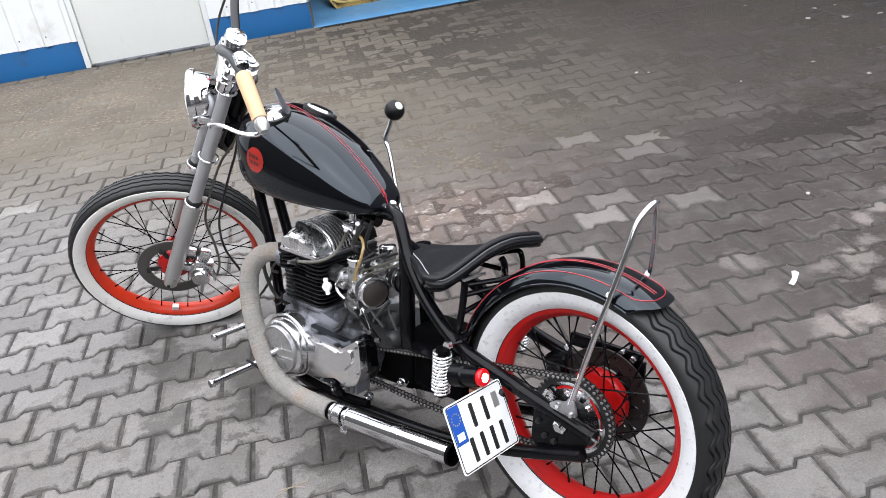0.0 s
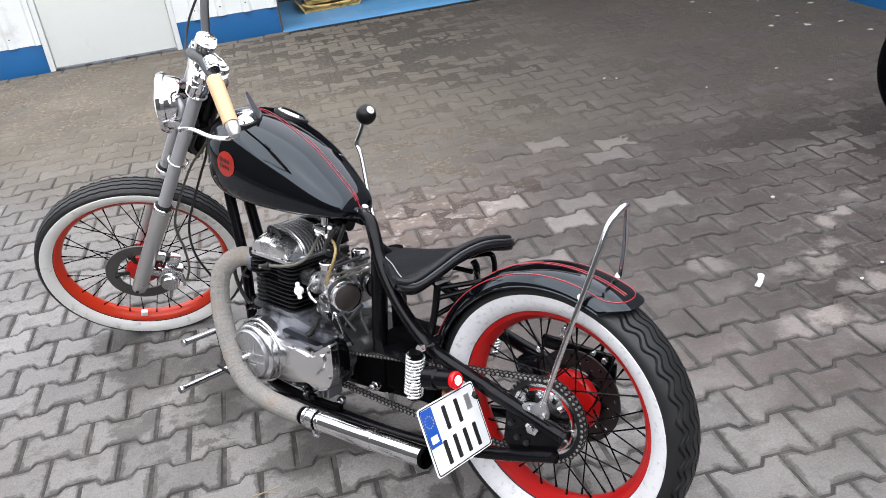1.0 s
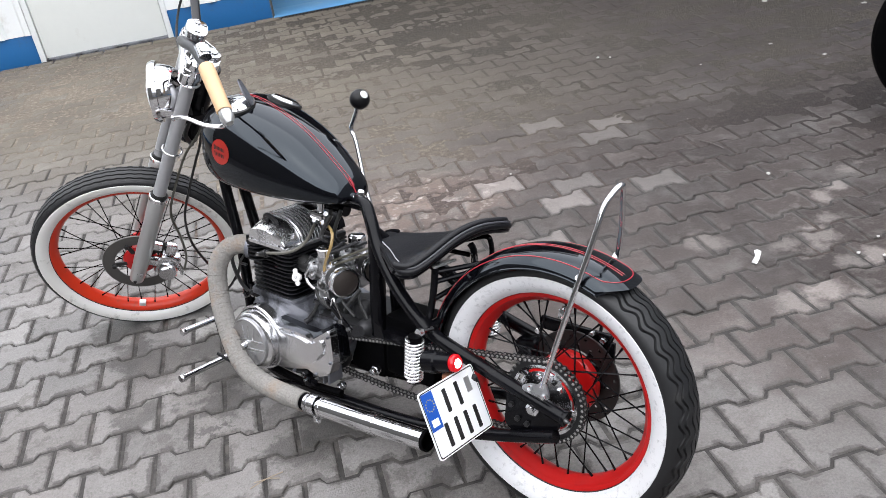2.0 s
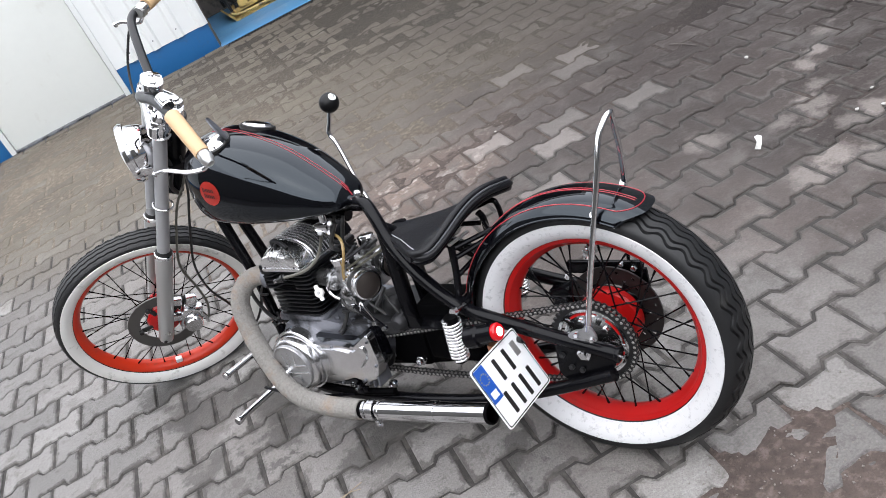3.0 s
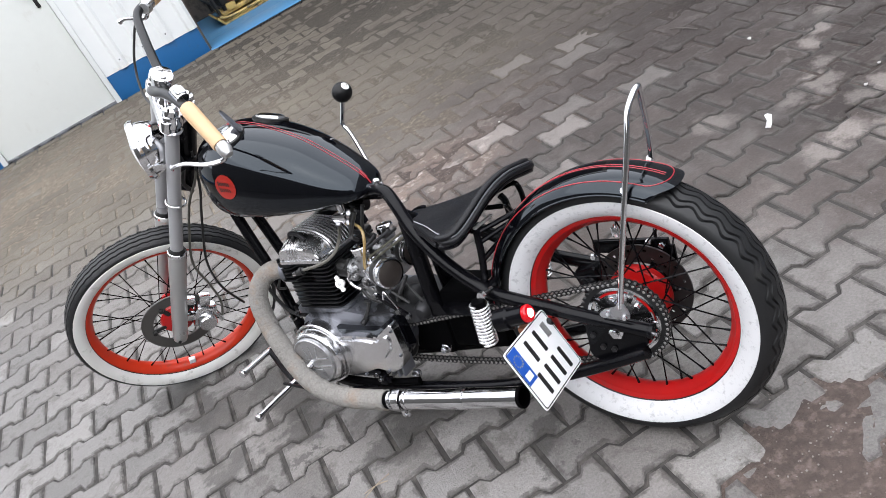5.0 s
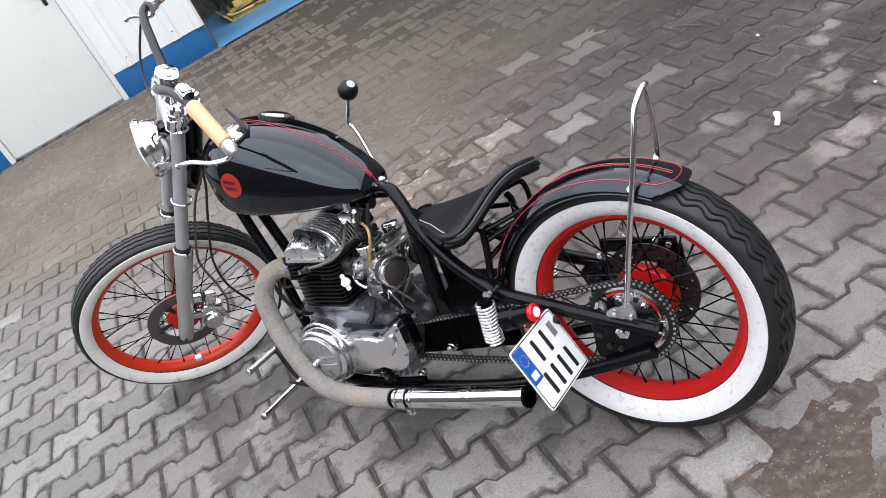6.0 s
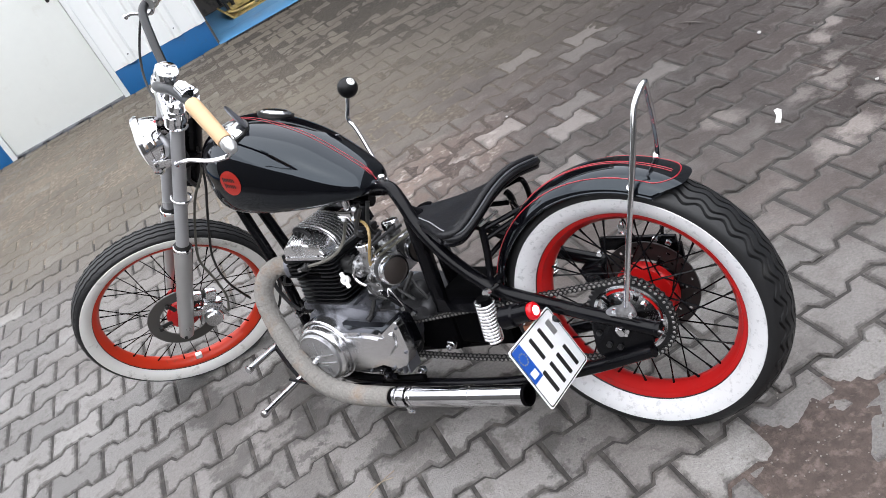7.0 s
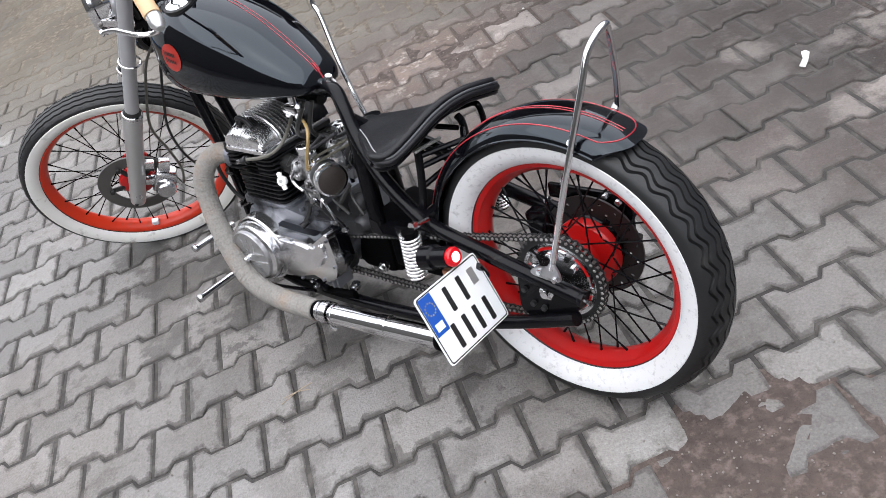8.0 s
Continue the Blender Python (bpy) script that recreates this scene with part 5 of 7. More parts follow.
def seat():
    """A short triangular saddle: a narrow nose, straight flanks and a raised padded lip across its back; it sits a little askew."""
    st = [(0.545, 0.010, 0.258, 0.0), (0.532, 0.024, 0.262, -0.002), (0.492, 0.047, 0.262, -0.002), (0.450, 0.073, 0.260, 0.002), (0.410, 0.099, 0.261, 0.006), (0.372, 0.123, 0.265, 0.008),
          (0.342, 0.140, 0.274, 0.004), (0.316, 0.149, 0.290, -0.008), (0.294, 0.147, 0.308, -0.022), (0.278, 0.136, 0.320, -0.028), (0.268, 0.110, 0.326, -0.022), (0.264, 0.060, 0.329, -0.008)]
    fine = smooth_path([Vector(q[:3]) for q in st], 4)
    rise = smooth_path([Vector((q[3], 0, 0)) for q in st], 4)
    cols = 17

    def place(i, k):
        q, t = fine[i], k / (cols - 1) * 2 - 1
        l = q.y * t
        skew = 0.24 * l * min(max((0.56 - q.x) / 0.26, 0), 1)
        tilt = -0.17 * l * min(max((0.42 - q.x) / 0.14, 0), 1)
        return Vector((q.x + skew, l, q.z + rise[i].x * t * t + tilt))

    bm = bmesh.new()
    top = [[bm.verts.new(place(i, k)) for k in range(cols)] for i in range(len(fine))]
    low = [[bm.verts.new(place(i, k) + Vector((0.006, 0, -0.024))) for k in range(cols)] for i in range(len(fine))]
    for i in range(len(fine) - 1):
        for k in range(cols - 1):
            bm.faces.new((top[i][k], top[i][k + 1], top[i + 1][k + 1], top[i + 1][k]))
            bm.faces.new((low[i][k], low[i][k + 1], low[i + 1][k + 1], low[i + 1][k]))
        for k in (0, cols - 1):
            bm.faces.new((top[i][k], top[i + 1][k], low[i + 1][k], low[i][k]))
    for i in (0, len(fine) - 1):
        for k in range(cols - 1):
            bm.faces.new((top[i][k], top[i][k + 1], low[i][k + 1], low[i][k]))
    pan = bpart("seat", bm, M_LEATHER, label="black leather solo seat with padded back lip", sharp=50)
    first, last = 24, len(fine) - 1
    back = [place(i, cols - 1) for i in range(first, last + 1)] + [place(last, k) for k in range(cols - 2, 0, -1)] + [place(i, 0) for i in range(last, first - 1, -1)]
    taper = lambda r: (lambda t: r * min(1.0, 0.45 + 7 * t, 0.45 + 7 * (1 - t)))
    bpart("padded_lip", add_tube(bmesh.new(), [q + Vector((0.004, 0, 0.001)) for q in back], taper(0.0085), 14), M_LEATHER, pan, "padded black leather lip")
    bpart("padded_lip", add_tube(bmesh.new(), [q + Vector((-0.007, 0, -0.010)) for q in back], taper(0.0080), 14), M_LEATHER, pan, "padded black leather lip")
    bpart("piping", add_tube(bmesh.new(), [q + Vector((-0.0095, 0, -0.0005)) for q in back], taper(0.0032), 8), M_PIPING, pan, "grey-black piping")
    bpart("under_lip", add_tube(bmesh.new(), [q + Vector((-0.002, 0, -0.021)) for q in back], taper(0.0075), 10), M_FRAME, pan)
    for k in (cols - 1, 0):
        flank = [place(i, k) for i in range(3, first + 3)]
        bpart("flank_roll", add_tube(bmesh.new(), [q + Vector((0, 0, -0.006)) for q in flank], 0.0062, 10), M_LEATHER, pan)
        bpart("flank_roll", add_tube(bmesh.new(), [q + Vector((0.002, 0, -0.019)) for q in flank], 0.0066, 10), M_LEATHER, pan)
        if k:
            bpart("seat_seam", add_tube(bmesh.new(), [q.lerp(Vector((q.x, 0, q.z)), 0.10) + Vector((0, 0, 0.002)) for q in flank[1:]], 0.0016, 6), M_STITCH, pan, "pale stitched seam")
    bpart("seat_rod", tube([(0.38, -0.085, 0.245), (0.315, -0.108, 0.266), (0.290, -0.115, 0.272), (0.279, -0.118, 0.262), (0.277, -0.121, 0.217), (0.285, -0.112, 0.10)], 0.0068, 10), M_FRAME, pan, "bent black steel rod")
    bpart("seat_bar", box((0.285, 0.030, 0.246), (0.292, 0.110, 0.252), Matrix.Rotation(radians(4), 4, "X"), 0.001), M_FORK, pan, "bare steel strip under the lip")
    bpart("seat_strut", tube([(0.305, 0.070, 0.262), (0.298, 0.076, 0.240), (0.302, 0.082, 0.17), (0.312, 0.090, 0.105)], 0.0085, 10), M_FRAME, pan, "black seat strut")
    bpart("seat_strut", tube([(0.305, -0.070, 0.262), (0.298, -0.076, 0.240), (0.302, -0.082, 0.17), (0.312, -0.090, 0.105)], 0.0085, 10), M_FRAME, pan, "black seat strut")
    for a, b in (((0.299, 0.074, 0.236), (0.232, -0.012, 0.246)), ((0.300, 0.078, 0.212), (0.246, 0.010, 0.228)), ((0.299, -0.074, 0.236), (0.236, 0.000, 0.244)), ((0.306, 0.080, 0.165), (0.285, 0.0, 0.185)), ((0.420, 0.045, 0.240), (0.300, 0.060, 0.238)), ((0.420, -0.045, 0.240), (0.300, -0.060, 0.238))):
        bpart("seat_brace", rod(a, b, 0.0062, 10), M_FRAME, pan)


def exhaust():
    path = smooth_path([(0.945, 0.080, 0.160), (0.985, 0.100, 0.166), (1.018, 0.125, 0.146), (1.033, 0.148, 0.098), (1.013, 0.166, 0.020), (0.968, 0.186, -0.045), (0.918, 0.200, -0.108), (0.862, 0.205, -0.152), (0.79, 0.204, -0.171), (0.71, 0.202, -0.174), (0.646, 0.201, -0.171)], 40)
    bm = add_tube(bmesh.new(), path, lambda t: 0.0266 + 0.0011 * ((t * 46 + 0.5 * math.sin(t * 47) + 0.3 * math.sin(t * 113)) % 1.0), 22)
    pipe = bpart("exhaust_pipe", bm, M_WRAP, label="header pipe bound in beige heat wrap", sharp=0)
    bpart("muffler", add_tube(bmesh.new(), smooth_path([(0.574, 0.2005, -0.164), (0.45, 0.203, -0.149), (0.225, 0.206, -0.121)], 4), 0.0255, 22, False), M_CHROME, pipe, "straight chrome muffler")
    bpart("muffler_sleeve", tube([(0.668, 0.2005, -0.172), (0.57, 0.2005, -0.1635)], 0.0225, 20, 2), M_CHROME, pipe)
    bpart("burnt_end", rod((0.668, 0.2005, -0.1722), (0.632, 0.2005, -0.1690), 0.0245, 20, 0.0232), M_DEEPBLACK, pipe, "blackened wrap end")
    bpart("muffler_collar", lathe([(0.0225, -0.004), (0.0275, -0.003), (0.0275, 0.003), (0.0225, 0.004)], basis((0.574, 0.2005, -0.164), (-0.38, 0.006, 0.047)), 24, True), M_CHROME, pipe)
    d = Vector((-0.38, 0.006, 0.047)).normalized()
    bpart("muffler_band", lathe([(0.0250, -0.014), (0.0275, -0.012), (0.0275, 0.012), (0.0250, 0.014)], basis((0.395, 0.2035, -0.142), d), 24, True), M_CHROME, pipe, "raised chrome band")
    bpart("muffler_mouth", lathe([(0.0262, -0.004), (0.0262, 0.004), (0.0225, 0.005), (0.0215, -0.05), (0, -0.05)], basis((0.224, 0.206, -0.121), d), 24), M_DEEPBLACK, pipe, "black open muffler mouth")
    clamp = bpart("pipe_clamp", lathe([(0.0262, -0.012), (0.0285, -0.012), (0.0285, 0.012), (0.0262, 0.012)], basis((0.602, 0.2005, -0.1665), d), 24, True), M_ALU, pipe, "steel band clamp")
    bpart("pipe_clamp", lathe([(0.0228, -0.005), (0.0262, -0.004), (0.0262, 0.004), (0.0228, 0.005)], basis((0.626, 0.2005, -0.1685), d), 24, True), M_ALU, pipe, "narrow steel clamp")
    bpart("clamp_screw", add_box(rod((0.602, 0.206, -0.206), (0.578, 0.216, -0.200), 0.005, 8), (0.588, 0.20, -0.208), (0.600, 0.216, -0.190), None, 0.002), M_ALU, clamp)
    bpart("port_flange", lathe([(0.020, -0.008), (0.036, -0.008), (0.036, 0.004), (0.020, 0.006)], basis((0.955, 0.085, 0.162), (0.85, 0.4, 0.1)), 20, True), M_CAST, pipe)


def crankcase():
    body = round_outline([(0.968, -0.060), (0.958, -0.012), (0.925, 0.028), (0.780, 0.034), (0.700, 0.020), (0.612, 0.026), (0.596, -0.050), (0.640, -0.125), (0.750, -0.172), (0.925, -0.172)], 0.016)
    crank = bpart("crankcase", side_plate(body, -0.115, 0.098, 0.016), M_CAST, label="dusty grey cast crankcase")
    deck = round_outline([(0.772, -0.100), (0.772, 0.098), (0.962, 0.098), (0.962, -0.100)], 0.02)
    bpart("cylinder_deck", prism(deck, 0.016, Matrix.Translation((0, 0, 0.026)), 0.005), M_CAST, crank)
    rim = round_outline([(0.962, -0.075), (0.948, -0.010), (0.905, 0.004), (0.830, -0.006), (0.740, -0.010), (0.668, -0.010), (0.606, 0.032), (0.590, 0.020), (0.584, -0.066), (0.640, -0.130), (0.760, -0.160), (0.930, -0.160)], 0.012)
    # the polished rim's dark reflection is put into its colour as black
    bpart("case_band", side_plate(rim, 0.085, 0.121, 0.004), M_BLACK, crank, "crankcase edge coloured black for its dark reflection")
    bpart("gearbox_case", box((0.500, -0.120, -0.130), (0.620, 0.045, 0.000), None, 0.02, 2), M_DEEPBLACK, crank, "black gearbox casing")
    bpart("gearbox_top", prism(round_outline([(0.505, -0.10), (0.505, 0.040), (0.560, 0.085), (0.625, 0.090), (0.700, 0.095), (0.700, -0.10)], 0.02), 0.034, Matrix.Translation((0, 0, -0.006)), 0.012), M_CASTDARK, crank, "dusty dark gearbox top")
    bpart("breather_dome", lathe([(0.030, -0.02), (0.030, 0.012), (0.024, 0.026), (0.012, 0.034), (0, 0.036)], Matrix.Translation((0.590, 0.020, 0.035)), 24), M_CASTDARK, crank)
    bpart("starter_dome", lathe([(0, 0.030), (0.014, 0.027), (0.022, 0.018), (0.025, 0.004), (0.025, -0.05), (0, -0.05)], Matrix.Translation((0.548, 0.052, 0.016)) @ WHEEL, 24), M_CASTDARK, crank, "dark round housing")
    for f, l in ((0.690, 0.080), (0.655, 0.070), (0.628, 0.084), (0.925, 0.088), (0.745, 0.082)):
        bpart("case_bolt", lathe([(0, 0.010), (0.0055, 0.010), (0.0065, 0.008), (0.0065, 0)], Matrix.Translation((f, l, 0.028 if f > 0.72 else 0.026)), 6), M_CAST, crank)
    bpart("oil_line", tube([(0.690, 0.092, 0.058), (0.694, 0.100, 0.040), (0.705, 0.108, 0.022), (0.712, 0.112, 0.008)], 0.0055, 8), M_CABLE, crank, "short black pipe")
    bpart("pipe_joint", lathe([(0, -0.010), (0.008, -0.010), (0.008, 0.010), (0, 0.010)], basis((0.709, 0.112, 0.012), (0.3, 1, -0.4)), 10), M_FIN, crank)
    bpart("pipe_joint", lathe([(0, -0.006), (0.006, -0.006), (0.006, 0.014), (0, 0.014)], basis((0.688, 0.090, 0.062), (0.6, 0.5, 0.3)), 8), M_FIN, crank)
    bpart("ear_clip", add_box(box((0.898, 0.108, -0.012), (0.918, 0.130, 0.004), None, 0.003), (0.882, 0.118, -0.006), (0.900, 0.132, 0.004), None, 0.003), M_CAST, crank, "small cast lug")
    bpart("shift_shaft", add_box(add_box(rod((0.700, 0.05, -0.150), (0.700, 0.140, -0.150), 0.008, 10), (0.688, 0.122, -0.172), (0.712, 0.140, -0.142), None, 0.004), (0.672, 0.126, -0.166), (0.690, 0.138, -0.150), None, 0.003), M_FRAME, crank)
    bpart("shaft_bolt", hex_bolt(0.700, 0.140, -0.150, 0.006, 0.010), M_CHROME, crank)
    bpart("shaft_bolt", hex_bolt(0.722, 0.132, -0.146, 0.005, 0.008), M_CHROME, crank)
    bpart("shift_rod", tube([(0.735, 0.128, -0.185), (0.95, 0.13, -0.215), (1.15, 0.10, -0.23)], 0.005, 6), M_FRAME, crank)
    bpart("sump_rail", tube([(0.60, 0.110, -0.172), (0.74, 0.120, -0.178), (0.90, 0.110, -0.178)], 0.010, 8), M_DEEPBLACK, crank)
    # round alternator cover: drum, bright rim and an embossed lid
    c = Vector((0.875, 0.0, -0.073))
    at = Matrix.Translation(c) @ WHEEL
    cover = bpart("alternator_cover", lathe([(0.0875, 0.095), (0.0875, 0.130), (0.0860, 0.133), (0.0835, 0.134), (0.0835, 0.166), (0.081, 0.172), (0.076, 0.176), (0.070, 0.178), (0, 0.178)], at, 56), M_ALU, label="polished round alternator cover", sharp=25)
    lid = bpart("cover_lid", lathe([(0.0695, 0.176), (0.0690, 0.184), (0.0665, 0.1865), (0.0640, 0.1845), (0.0625, 0.1828), (0, 0.1828)], at, 56), M_LID, cover, "sand-cast lid", sharp=25)
    for du, half in ((0.004, 0.058), (-0.020, 0.060)):
        bpart("lid_bar", box((-half, 0.1825, -0.0018), (half, 0.1848, 0.0018), Matrix.Translation(c + Vector((0, 0, du))) @ Matrix.Rotation(radians(7), 4, "Y"), 0.0008), M_ALU, lid, "raised bar")
    for x in (-0.024, 0.002, 0.028):
        bpart("lid_ray", box((-0.0012, 0.1825, 0.010), (0.0012, 0.1842, 0.048), Matrix.Translation(c) @ Matrix.Rotation(radians(x * 520), 4, "Y") @ Matrix.Translation((x * 0.5, 0, 0)), 0.0006), M_ALU, lid)
    bpart("lid_bar", box((-0.016, 0.1825, -0.050), (0.016, 0.1848, -0.028), Matrix.Translation(c) @ Matrix.Rotation(radians(7), 4, "Y"), 0.003), M_LID, lid)
    bpart("timing_plug", lathe([(0, 0.014), (0.006, 0.014), (0.008, 0.010), (0.008, 0), (0.011, 0), (0.011, -0.002)], Matrix.Translation((0.894, 0.184, -0.086)) @ WHEEL, 12), M_CHROME, lid, "bright plug")
    for k in range(6):
        a = math.pi / 3 * k + 0.35
        bpart("cover_screw", lathe([(0, 0.004), (0.0034, 0.004), (0.0045, 0.002), (0.0045, -0.003)], Matrix.Translation((c.x + 0.0855 * math.cos(a), 0.133, c.z + 0.0855 * math.sin(a))) @ WHEEL, 8), M_CAST, cover)
    # smooth side cover over the front sprocket
    out = round_outline([(0.835, -0.004), (0.790, -0.016), (0.745, -0.012), (0.692, -0.014), (0.662, -0.019), (0.622, 0.009), (0.596, 0.027), (0.590, 0.010), (0.586, -0.062), (0.606, -0.106), (0.648, -0.124), (0.690, -0.112), (0.740, -0.128), (0.800, -0.140), (0.850, -0.140)], 0.007)
    side = bpart("side_cover", side_plate(out, 0.110, 0.146, 0.006), M_ALU, label="polished aluminium side cover")
    panel = round_outline([(0.790, -0.026), (0.700, -0.026), (0.664, -0.032), (0.620, -0.004), (0.612, -0.034), (0.660, -0.085), (0.712, -0.100), (0.790, -0.118)], 0.008)
    bpart("cover_step", side_plate(panel, 0.143, 0.152, 0.007), M_ALU, side)
    recess = [(0.640, -0.030), (0.616, -0.046), (0.645, -0.074)]
    bpart("cover_recess", side_plate(round_outline(recess, 0.004), 0.143, 0.1495, 0.004), M_LID, side)
    bpart("cover_collar", lathe([(0.0935, 0.118), (0.0935, 0.146), (0.0915, 0.149), (0.0870, 0.149), (0.0870, 0.118)], Matrix.Translation(c) @ WHEEL, 56, True), M_ALU, side, sharp=25)
    for k in range(4):
        f = 0.612 + 0.019 * k
        bpart("case_rib", box((f, 0.090, -0.142 + 0.004 * abs(k - 1)), (f + 0.007, 0.140, -0.098), None, 0.0025), M_CAST, crank, "short cast rib")
    for f, u in ((0.600, 0.006), (0.597, -0.066), (0.655, -0.117), (0.742, -0.134), (0.735, -0.018)):
        bpart("cover_screw", lathe([(0, 0.004), (0.0032, 0.004), (0.0045, 0.002), (0.0045, -0.004)], Matrix.Translation((f, 0.146, u)) @ WHEEL, 8), M_CAST, side)
    mount = bpart("engine_mount", box((0.965, -0.05, -0.02), (1.03, 0.05, 0.02), None, 0.006), M_FRAME)
    bpart("mount_bolt", add_lathe(lathe([(0, 0.034), (0.008, 0.034), (0.010, 0.028), (0.011, 0)], Matrix.Translation((1.032, 0.040, -0.014)) @ WHEEL, 8), [(0.011, 0.006), (0.016, 0.006), (0.016, 0), (0.011, 0)], Matrix.Translation((1.032, 0.040, -0.014)) @ WHEEL, 12, True), M_CHROME, mount, "bare metal mounting bolt")


# the valve cover's arch from front to back, round its middle: forward, up
ARCH = [(0.074, 0.0), (0.075, 0.030), (0.069, 0.048), (0.056, 0.061), (0.036, 0.068), (0.004, 0.067), (-0.028, 0.059), (-0.053, 0.044), (-0.067, 0.026), (-0.072, 0.008), (-0.073, 0.0)]
COVER_F, COVER_U = 0.856, 0.191


def arch(wide=1.0, high=1.0):
    return [(COVER_F + a * wide, COVER_U + b * high) for a, b in ARCH]


def top_end():
    # cylinder with its cooling fins, each a plate of its own
    block = bpart("cylinder_block", box((0.806, -0.078, 0.030), (0.935, 0.076, 0.190), None, 0.016, 3), M_FIN, label="black cylinder block with cooling fins")
    low = round_outline([(0.785, -0.094), (0.785, 0.094), (0.952, 0.094), (0.952, -0.094)], 0.022)
    for k in range(8):
        bpart("cooling_fin", prism(low, 0.0036, Matrix.Translation((0, 0, 0.043 + k * 0.0122)), 0.0012), M_FIN, block, sharp=30)
    high = round_outline([(0.766, -0.108), (0.766, 0.106), (0.782, 0.113), (0.826, 0.113), (0.836, 0.090), (0.892, 0.090), (0.902, 0.113), (0.944, 0.113), (0.968, 0.088), (0.968, -0.088), (0.940, -0.110)], 0.008)
    for k in range(4):
        bpart("head_fin", prism(high, 0.0040, Matrix.Translation((0, 0, 0.1365 + k * 0.0118)), 0.0012), M_FIN, block, sharp=30)
    bpart("gasket_plate", prism(grown(high, 0.002), 0.011, Matrix.Translation((0, 0, 0.180)), 0.003), M_FIN, block, sharp=30)
    bpart("cylinder_joint", prism(grown(low, -0.001), 0.006, Matrix.Translation((0, 0, 0.129))), M_DEEPBLACK, block, sharp=30)
    for f, l in ((0.786, 0.104), (0.944, 0.100), (0.918, 0.104), (0.806, 0.104)):
        bpart("head_bolt", lathe([(0, 0.012), (0.005, 0.012), (0.0062, 0.009), (0.0062, 0)], Matrix.Translation((f, l, 0.190)), 6), M_FIN, block)
    # chromed cover: arched from front to back, its end falling away to the left
    stations = ((0.1085, 0.970, 0.02), (0.1080, 0.985, 0.60), (0.1060, 0.998, 0.655), (0.100, 1.0, 0.715), (0.085, 1.0, 0.835), (0.068, 1.0, 0.95), (0.058, 1.0, 0.99), (0.048, 1.0, 1.0), (-0.095, 1.0, 1.0), (-0.106, 0.98, 0.80))
    bm = bmesh.new()
    rings = [[bm.verts.new((f, l, u)) for f, u in arch(w, h)] for l, w, h in stations]
    for a, b in zip(rings, rings[1:]):
        for i in range(len(a) - 1):
            bm.faces.new((a[i], a[i + 1], b[i + 1], b[i]))
    bm.faces.new(rings[0])
    bm.faces.new(rings[-1])
    valve = bpart("valve_cover", bm, M_COVER, label="chromed finned valve cover", sharp=24)
    flange = round_outline([(0.776, -0.109), (0.776, 0.112), (0.936, 0.112), (0.936, -0.109)], 0.012)
    bpart("cover_flange", prism(flange, 0.009, Matrix.Translation((0, 0, 0.1895)), 0.003), M_COVER, valve, "bright cover flange")
    # dark reflections in the chrome gaps are put in as a black layer
    bpart("cover_ground", side_plate(grown(arch(), 0.0012)[1:-1], -0.034, 0.0500), M_FIN, valve, "black layer put in for the dark reflections between the fins")
    for k in range(8):
        l = 0.0475 - 0.0112 * k
        bpart("cover_fin", side_plate(grown(arch(), 0.0082)[1:-1], l - 0.0016, l + 0.0016, 0.0005), M_SPRING, valve)
    bpart("cam_cover", side_plate(grown(arch(1.02, 1.04), 0.006)[1:-1], -0.112, -0.0365, 0.010), M_FRAME, valve, "black painted cover end")
    for k in range(4):
        f = 0.889 - 0.0105 * k
        bpart("cover_flute", tube([(f, 0.1085, 0.200), (f, 0.1080, 0.228), (f, 0.102, 0.2395), (f, 0.086, 0.2480), (f, 0.072, 0.2535)], 0.0034, 8), M_COVER, valve, sharp=50)
    bpart("cover_flute", box((0.796, 0.100, 0.203), (0.834, 0.1105, 0.230), None, 0.005, 2), M_COVER, valve)
    bpart("rocker_clip", add_tube(tube([(0.888, 0.080, 0.252), (0.882, 0.083, 0.266), (0.866, 0.084, 0.268), (0.848, 0.083, 0.258), (0.838, 0.082, 0.246)], 0.0062, 10), smooth_path([(0.868, 0.092, 0.246), (0.866, 0.086, 0.262), (0.860, 0.074, 0.266)], 5), 0.0045, 8), M_FIN, valve, "black looped clip")
    # ignition lead from the plug in its recess round the cover's back
    bpart("spark_plug_cap", add_lathe(lathe([(0, -0.008), (0.0095, -0.008), (0.0105, 0.004), (0.0085, 0.024), (0.006, 0.030), (0, 0.031)], basis((0.850, 0.114, 0.172), (0.9, 0.10, -0.25)), 14), [(0, 0.0), (0.0125, 0.0), (0.0125, 0.008), (0, 0.008)], basis((0.850, 0.114, 0.172), (0.9, 0.10, -0.25)), 12), M_CABLE, label="black spark plug cap")
    bpart("plug_tip", lathe([(0, 0.0), (0.006, 0.0), (0.006, 0.010), (0, 0.012)], basis((0.877, 0.119, 0.166), (0.9, 0.10, -0.25)), 8), M_CHROME, label="bright plug tip")
    bpart("plug_lead", tube([(0.843, 0.120, 0.176), (0.796, 0.117, 0.185), (0.758, 0.106, 0.196), (0.741, 0.085, 0.210), (0.744, 0.055, 0.227), (0.765, 0.020, 0.238), (0.770, -0.005, 0.262), (0.760, -0.02, 0.30)], 0.0044, 8), M_GREY_CABLE, label="grey ignition lead")
    bpart("engine_cable", tube([(1.02, 0.06, 0.115), (0.99, 0.10, 0.11), (0.95, 0.11, 0.115)], 0.004, 6), M_CABLE)
    bpart("engine_cable", tube([(1.035, 0.075, 0.17), (1.055, 0.080, 0.10), (1.040, 0.07, 0.03), (1.02, 0.06, 0.0)], 0.0055, 6), M_CABLE)
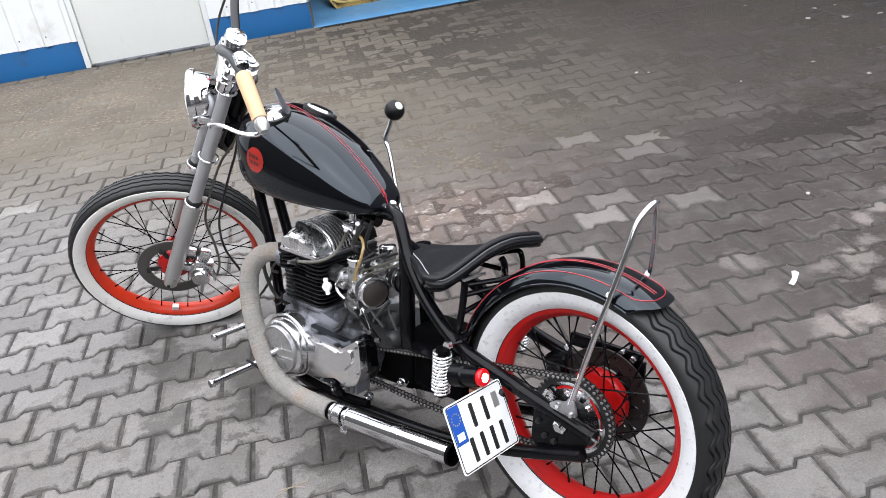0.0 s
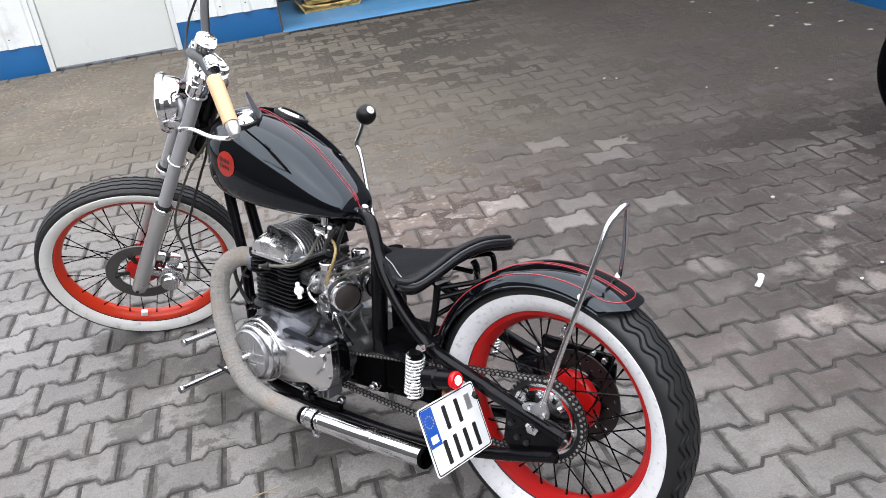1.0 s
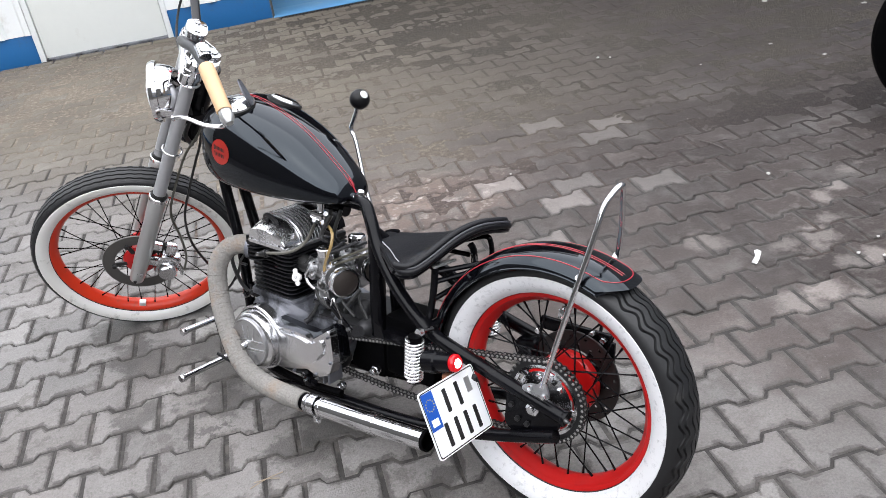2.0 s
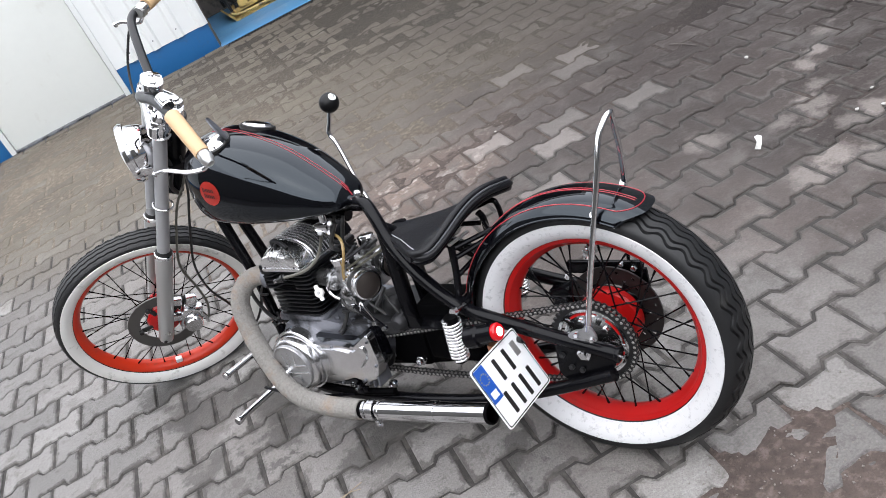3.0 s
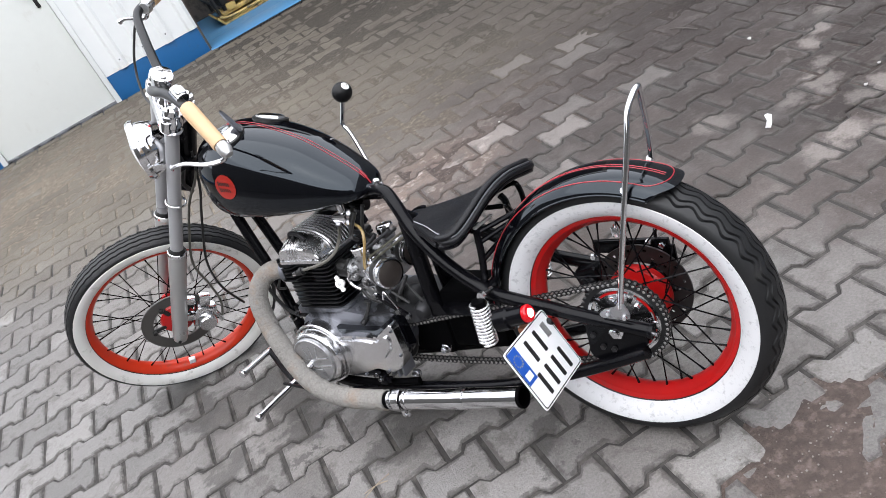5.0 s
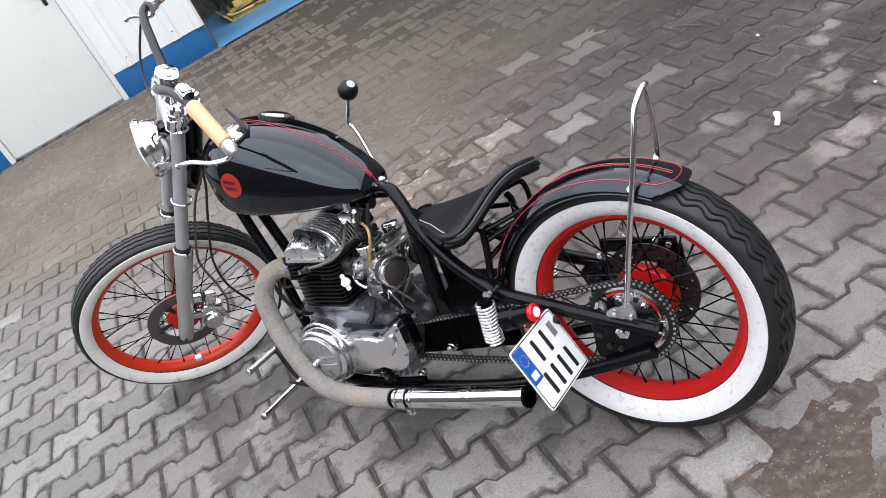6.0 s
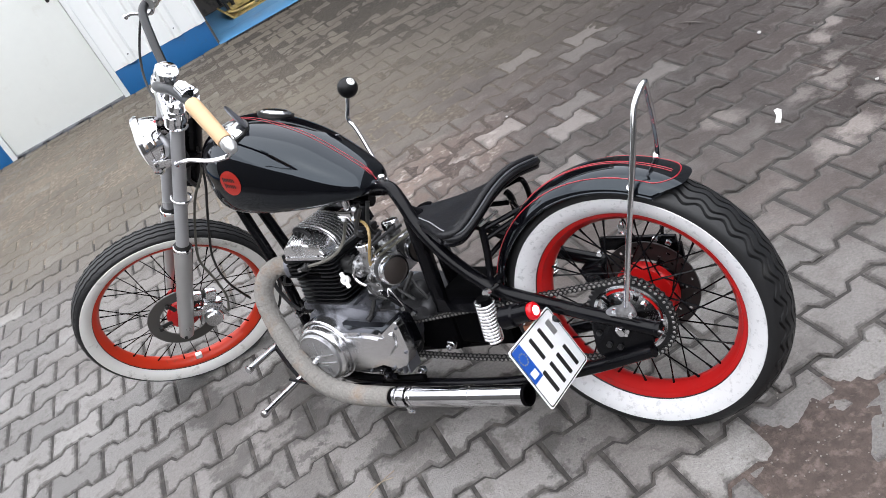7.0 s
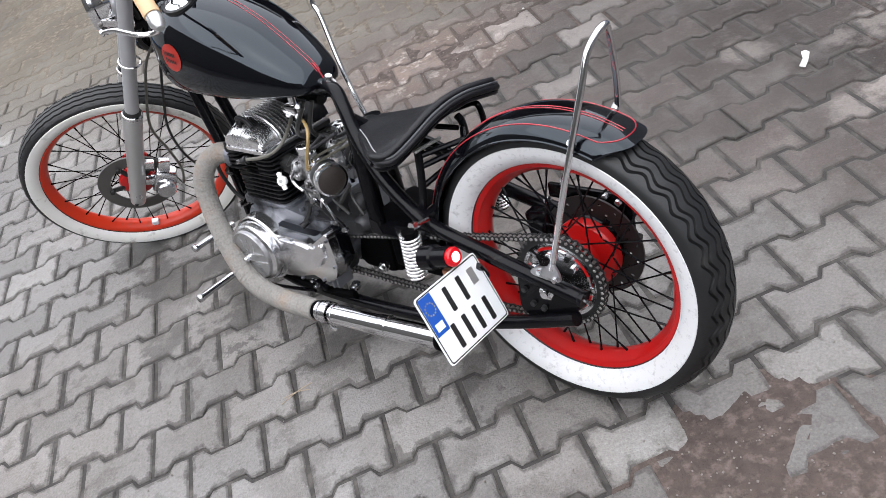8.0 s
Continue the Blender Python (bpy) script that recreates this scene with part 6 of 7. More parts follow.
    # white vacuum cap behind the cylinder
    vm = basis((0.742, 0.112, 0.128), (-0.35, 0.85, 0.35), (0.35, 0.0, 1.0))
    cap = bpart("vacuum_cap", lathe([(0, 0.006), (0.010, 0.006), (0.0125, 0.003), (0.0125, -0.006), (0, -0.006)], vm, 20), M_WHITE_DOT, label="white plastic vacuum cap")
    bpart("cap_wing", prism(round_outline([(-0.023, -0.0055), (0.023, -0.0055), (0.023, 0.0055), (-0.023, 0.0055)], 0.004), 0.006, vm @ Matrix.Rotation(radians(90), 4, "Z") @ Matrix.Translation((0, 0, -0.003)), 0.001), M_WHITE_DOT, cap)
    bpart("cap_stud", lathe([(0, 0.008), (0.004, 0.008), (0.005, 0.006), (0.005, 0.004)], vm, 10), M_FORK, cap)


def carburettors():
    for l in (0.060, -0.060):
        x0 = Matrix.Translation((0.682, l, 0.140))
        carb = bpart("carburettor", add_lathe(lathe([(0, -0.046), (0.020, -0.046), (0.024, -0.03), (0.022, 0.0), (0.024, 0.03), (0.030, 0.036), (0.030, 0.044), (0, 0.044)], x0 @ Matrix.Rotation(radians(90), 4, "Y"), 24), [(0, -0.034), (0.023, -0.034), (0.0215, -0.01), (0.0215, 0.052), (0, 0.052)], x0, 24), M_CARB, label="cast aluminium carburettor")
        bpart("carb_top", lathe([(0, 0.072), (0.014, 0.0715), (0.019, 0.069), (0.0225, 0.0695), (0.0240, 0.067), (0.0240, 0.050), (0.0225, 0.048), (0, 0.048)], x0, 28), M_CHROME, carb, "bright domed carburettor cap", sharp=25)
        bpart("float_bowl", add_box(box((-0.030, -0.024, -0.072), (0.026, 0.026, -0.042), x0, 0.007, 3), (-0.033, -0.026, -0.044), (0.030, 0.029, -0.034), x0, 0.003), M_CARB, carb, "square float bowl")
        bpart("bowl_drain", rod(x0 @ Vector((0, 0.01, -0.070)), x0 @ Vector((0, 0.01, -0.090)), 0.006, 8), M_FRAME, carb)
        for da, dz in ((0.024, -0.006), (-0.006, -0.022)):
            bpart("carb_boss", lathe([(0, 0.036), (0.006, 0.036), (0.0075, 0.033), (0.0105, 0.032), (0.0125, 0.027), (0.0125, 0.010)], x0 @ Matrix.Translation((da, 0, dz)) @ WHEEL, 16), M_CARB, carb)
        bpart("choke_lever", tube([x0 @ Vector(p) for p in ((0.034, 0.030, 0.012), (0.040, 0.036, -0.006), (0.030, 0.038, -0.026), (0.008, 0.038, -0.038))], 0.0042, 7), M_CHROME, carb)
        for dx, dz in ((0.014, 0.030), (-0.018, 0.012), (-0.024, -0.040), (0.022, -0.040)):
            bpart("carb_screw", lathe([(0, 0.006), (0.0035, 0.006), (0.0045, 0.003), (0.0045, -0.006)], x0 @ Matrix.Translation((dx, 0.026, dz)) @ WHEEL, 8), M_CHROME, carb)
        bpart("intake_manifold", rod(x0 @ Vector((0.04, 0, 0.0)), x0 @ Vector((0.115, 0.0, 0.012)), 0.024, 16), M_CABLE, carb)
        fm = basis((0.648, l, 0.140), (-0.92, 0.36, -0.02))
        filt = bpart("air_filter", lathe([(0.030, -0.004), (0.0345, 0.0), (0.0365, 0.006), (0.0375, 0.022), (0.0385, 0.030), (0.0385, 0.048), (0.0375, 0.062), (0, 0.062)], fm, 36), M_CABLE, label="round clip-on air filter")
        for k in range(4):
            bpart("filter_band", lathe([(0.0360, 0.003 + 0.0052 * k), (0.0392, 0.0035 + 0.0052 * k), (0.0392, 0.0066 + 0.0052 * k), (0.0360, 0.0072 + 0.0052 * k)], fm, 36, True), M_ALU, filt, "bright filter band rib")
        bpart("filter_rim", lathe([(0.0365, 0.050), (0.0400, 0.051), (0.0405, 0.054), (0.0395, 0.064), (0.0350, 0.065), (0.0350, 0.062)], fm, 36, True), M_ALU, filt)
        bpart("rim_line", lathe([(0.0380, 0.044), (0.0400, 0.045), (0.0400, 0.048), (0.0380, 0.049)], fm, 36, True), M_ALU, filt, "bright clamping band")
        bpart("filter_mesh", lathe([(0.0355, 0.062), (0.030, 0.0645), (0.016, 0.067), (0, 0.068)], fm, 28), M_GAUZE, filt, "brownish filter gauze")
    strap_m = basis((0.640, 0.078, 0.180), (-0.108, -0.05, 0.050), (0, 1, 0))
    strap = bpart("linkage_strap", add_box(box((-0.009, -0.002, 0.0), (-0.003, 0.002, 0.135), strap_m, 0.001), (0.003, -0.002, 0.0), (0.009, 0.002, 0.135), strap_m, 0.001), M_OLIVE, label="dull brass-grey throttle strap")
    bpart("strap_pin", rod((0.640, 0.066, 0.182), (0.640, 0.084, 0.182), 0.005, 8), M_CHROME, strap)
    for a, b, c in (((0.735, 0.085, 0.16), (0.715, 0.098, 0.170), (0.700, 0.090, 0.19)), ((0.700, 0.088, 0.10), (0.672, 0.098, 0.075), (0.640, 0.096, 0.060)), ((0.62, 0.06, 0.075), (0.60, 0.085, 0.085), (0.560, 0.085, 0.055)), ((0.60, 0.03, 0.10), (0.565, 0.06, 0.085), (0.53, 0.07, 0.05))):
        bpart("vent_hose", tube([a, b, c], 0.0042, 7, 5), M_CABLE)
    bpart("fuel_hose", tube([(0.732, 0.020, 0.2555), (0.672, 0.050, 0.265), (0.638, 0.072, 0.257), (0.631, 0.086, 0.232), (0.643, 0.091, 0.198), (0.655, 0.091, 0.163), (0.653, 0.086, 0.127)], 0.0042, 8), M_HOSE, label="translucent amber fuel hose")
    bpart("fuel_tap", add_box(rod((0.735, 0.015, 0.325), (0.735, 0.015, 0.262), 0.011, 12), (0.715, 0.0, 0.268), (0.760, 0.035, 0.288), None, 0.004), M_CHROME, label="chrome fuel tap under the tank")
    for f, l, u in ((0.716, 0.026, 0.262), (0.760, 0.018, 0.258), (0.700, 0.030, 0.290)):
        bpart("tap_fitting", lathe([(0, -0.010), (0.007, -0.010), (0.008, 0.0), (0.006, 0.012), (0, 0.012)], basis((f, l, u), (-0.5, 0.6, 0.3)), 10), M_CARB)
    bpart("throttle_linkage", tube([(0.62, 0.05, 0.235), (0.66, 0.06, 0.20), (0.57, 0.05, 0.245)], 0.0045, 8), M_CASTDARK)
    bpart("ignition_coil", rod((0.70, -0.045, 0.280), (0.79, -0.045, 0.292), 0.018, 14), M_FRAME)
    for a, b in (((0.66, 0.05, 0.300), (0.700, 0.035, 0.215)), ((0.645, 0.03, 0.310), (0.655, 0.02, 0.210)), ((0.61, 0.02, 0.24), (0.64, -0.05, 0.20)), ((0.56, 0.06, 0.12), (0.60, 0.07, 0.05)), ((0.690, 0.02, 0.30), (0.720, 0.0, 0.22))):
        bpart("wiring_harness", tube([a, tuple((Vector(a) + Vector(b)) / 2 + Vector((0.01, 0.02, -0.015))), b], 0.0058, 6), M_CABLE)
    # clutch arm with its cable stop
    arm = bpart("clutch_arm", add_box(bmesh.new(), (-0.007, -0.004, 0.0), (0.007, 0.004, 0.112), basis((0.632, 0.116, 0.097), (-0.088, 0.004, -0.062), (0, 1, 0)), 0.003), M_FRAME, label="black clutch arm with bright rod and bolts")
    bpart("arm_rod", tube([(0.606, 0.122, 0.086), (0.596, 0.124, 0.108), (0.588, 0.126, 0.106), (0.570, 0.126, 0.075), (0.564, 0.126, 0.062)], 0.0030, 8), M_CHROME, arm, "bright rod")
    for f, u in ((0.572, 0.050), (0.546, 0.036), (0.630, 0.096)):
        bpart("arm_nut", hex_bolt(f, 0.120, u, 0.0070, 0.010, (-0.2, 1, 0.3)), M_CHROME, arm)


def engine():
    crankcase()
    top_end()
    carburettors()


def chain():
    """Rollers and side plates round both sprockets."""
    pts = []
    front, rf, rr, l = Vector((0.655, -0.083)), 0.048, 0.0985, 0.063
    for k in range(41):
        a = radians(96) + radians(172) * k / 40
        pts.append(Vector((rr * math.cos(a), rr * math.sin(a))))
    low0, low1 = pts[-1], front + rf * Vector((math.cos(radians(-86)), math.sin(radians(-86))))
    pts += [low0.lerp(low1, k / 40) + Vector((0, -0.012 * math.sin(math.pi * k / 40))) for k in range(1, 41)]
    for k in range(1, 20):
        a = radians(-86) + radians(178) * k / 20
        pts.append(front + rf * Vector((math.cos(a), math.sin(a))))
    up0, up1 = front + rf * Vector((math.cos(radians(92)), math.sin(radians(92)))), pts[0]
    pts += [up0.lerp(up1, k / 40) for k in range(0, 40)]
    total, walkd = [], 0.0
    loop = pts + [pts[0]]
    step, need = 0.0127, 0.0
    for a, b in zip(loop, loop[1:]):
        seg = (b - a).length
        while need <= walkd + seg and seg > 0:
            t = (need - walkd) / seg
            total.append((a.lerp(b, t), math.atan2((b - a).y, (b - a).x)))
            need += step
        walkd += seg
    bm = bmesh.new()
    for i, (p, a) in enumerate(total):
        m = Matrix.Translation((p.x, l, p.y)) @ Matrix.Rotation(-a, 4, "Y")
        off = 0.0078 if i % 2 else 0.0060
        for s in (1, -1):
            add_lathe(bm, [(0, s * off - 0.0008), (0.0063, s * off - 0.0009), (0.0063, s * off + 0.0009), (0, s * off + 0.0008)], m @ Matrix.Translation((-0.0040, 0, 0)) @ WHEEL, 8)
            add_box(bm, (-0.0050, s * off - 0.0008, -0.0036), (0.0088, s * off + 0.0008, 0.0036), m)
        plates = len(bm.faces)
        add_lathe(bm, [(0, -0.0100), (0.0036, -0.0100), (0.0036, 0.0092), (0.0028, 0.0102), (0, 0.0102)], m @ Matrix.Translation((-0.0040, 0, 0)) @ WHEEL, 6)
        bm.faces.ensure_lookup_table()
        for face in bm.faces[plates:]:
            face.material_index = 1
    drive = bpart("chain", bm, M_CHAIN, label="oily black drive chain with worn pins", sharp=20)
    drive.data.materials.append(M_IRONWORN)
    bpart("front_sprocket", lathe([(0, 0.057), (0.048, 0.057), (0.050, 0.060), (0.048, 0.066), (0.02, 0.069), (0, 0.069)], Matrix.Translation((0.655, 0, -0.083)) @ WHEEL, 24), M_CHAIN)


def controls():
    ball = Vector((0.783, -0.200, 0.547))
    lever = bpart("shift_lever", tube([(0.600, -0.140, 0.03), (0.650, -0.143, 0.13), (0.725, -0.155, 0.29), (0.790, -0.185, 0.425), (0.812, -0.190, 0.460), (0.800, -0.196, 0.500), ball], 0.0062, 10), M_CHROME, label="tall chrome hand shift lever")
    knob = bpart("shift_knob", lathe([(0, -0.0285)] + [(0.0285 * math.sin(radians(a)), -0.0285 * math.cos(radians(a))) for a in range(15, 180, 15)] + [(0, 0.0285)], Matrix.Translation(ball), 28), M_BALL, lever, "black billiard ball knob", sharp=80)
    to_eye = Vector((-0.79, 0.11, 0.60)).normalized()
    bpart("knob_spot", lathe([(0.0115, 0.0), (0.008, 0.0026), (0.0, 0.0034)], basis(ball + to_eye * 0.0262, to_eye), 20), M_WHITE_DOT, knob, "white spot")
    bpart("spot_mark", lathe([(0.0035, 0.0), (0.0048, 0.001), (0.0035, 0.0012)], basis(ball + to_eye * 0.0290, to_eye), 14, True), M_INK, knob)
    for a, b, nm in (((1.175, 0.03, -0.268), (1.175, 0.218, -0.272), "foot_peg"), ((1.335, -0.06, -0.212), (1.335, 0.092, -0.212), "brake_peg")):
        peg = bpart(nm, rod(a, b, 0.0105, 12), M_CHROME, label="bare chrome forward foot peg")
        bpart("peg_tip", lathe([(0, 0.006), (0.011, 0.006), (0.013, 0.003), (0.013, -0.008), (0, -0.008)], Matrix.Translation(b) @ WHEEL, 14), M_CHROME, peg)
    bpart("peg_mount", tube([(1.02, 0.05, -0.17), (1.10, 0.04, -0.24), (1.19, 0.03, -0.268), (1.335, -0.04, -0.212)], 0.011, 8), M_FRAME)
    stand = bpart("side_stand", tube([(0.62, -0.11, -0.20), (0.64, -0.20, -0.245), (0.66, -0.26, -0.262)], 0.010, 10), M_FRAME, label="black side stand")
    bpart("stand_foot", box((-0.03, -0.02, -0.006), (0.03, 0.02, 0.004), Matrix.Translation((0.665, -0.268, -0.266)) @ Matrix.Rotation(radians(-11.3), 4, "X"), 0.003), M_FRAME, stand)


def tail():
    m = basis((0.235, 0.190, 0.074), (-0.97, 0.0, 0.25))
    light = bpart("tail_light", lathe([(0, 0), (0.020, 0), (0.026, 0.004), (0.026, 0.036), (0.0215, 0.040), (0.0215, 0.080), (0, 0.080)], m, 28), M_FRAME, label="black tube tail lamp")
    bpart("lamp_lens", lathe([(0.0190, 0.079), (0.0200, 0.081), (0.0200, 0.088), (0.0170, 0.092), (0, 0.093)], m, 28), M_LENS, light, "lit red lens")
    bpart("bulb", lathe([(0.0105, 0.0925), (0.009, 0.0950), (0, 0.096)], m, 20), M_BULB, light, "bright lamp glow")
    bpart("lamp_arm", tube([(0.235, 0.10, 0.055), (0.225, 0.15, 0.062), (0.225, 0.178, 0.072)], 0.008, 8), M_FRAME, light)
    bpart("copper_clip", box((-0.008, -0.012, -0.008), (0.010, 0.012, 0.006), Matrix.Translation((0.176, 0.185, 0.054)), 0.003), mat("coppery_steel", (0.5, 0.22, 0.13), 0.4, 0.8), light, "copper-coloured clip")
    # number plate, 190 x 150 mm, facing back
    tl, bl, br = Vector((0.155, 0.330, 0.072)), Vector((0.0905, 0.322, -0.061)), Vector((0.0925, 0.135, -0.067))
    x = (br - bl).normalized()
    y = (tl - bl)
    y = (y - x * y.dot(x)).normalized()
    z = x.cross(y)
    pm = Matrix((x, y, z)).transposed().to_4x4()
    pm.translation = bl
    plate = bpart("number_plate", prism(round_outline([(0, 0), (0.19, 0), (0.19, 0.15), (0, 0.15)], 0.009), 0.0025, pm, 0.0006), M_PLATE, label="white two-row number plate on a side bracket")
    ring = bmesh.new()
    o, i = round_outline([(0.0025, 0.0025), (0.1875, 0.0025), (0.1875, 0.1475), (0.0025, 0.1475)], 0.008), round_outline([(0.005, 0.005), (0.185, 0.005), (0.185, 0.145), (0.005, 0.145)], 0.007)
    vo, vi = [ring.verts.new(pm @ Vector((a, b, 0.0030))) for a, b in o], [ring.verts.new(pm @ Vector((a, b, 0.0030))) for a, b in i]
    for k in range(len(o)):
        j = (k + 1) % len(o)
        ring.faces.new((vo[k], vo[j], vi[j], vi[k]))
    bpart("plate_border", ring, M_INK, plate, sharp=0)
    strip = bpart("blue_strip", box((0.006, 0.062, 0.0024), (0.042, 0.144, 0.0032), pm), M_BLUE_STRIP, plate, "blue country strip", sharp=0)
    bpart("strip_bar", box((0.013, 0.070, 0.003), (0.035, 0.086, 0.0037), pm), M_PLATE, strip, "white bar", sharp=0)
    for k in range(12):
        a = 2 * math.pi * k / 12
        bpart("strip_dot", box((-0.0014, -0.0014, 0.003), (0.0014, 0.0014, 0.0036), pm @ Matrix.Translation((0.024 + 0.0125 * math.cos(a), 0.116 + 0.0125 * math.sin(a), 0))), M_YELLOW, strip, sharp=0)
    for cx, cy in ((0.077, 0.107), (0.119, 0.107), (0.050, 0.040), (0.084, 0.040), (0.118, 0.040), (0.152, 0.040)):
        bpart("plate_bar", prism(round_outline([(cx - 0.006, cy - 0.026), (cx + 0.006, cy - 0.026), (cx + 0.006, cy + 0.026), (cx - 0.006, cy + 0.026)], 0.003), 0.0008, pm @ Matrix.Translation((0, 0, 0.0025))), M_INK, plate, "black bar", sharp=0)
    bpart("plate_sticker", box((0.148, 0.096, 0.0024), (0.166, 0.130, 0.0031), pm, None), M_FORK, plate, "grey foil sticker", sharp=0)
    bpart("plate_bracket", tube([(0.14, 0.14, 0.045), (0.15, 0.11, 0.0), (0.17, 0.108, -0.02)], 0.007, 8), M_FRAME, plate)
    bpart("plate_backing", box((0.03, 0.05, -0.006), (0.19, 0.148, -0.0005), pm, 0.001), M_FRAME, plate)


tank()
frame_tubes()
fender()
seat()
exhaust()
engine()
chain()
controls()
tail()


M_CHIP = mat("grey_stone_chip", (0.26, 0.25, 0.235), 0.85)
M_PEBBLE = mat("pale_pebble", (0.42, 0.41, 0.39), 0.8)


def dark_far_soil(name, *args, **more):
    """Soil that is sandy near the door and darker towards the side wing."""
    m = mat(name, *args, **more)
    n, ln = m.node_tree.nodes, m.node_tree.links
    b = n["Principled BSDF"]
    was = b.inputs["Base Color"].links[0].from_socket
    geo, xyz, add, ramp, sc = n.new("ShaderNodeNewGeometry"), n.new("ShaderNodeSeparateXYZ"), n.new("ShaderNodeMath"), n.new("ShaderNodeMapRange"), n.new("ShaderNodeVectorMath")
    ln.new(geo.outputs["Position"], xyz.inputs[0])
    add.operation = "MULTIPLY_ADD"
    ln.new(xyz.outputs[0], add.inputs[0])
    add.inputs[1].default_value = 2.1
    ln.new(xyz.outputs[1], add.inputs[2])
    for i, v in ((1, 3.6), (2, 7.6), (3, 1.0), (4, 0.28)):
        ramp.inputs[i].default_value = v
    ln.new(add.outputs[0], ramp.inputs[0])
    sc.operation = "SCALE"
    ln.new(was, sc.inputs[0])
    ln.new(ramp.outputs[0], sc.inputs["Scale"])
    # sandier and less red towards the wall
    far, hue, mul = n.new("ShaderNodeMapRange"), n.new("ShaderNodeMix"), n.new("ShaderNodeVectorMath")
    far.inputs[1].default_value, far.inputs[2].default_value = 0.8, 1.3
    ln.new(xyz.outputs[1], far.inputs[0])
    hue.data_type = "RGBA"
    hue.inputs[6].default_value, hue.inputs[7].default_value = (1, 1, 1, 1), (1.85, 2.05, 1.85, 1)
    ln.new(far.outputs[0], hue.inputs[0])
    mul.operation = "MULTIPLY"
    ln.new(sc.outputs[0], mul.inputs[0])
    ln.new(hue.outputs[2], mul.inputs[1])
    ln.new(mul.outputs[0], b.inputs["Base Color"])
    return m


# ---- dirt, litter and other things in the yard ----
def dirt_layer():
    """Soil washed over the blocks: it fills joints and buries some of them."""
    def amount(x, y):
        n1 = noise.fractal(Vector((x * 1.3, y * 1.3, 3.0)), 0.9, 2.0, 4)
        n2 = noise.fractal(Vector((x * 6, y * 6, 9.0)), 0.8, 2.0, 4)
        a = -1.0
        for cx, cy, rx, ry, k in ((1.74, -1.40, 0.20, 0.14, 1.0), (1.62, -1.52, 0.26, 0.14, 0.98), (1.90, -1.62, 0.30, 0.22, 0.92), (1.88, -1.30, 0.10, 0.08, 0.8), (1.62, 0.74, 0.28, 0.20, 0.62), (2.95, -0.30, 0.20, 0.2, 0.45)):
            d = math.hypot((x - cx) / rx, (y - cy) / ry)
            a = max(a, k * (1.25 - d * d * 0.55) if d < 1.6 else -1)
        wall = min(max((y - 1.25 - 0.08 * max(x, 0) - 0.4 * min(max(1.0 - x, 0), 1)) / 1.3, 0), 1)
        east = min(max((x - 2.75 + 0.25 * y) / 1.1, 0), 1)
        fill = 0.74 * min(max((y + 0.05) / 0.9, 0), 1) * min(max((x - 0.1) / 1.2, 0), 1)
        washed = max(0.86 * wall, 0.84 * east, fill) + 0.16 * n1 + 0.14 * n2
        return max(min(washed, 0.90), a + 0.36 * n1 + 0.40 * n2)

    step, x0, y0, nx, ny = 0.022, -3.2, -1.9, 378, 304
    index, verts, faces = {}, [], []

    def vert(i, j):
        if (i, j) not in index:
            x, y = x0 + i * step, y0 + j * step
            a = amount(x, y)
            index[i, j] = len(verts)
            verts.append((x, y, -0.0125 + 0.0135 * min(a, 1.05) + 0.0012 * noise.noise(Vector((x * 60, y * 60, 0)))))
        return index[i, j]

    for i in range(nx):
        for j in range(ny):
            if y0 + j * step > WALL_Y - 0.14:
                continue
            q = (vert(i, j), vert(i + 1, j), vert(i + 1, j + 1), vert(i, j + 1))
            if max(verts[k][2] for k in q) > -0.0088:
                faces.append(q)
    me = bpy.data.meshes.new("dirt_layer")
    me.from_pydata(verts, [], faces)
    me.materials.append(dark_far_soil("brown_soil", (0.066, 0.049, 0.042), 0.95, scale=9, vary=1.1, fine=1.0, bump=0.012, bump_scale=75, dirt=(0.128, 0.100, 0.087), dirt_amount=0.40, dirt_scale=34))
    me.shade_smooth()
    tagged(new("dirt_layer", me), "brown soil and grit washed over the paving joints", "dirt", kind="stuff")


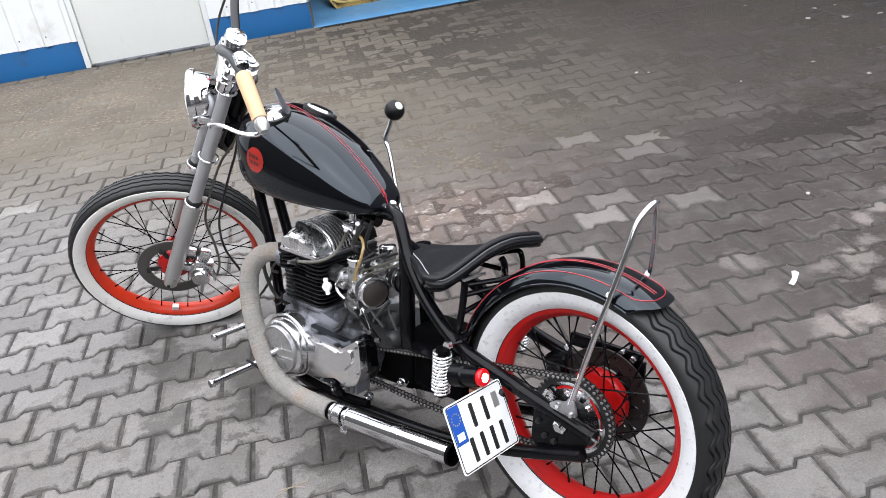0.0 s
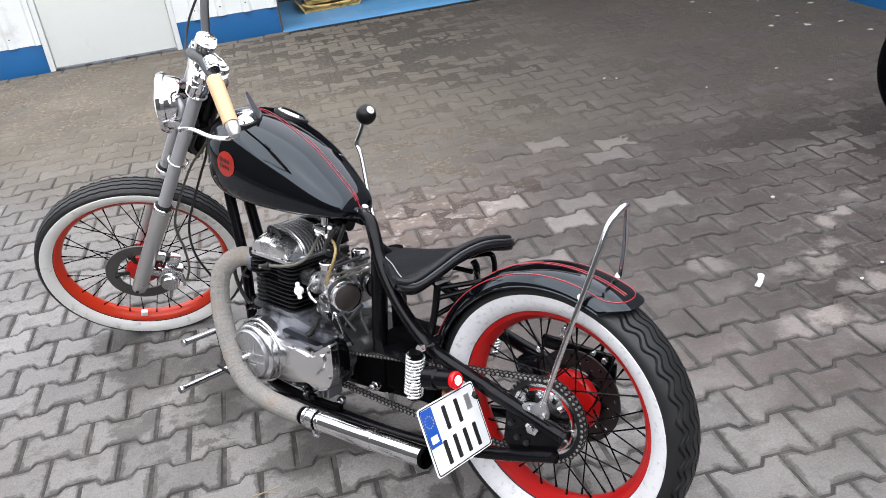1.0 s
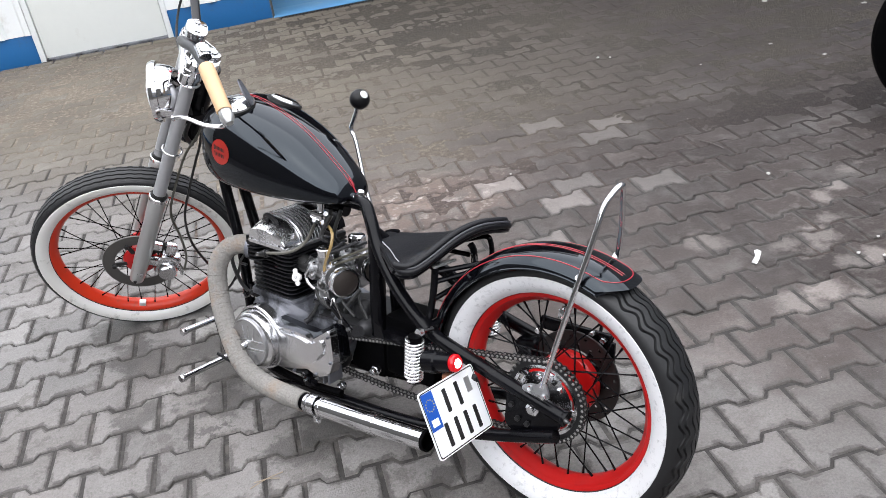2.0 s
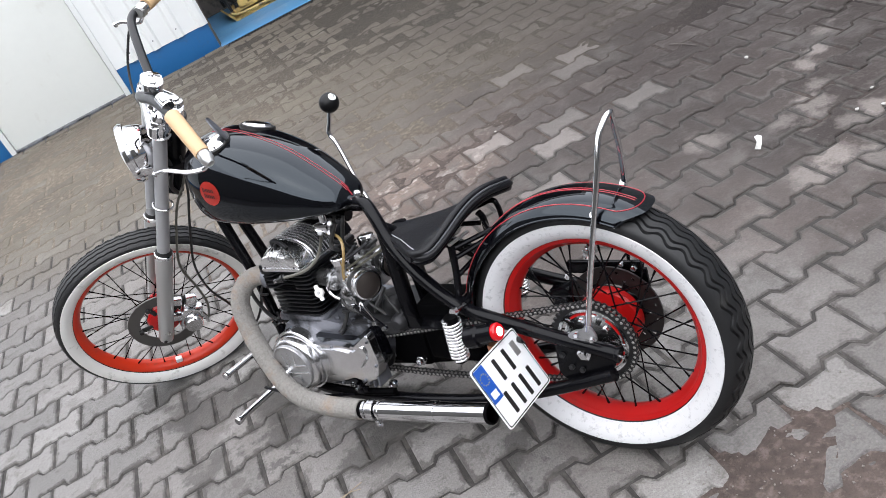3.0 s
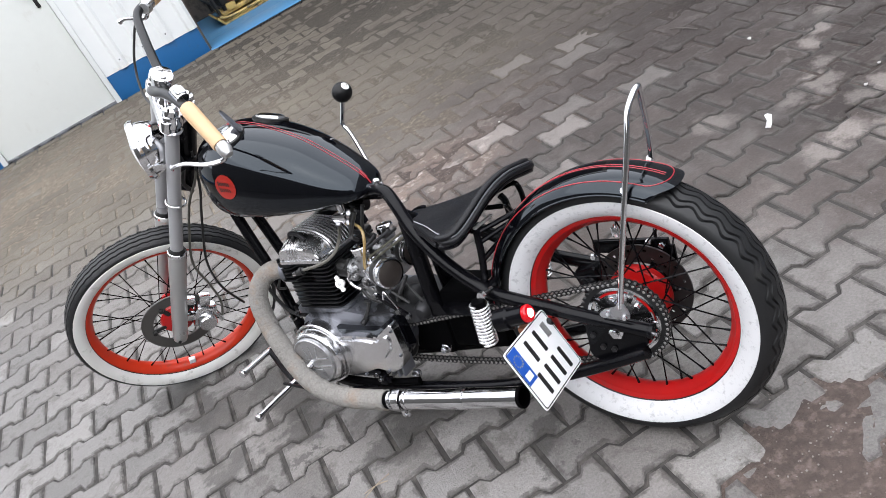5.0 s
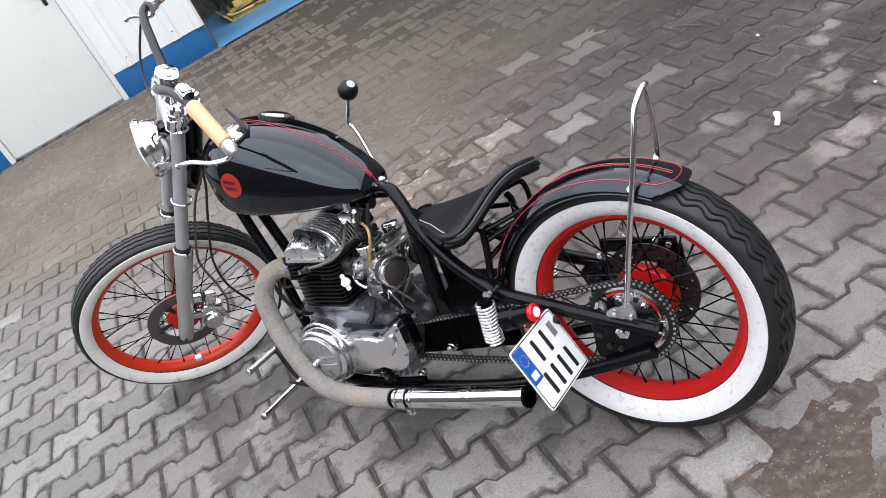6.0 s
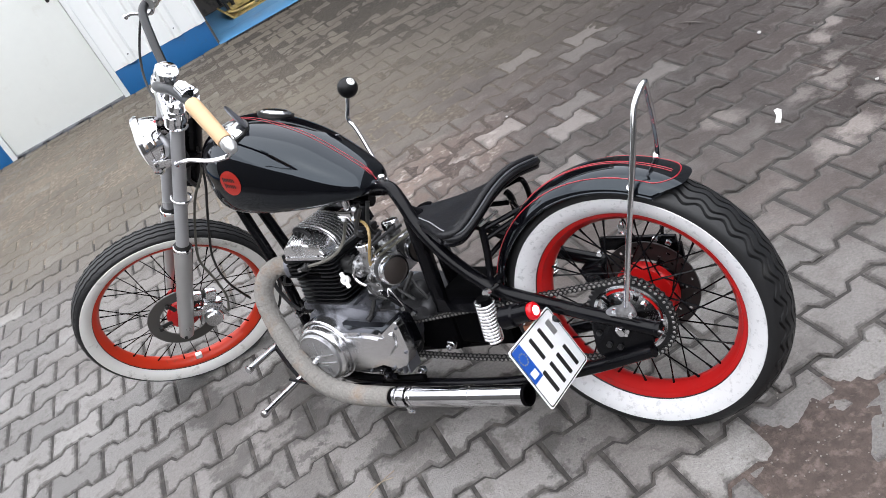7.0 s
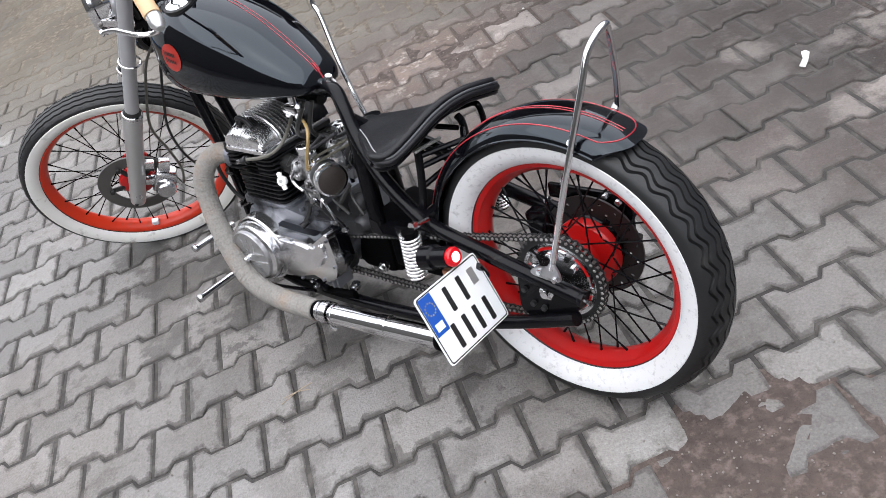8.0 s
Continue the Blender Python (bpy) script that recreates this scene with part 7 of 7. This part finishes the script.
def litter():
    rng = random.Random(21)
    bm = bmesh.new()
    out = [(-0.018, -0.030), (0.004, -0.036), (0.014, -0.012), (0.020, 0.022), (0.004, 0.030), (-0.010, 0.024), (-0.004, 0.0)]
    vs = [bm.verts.new((x, y, 0.004 + 0.008 * noise.noise(Vector((x * 60, y * 60, 2))))) for x, y in out]
    bm.faces.new(vs)
    bmesh.ops.solidify(bm, geom=bm.faces[:], thickness=0.0012)
    bm.transform(pose(2.590, -0.315, 0.021, 42, 0, -34) @ Matrix.Scale(0.78, 4))
    tagged(part("paper_scrap", bm, M_PAPER, sharp=0), "torn scrap of white paper lying on the paving", "paper")
    for a, b, nm in (((2.93, 0.68, 0.006), (2.97, 0.54, 0.008), "twig"), ((0.86, -0.735, 0.006), (0.95, -0.705, 0.006), "straw"), ((0.87, -0.715, 0.004), (0.94, -0.725, 0.005), "straw")):
        mid = (Vector(a) + Vector(b)) / 2 + Vector((0.004, 0.004, 0.002))
        tagged(part(nm, tube([a, tuple(mid), b], 0.0013 if nm == "straw" else 0.0025, 5, 4), M_STRAW if nm == "straw" else M_TWIG), "dry thin stalk lying on the paving", "stalk")
    stones = [(2.08, 0.78), (1.86, 0.10), (2.99, 0.24), (3.44, 1.59), (3.04, 2.06), (3.10, 2.02), (2.9, -0.42), (2.96, -0.47), (3.02, -0.36)]
    for k, (x, y) in enumerate(stones):
        bm = bmesh.new()
        bmesh.ops.create_icosphere(bm, subdivisions=1, radius=0.005 + 0.005 * rng.random())
        for v in bm.verts:
            v.co *= 0.8 + 0.4 * rng.random()
            v.co.z *= 0.6
        bm.transform(Matrix.Translation((x, y, 0.006)))
        tagged(part("pebble", bm, M_PEBBLE, sharp=0), "small pale pebble on the paving", "pebble", "pebbles in the yard")
    for k, (x, y) in enumerate([(4.32, 3.41), (4.26, 3.04), (4.68, 3.12), (4.39, 2.48), (4.55, 2.66), (4.57, 2.36), (4.77, 2.30), (4.78, 2.03), (4.91, 2.83), (4.69, 2.65), (3.92, 1.68), (4.03, 1.35)]):
        bm = bmesh.new()
        bmesh.ops.create_icosphere(bm, subdivisions=1, radius=0.010 + 0.014 * rng.random())
        for v in bm.verts:
            v.co *= 0.7 + 0.6 * rng.random()
            v.co.z *= 0.22
        bm.transform(pose(x, y, 0.003, 0, 0, 360 * rng.random()))
        tagged(part("stone_chip", bm, M_CHIP, sharp=0), "flat pale stone chip lying on the dirty paving", "stone", "stone chips by the wing")
    grit = bmesh.new()
    for k in range(700):
        x, y = (rng.gauss(1.75, 0.22), rng.gauss(-1.42, 0.16)) if k % 3 == 0 else ((rng.gauss(1.7, 0.35), rng.gauss(0.72, 0.2)) if k % 3 == 1 else (rng.uniform(-0.5, 4.5), rng.uniform(-1.4, 4.2)))
        r = rng.uniform(0.0012, 0.0038)
        m = Matrix.Translation((x, y, 0.002)) @ Matrix.Rotation(rng.uniform(0, 6), 4, Vector((rng.random(), rng.random(), rng.random() + 0.1)).normalized())
        vs = [grit.verts.new(m @ Vector(c) ) for c in ((r, 0, 0), (-r, 0, 0), (0, r, 0), (0, -r, 0), (0, 0, r), (0, 0, -r))]
        for a, b, c in ((0, 2, 4), (2, 1, 4), (1, 3, 4), (3, 0, 4), (2, 0, 5), (1, 2, 5), (3, 1, 5), (0, 3, 5)):
            grit.faces.new((vs[a], vs[b], vs[c]))
    tagged(part("grit", grit, mat("pale_grit", (0.17, 0.155, 0.14), 0.9, scale=30, vary=0.4), sharp=0), "loose pale grit scattered on the paving", "grit", kind="stuff")


def plate_compactor():
    """A yellow plate compactor with a red engine, inside the gate."""
    base = thing("plate_compactor", "dirty yellow plate compactor with red engine on blue floor", "compactor", pose(1.80, 5.62, 0.004, 0, 0, 4))
    plate = [(-0.30, 0.075), (-0.255, 0.0), (0.255, 0.0), (0.30, 0.075), (0.285, 0.085), (0.245, 0.018), (-0.245, 0.018), (-0.285, 0.085)]
    part("base_plate", prism(plate, 0.40, Matrix(((1, 0, 0, 0), (0, 0, 1, -0.20), (0, 1, 0, 0.0), (0, 0, 0, 1)))), M_YELLOW, base, "yellow steel sole plate")
    part("bed", box((-0.23, -0.17, 0.06), (0.21, 0.17, 0.10), None, 0.01), M_YELLOW, base)
    part("exciter", lathe([(0, -0.15), (0.07, -0.15), (0.075, -0.14), (0.075, 0.14), (0.07, 0.15), (0, 0.15)], Matrix.Translation((0.12, 0, 0.14)) @ WHEEL, 24), M_YELLOW, base)
    eng = part("engine", box((-0.20, -0.13, 0.11), (0.08, 0.14, 0.34), None, 0.03, 3), M_IRON, base, "black small petrol engine")
    part("recoil_cover", lathe([(0, 0.06), (0.05, 0.058), (0.09, 0.045), (0.105, 0.02), (0.108, 0.0)], Matrix.Translation((-0.05, -0.13, 0.24)) @ spin(-1), 28), M_ENGINE_RED, eng, "red round starter cover")
    part("engine_tank", box((-0.19, -0.10, 0.345), (0.07, 0.12, 0.45), None, 0.035, 3), M_ENGINE_RED, eng, "red fuel tank")
    part("guard_bar", tube([(-0.25, -0.17, 0.09), (-0.26, -0.17, 0.42), (-0.20, -0.17, 0.50), (0.12, -0.17, 0.50), (0.17, -0.17, 0.42), (0.18, -0.17, 0.09)], 0.014, 10), M_IRON, base)
    part("guard_bar", tube([(-0.25, 0.17, 0.09), (-0.26, 0.17, 0.42), (-0.20, 0.17, 0.50), (0.12, 0.17, 0.50), (0.17, 0.17, 0.42), (0.18, 0.17, 0.09)], 0.014, 10), M_IRON, base)
    part("push_handle", tube([(-0.22, -0.15, 0.14), (-0.55, -0.15, 0.55), (-0.85, -0.15, 0.86), (-0.86, 0.15, 0.86), (-0.55, 0.15, 0.55), (-0.22, 0.15, 0.14)], 0.013, 10), M_IRON, base)
    part("front_rail", tube([(-0.27, -0.215, 0.085), (-0.20, -0.222, 0.055), (0.0, -0.224, 0.045), (0.22, -0.222, 0.055), (0.28, -0.215, 0.10), (0.29, -0.16, 0.16)], 0.012, 10), M_YELLOW, base, "bent yellow front rail")
    for x in (-0.14, 0.06):
        part("rail_lug", box((x - 0.045, -0.20, 0.075), (x + 0.045, -0.165, 0.135), Matrix.Rotation(radians(6), 4, "Y"), 0.008), M_YELLOW, base, "pale yellow lug")
    part("belt_guard", box((-0.06, 0.145, 0.09), (0.20, 0.185, 0.30), None, 0.03, 3), M_IRON, base)
    for x, y in ((-0.18, -0.14), (-0.18, 0.14), (0.10, -0.14), (0.10, 0.14)):
        part("rubber_mount", lathe([(0, 0), (0.028, 0), (0.022, 0.02), (0.028, 0.04), (0, 0.04)], Matrix.Translation((x, y, 0.10)), 14), M_CABLE, base)
    for x, y, w, h in ((1.52, 6.35, 0.42, 0.40), (1.45, 6.9, 0.5, 0.75)):
        tagged(part("tool_crate", box((x - w / 2, y - 0.2, 0.005), (x + w / 2, y + 0.2, h), None, 0.02), mat("grey_crate", (0.11, 0.092, 0.078), 0.7, scale=12, vary=0.5, dirt=(0.03, 0.026, 0.022), dirt_amount=0.4, dirt_scale=9)), "brownish grey crate on the workshop floor", "crate", "workshop crates")


def loose_wheel():
    """A wheel whose edge shows at the side of the yard."""
    m = pose(3.948, 0.350, 0.352, 0, 0, -46)
    wheel = thing("car_wheel", "black car wheel standing upright on the paving", "wheel", m)
    tyre = lathe([(0.215, 0.085), (0.24, 0.105), (0.30, 0.112), (0.335, 0.10), (0.350, 0.075), (0.352, 0.03), (0.347, 0.028), (0.347, 0.020), (0.352, 0.018), (0.352, -0.018), (0.347, -0.020), (0.347, -0.028), (0.352, -0.03), (0.350, -0.075), (0.335, -0.10), (0.30, -0.112), (0.24, -0.105), (0.215, -0.085)], WHEEL, 64, True)
    part("tyre", tyre, M_DEEPBLACK, wheel, "black rubber tyre")
    part("rim", lathe([(0.216, 0.085), (0.21, 0.09), (0.20, 0.06), (0.12, 0.02), (0.05, 0.03), (0, 0.03), (0, 0.0), (0.05, -0.01), (0.19, -0.02), (0.20, -0.08), (0.216, -0.085)], WHEEL, 48), M_IRON, wheel, "black steel rim")
    for k in range(5):
        a = 2 * math.pi * k / 5
        part("lug_nut", lathe([(0, 0.018), (0.008, 0.018), (0.010, 0.012), (0.010, 0)], Matrix.Translation((0.055 * math.cos(a), 0.028, 0.055 * math.sin(a))) @ WHEEL, 6), M_ALU, wheel)


dirt_layer()
litter()
plate_compactor()
loose_wheel()


# ---- paving blocks ----
pavement = new("pavement")
tagged(pavement, "yard of grey interlocking concrete paving blocks with dirty joints", "pavement", kind="structure")
PAVER_DATA = []
for verts, faces in PAVERS:
    me = bpy.data.meshes.new("paver")
    me.from_pydata(verts, [], faces)
    me.materials.append(M_PAVER)
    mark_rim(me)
    PAVER_DATA.append(me)
# blocks that have stayed paler than their neighbours
PALE = {(9, -5), (11, -4), (10, -3), (11, -9), (13, -8), (12, -7), (12, -3), (9, -1), (-2, -19), (-1, -17), (0, -16), (0, -18)}
PALE_DATA = []
for me in PAVER_DATA:
    me = me.copy()
    me.materials[0] = M_PALE
    PALE_DATA.append(me)
placed = sorted(paver_places(), key=lambda p: (p[2] - 1.15) ** 2 + (p[3] + 0.55) ** 2)
pale = [p for p in placed if p[:2] in PALE]
plain = [p for p in placed if p[:2] not in PALE]
for i, v, x, y, z, rx, ry, rz, k, flip in plain[:282] + pale:
    ob = new("paver", (PALE_DATA if (i, v) in PALE else PAVER_DATA)[k])
    ob.parent = pavement
    ob.matrix_basis = pose(x, y, z, rx, ry, rz + 180 * flip)
all_v, all_f = [], []
for i, v, x, y, z, rx, ry, rz, k, flip in plain[282:]:
    m = pose(x, y, z, rx, ry, rz + 180 * flip)
    base = len(all_v)
    verts, faces = PAVERS[k]
    all_v += [tuple(m @ Vector(v)) for v in verts]
    all_f += [tuple(base + i for i in f) for f in faces]
me = bpy.data.meshes.new("outer_pavers")
me.from_pydata(all_v, [], all_f)
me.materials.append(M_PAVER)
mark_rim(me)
outer = new("outer_pavers", me)
outer.parent = pavement
tagged(outer, "further grey paving blocks of the yard", kind="stuff")
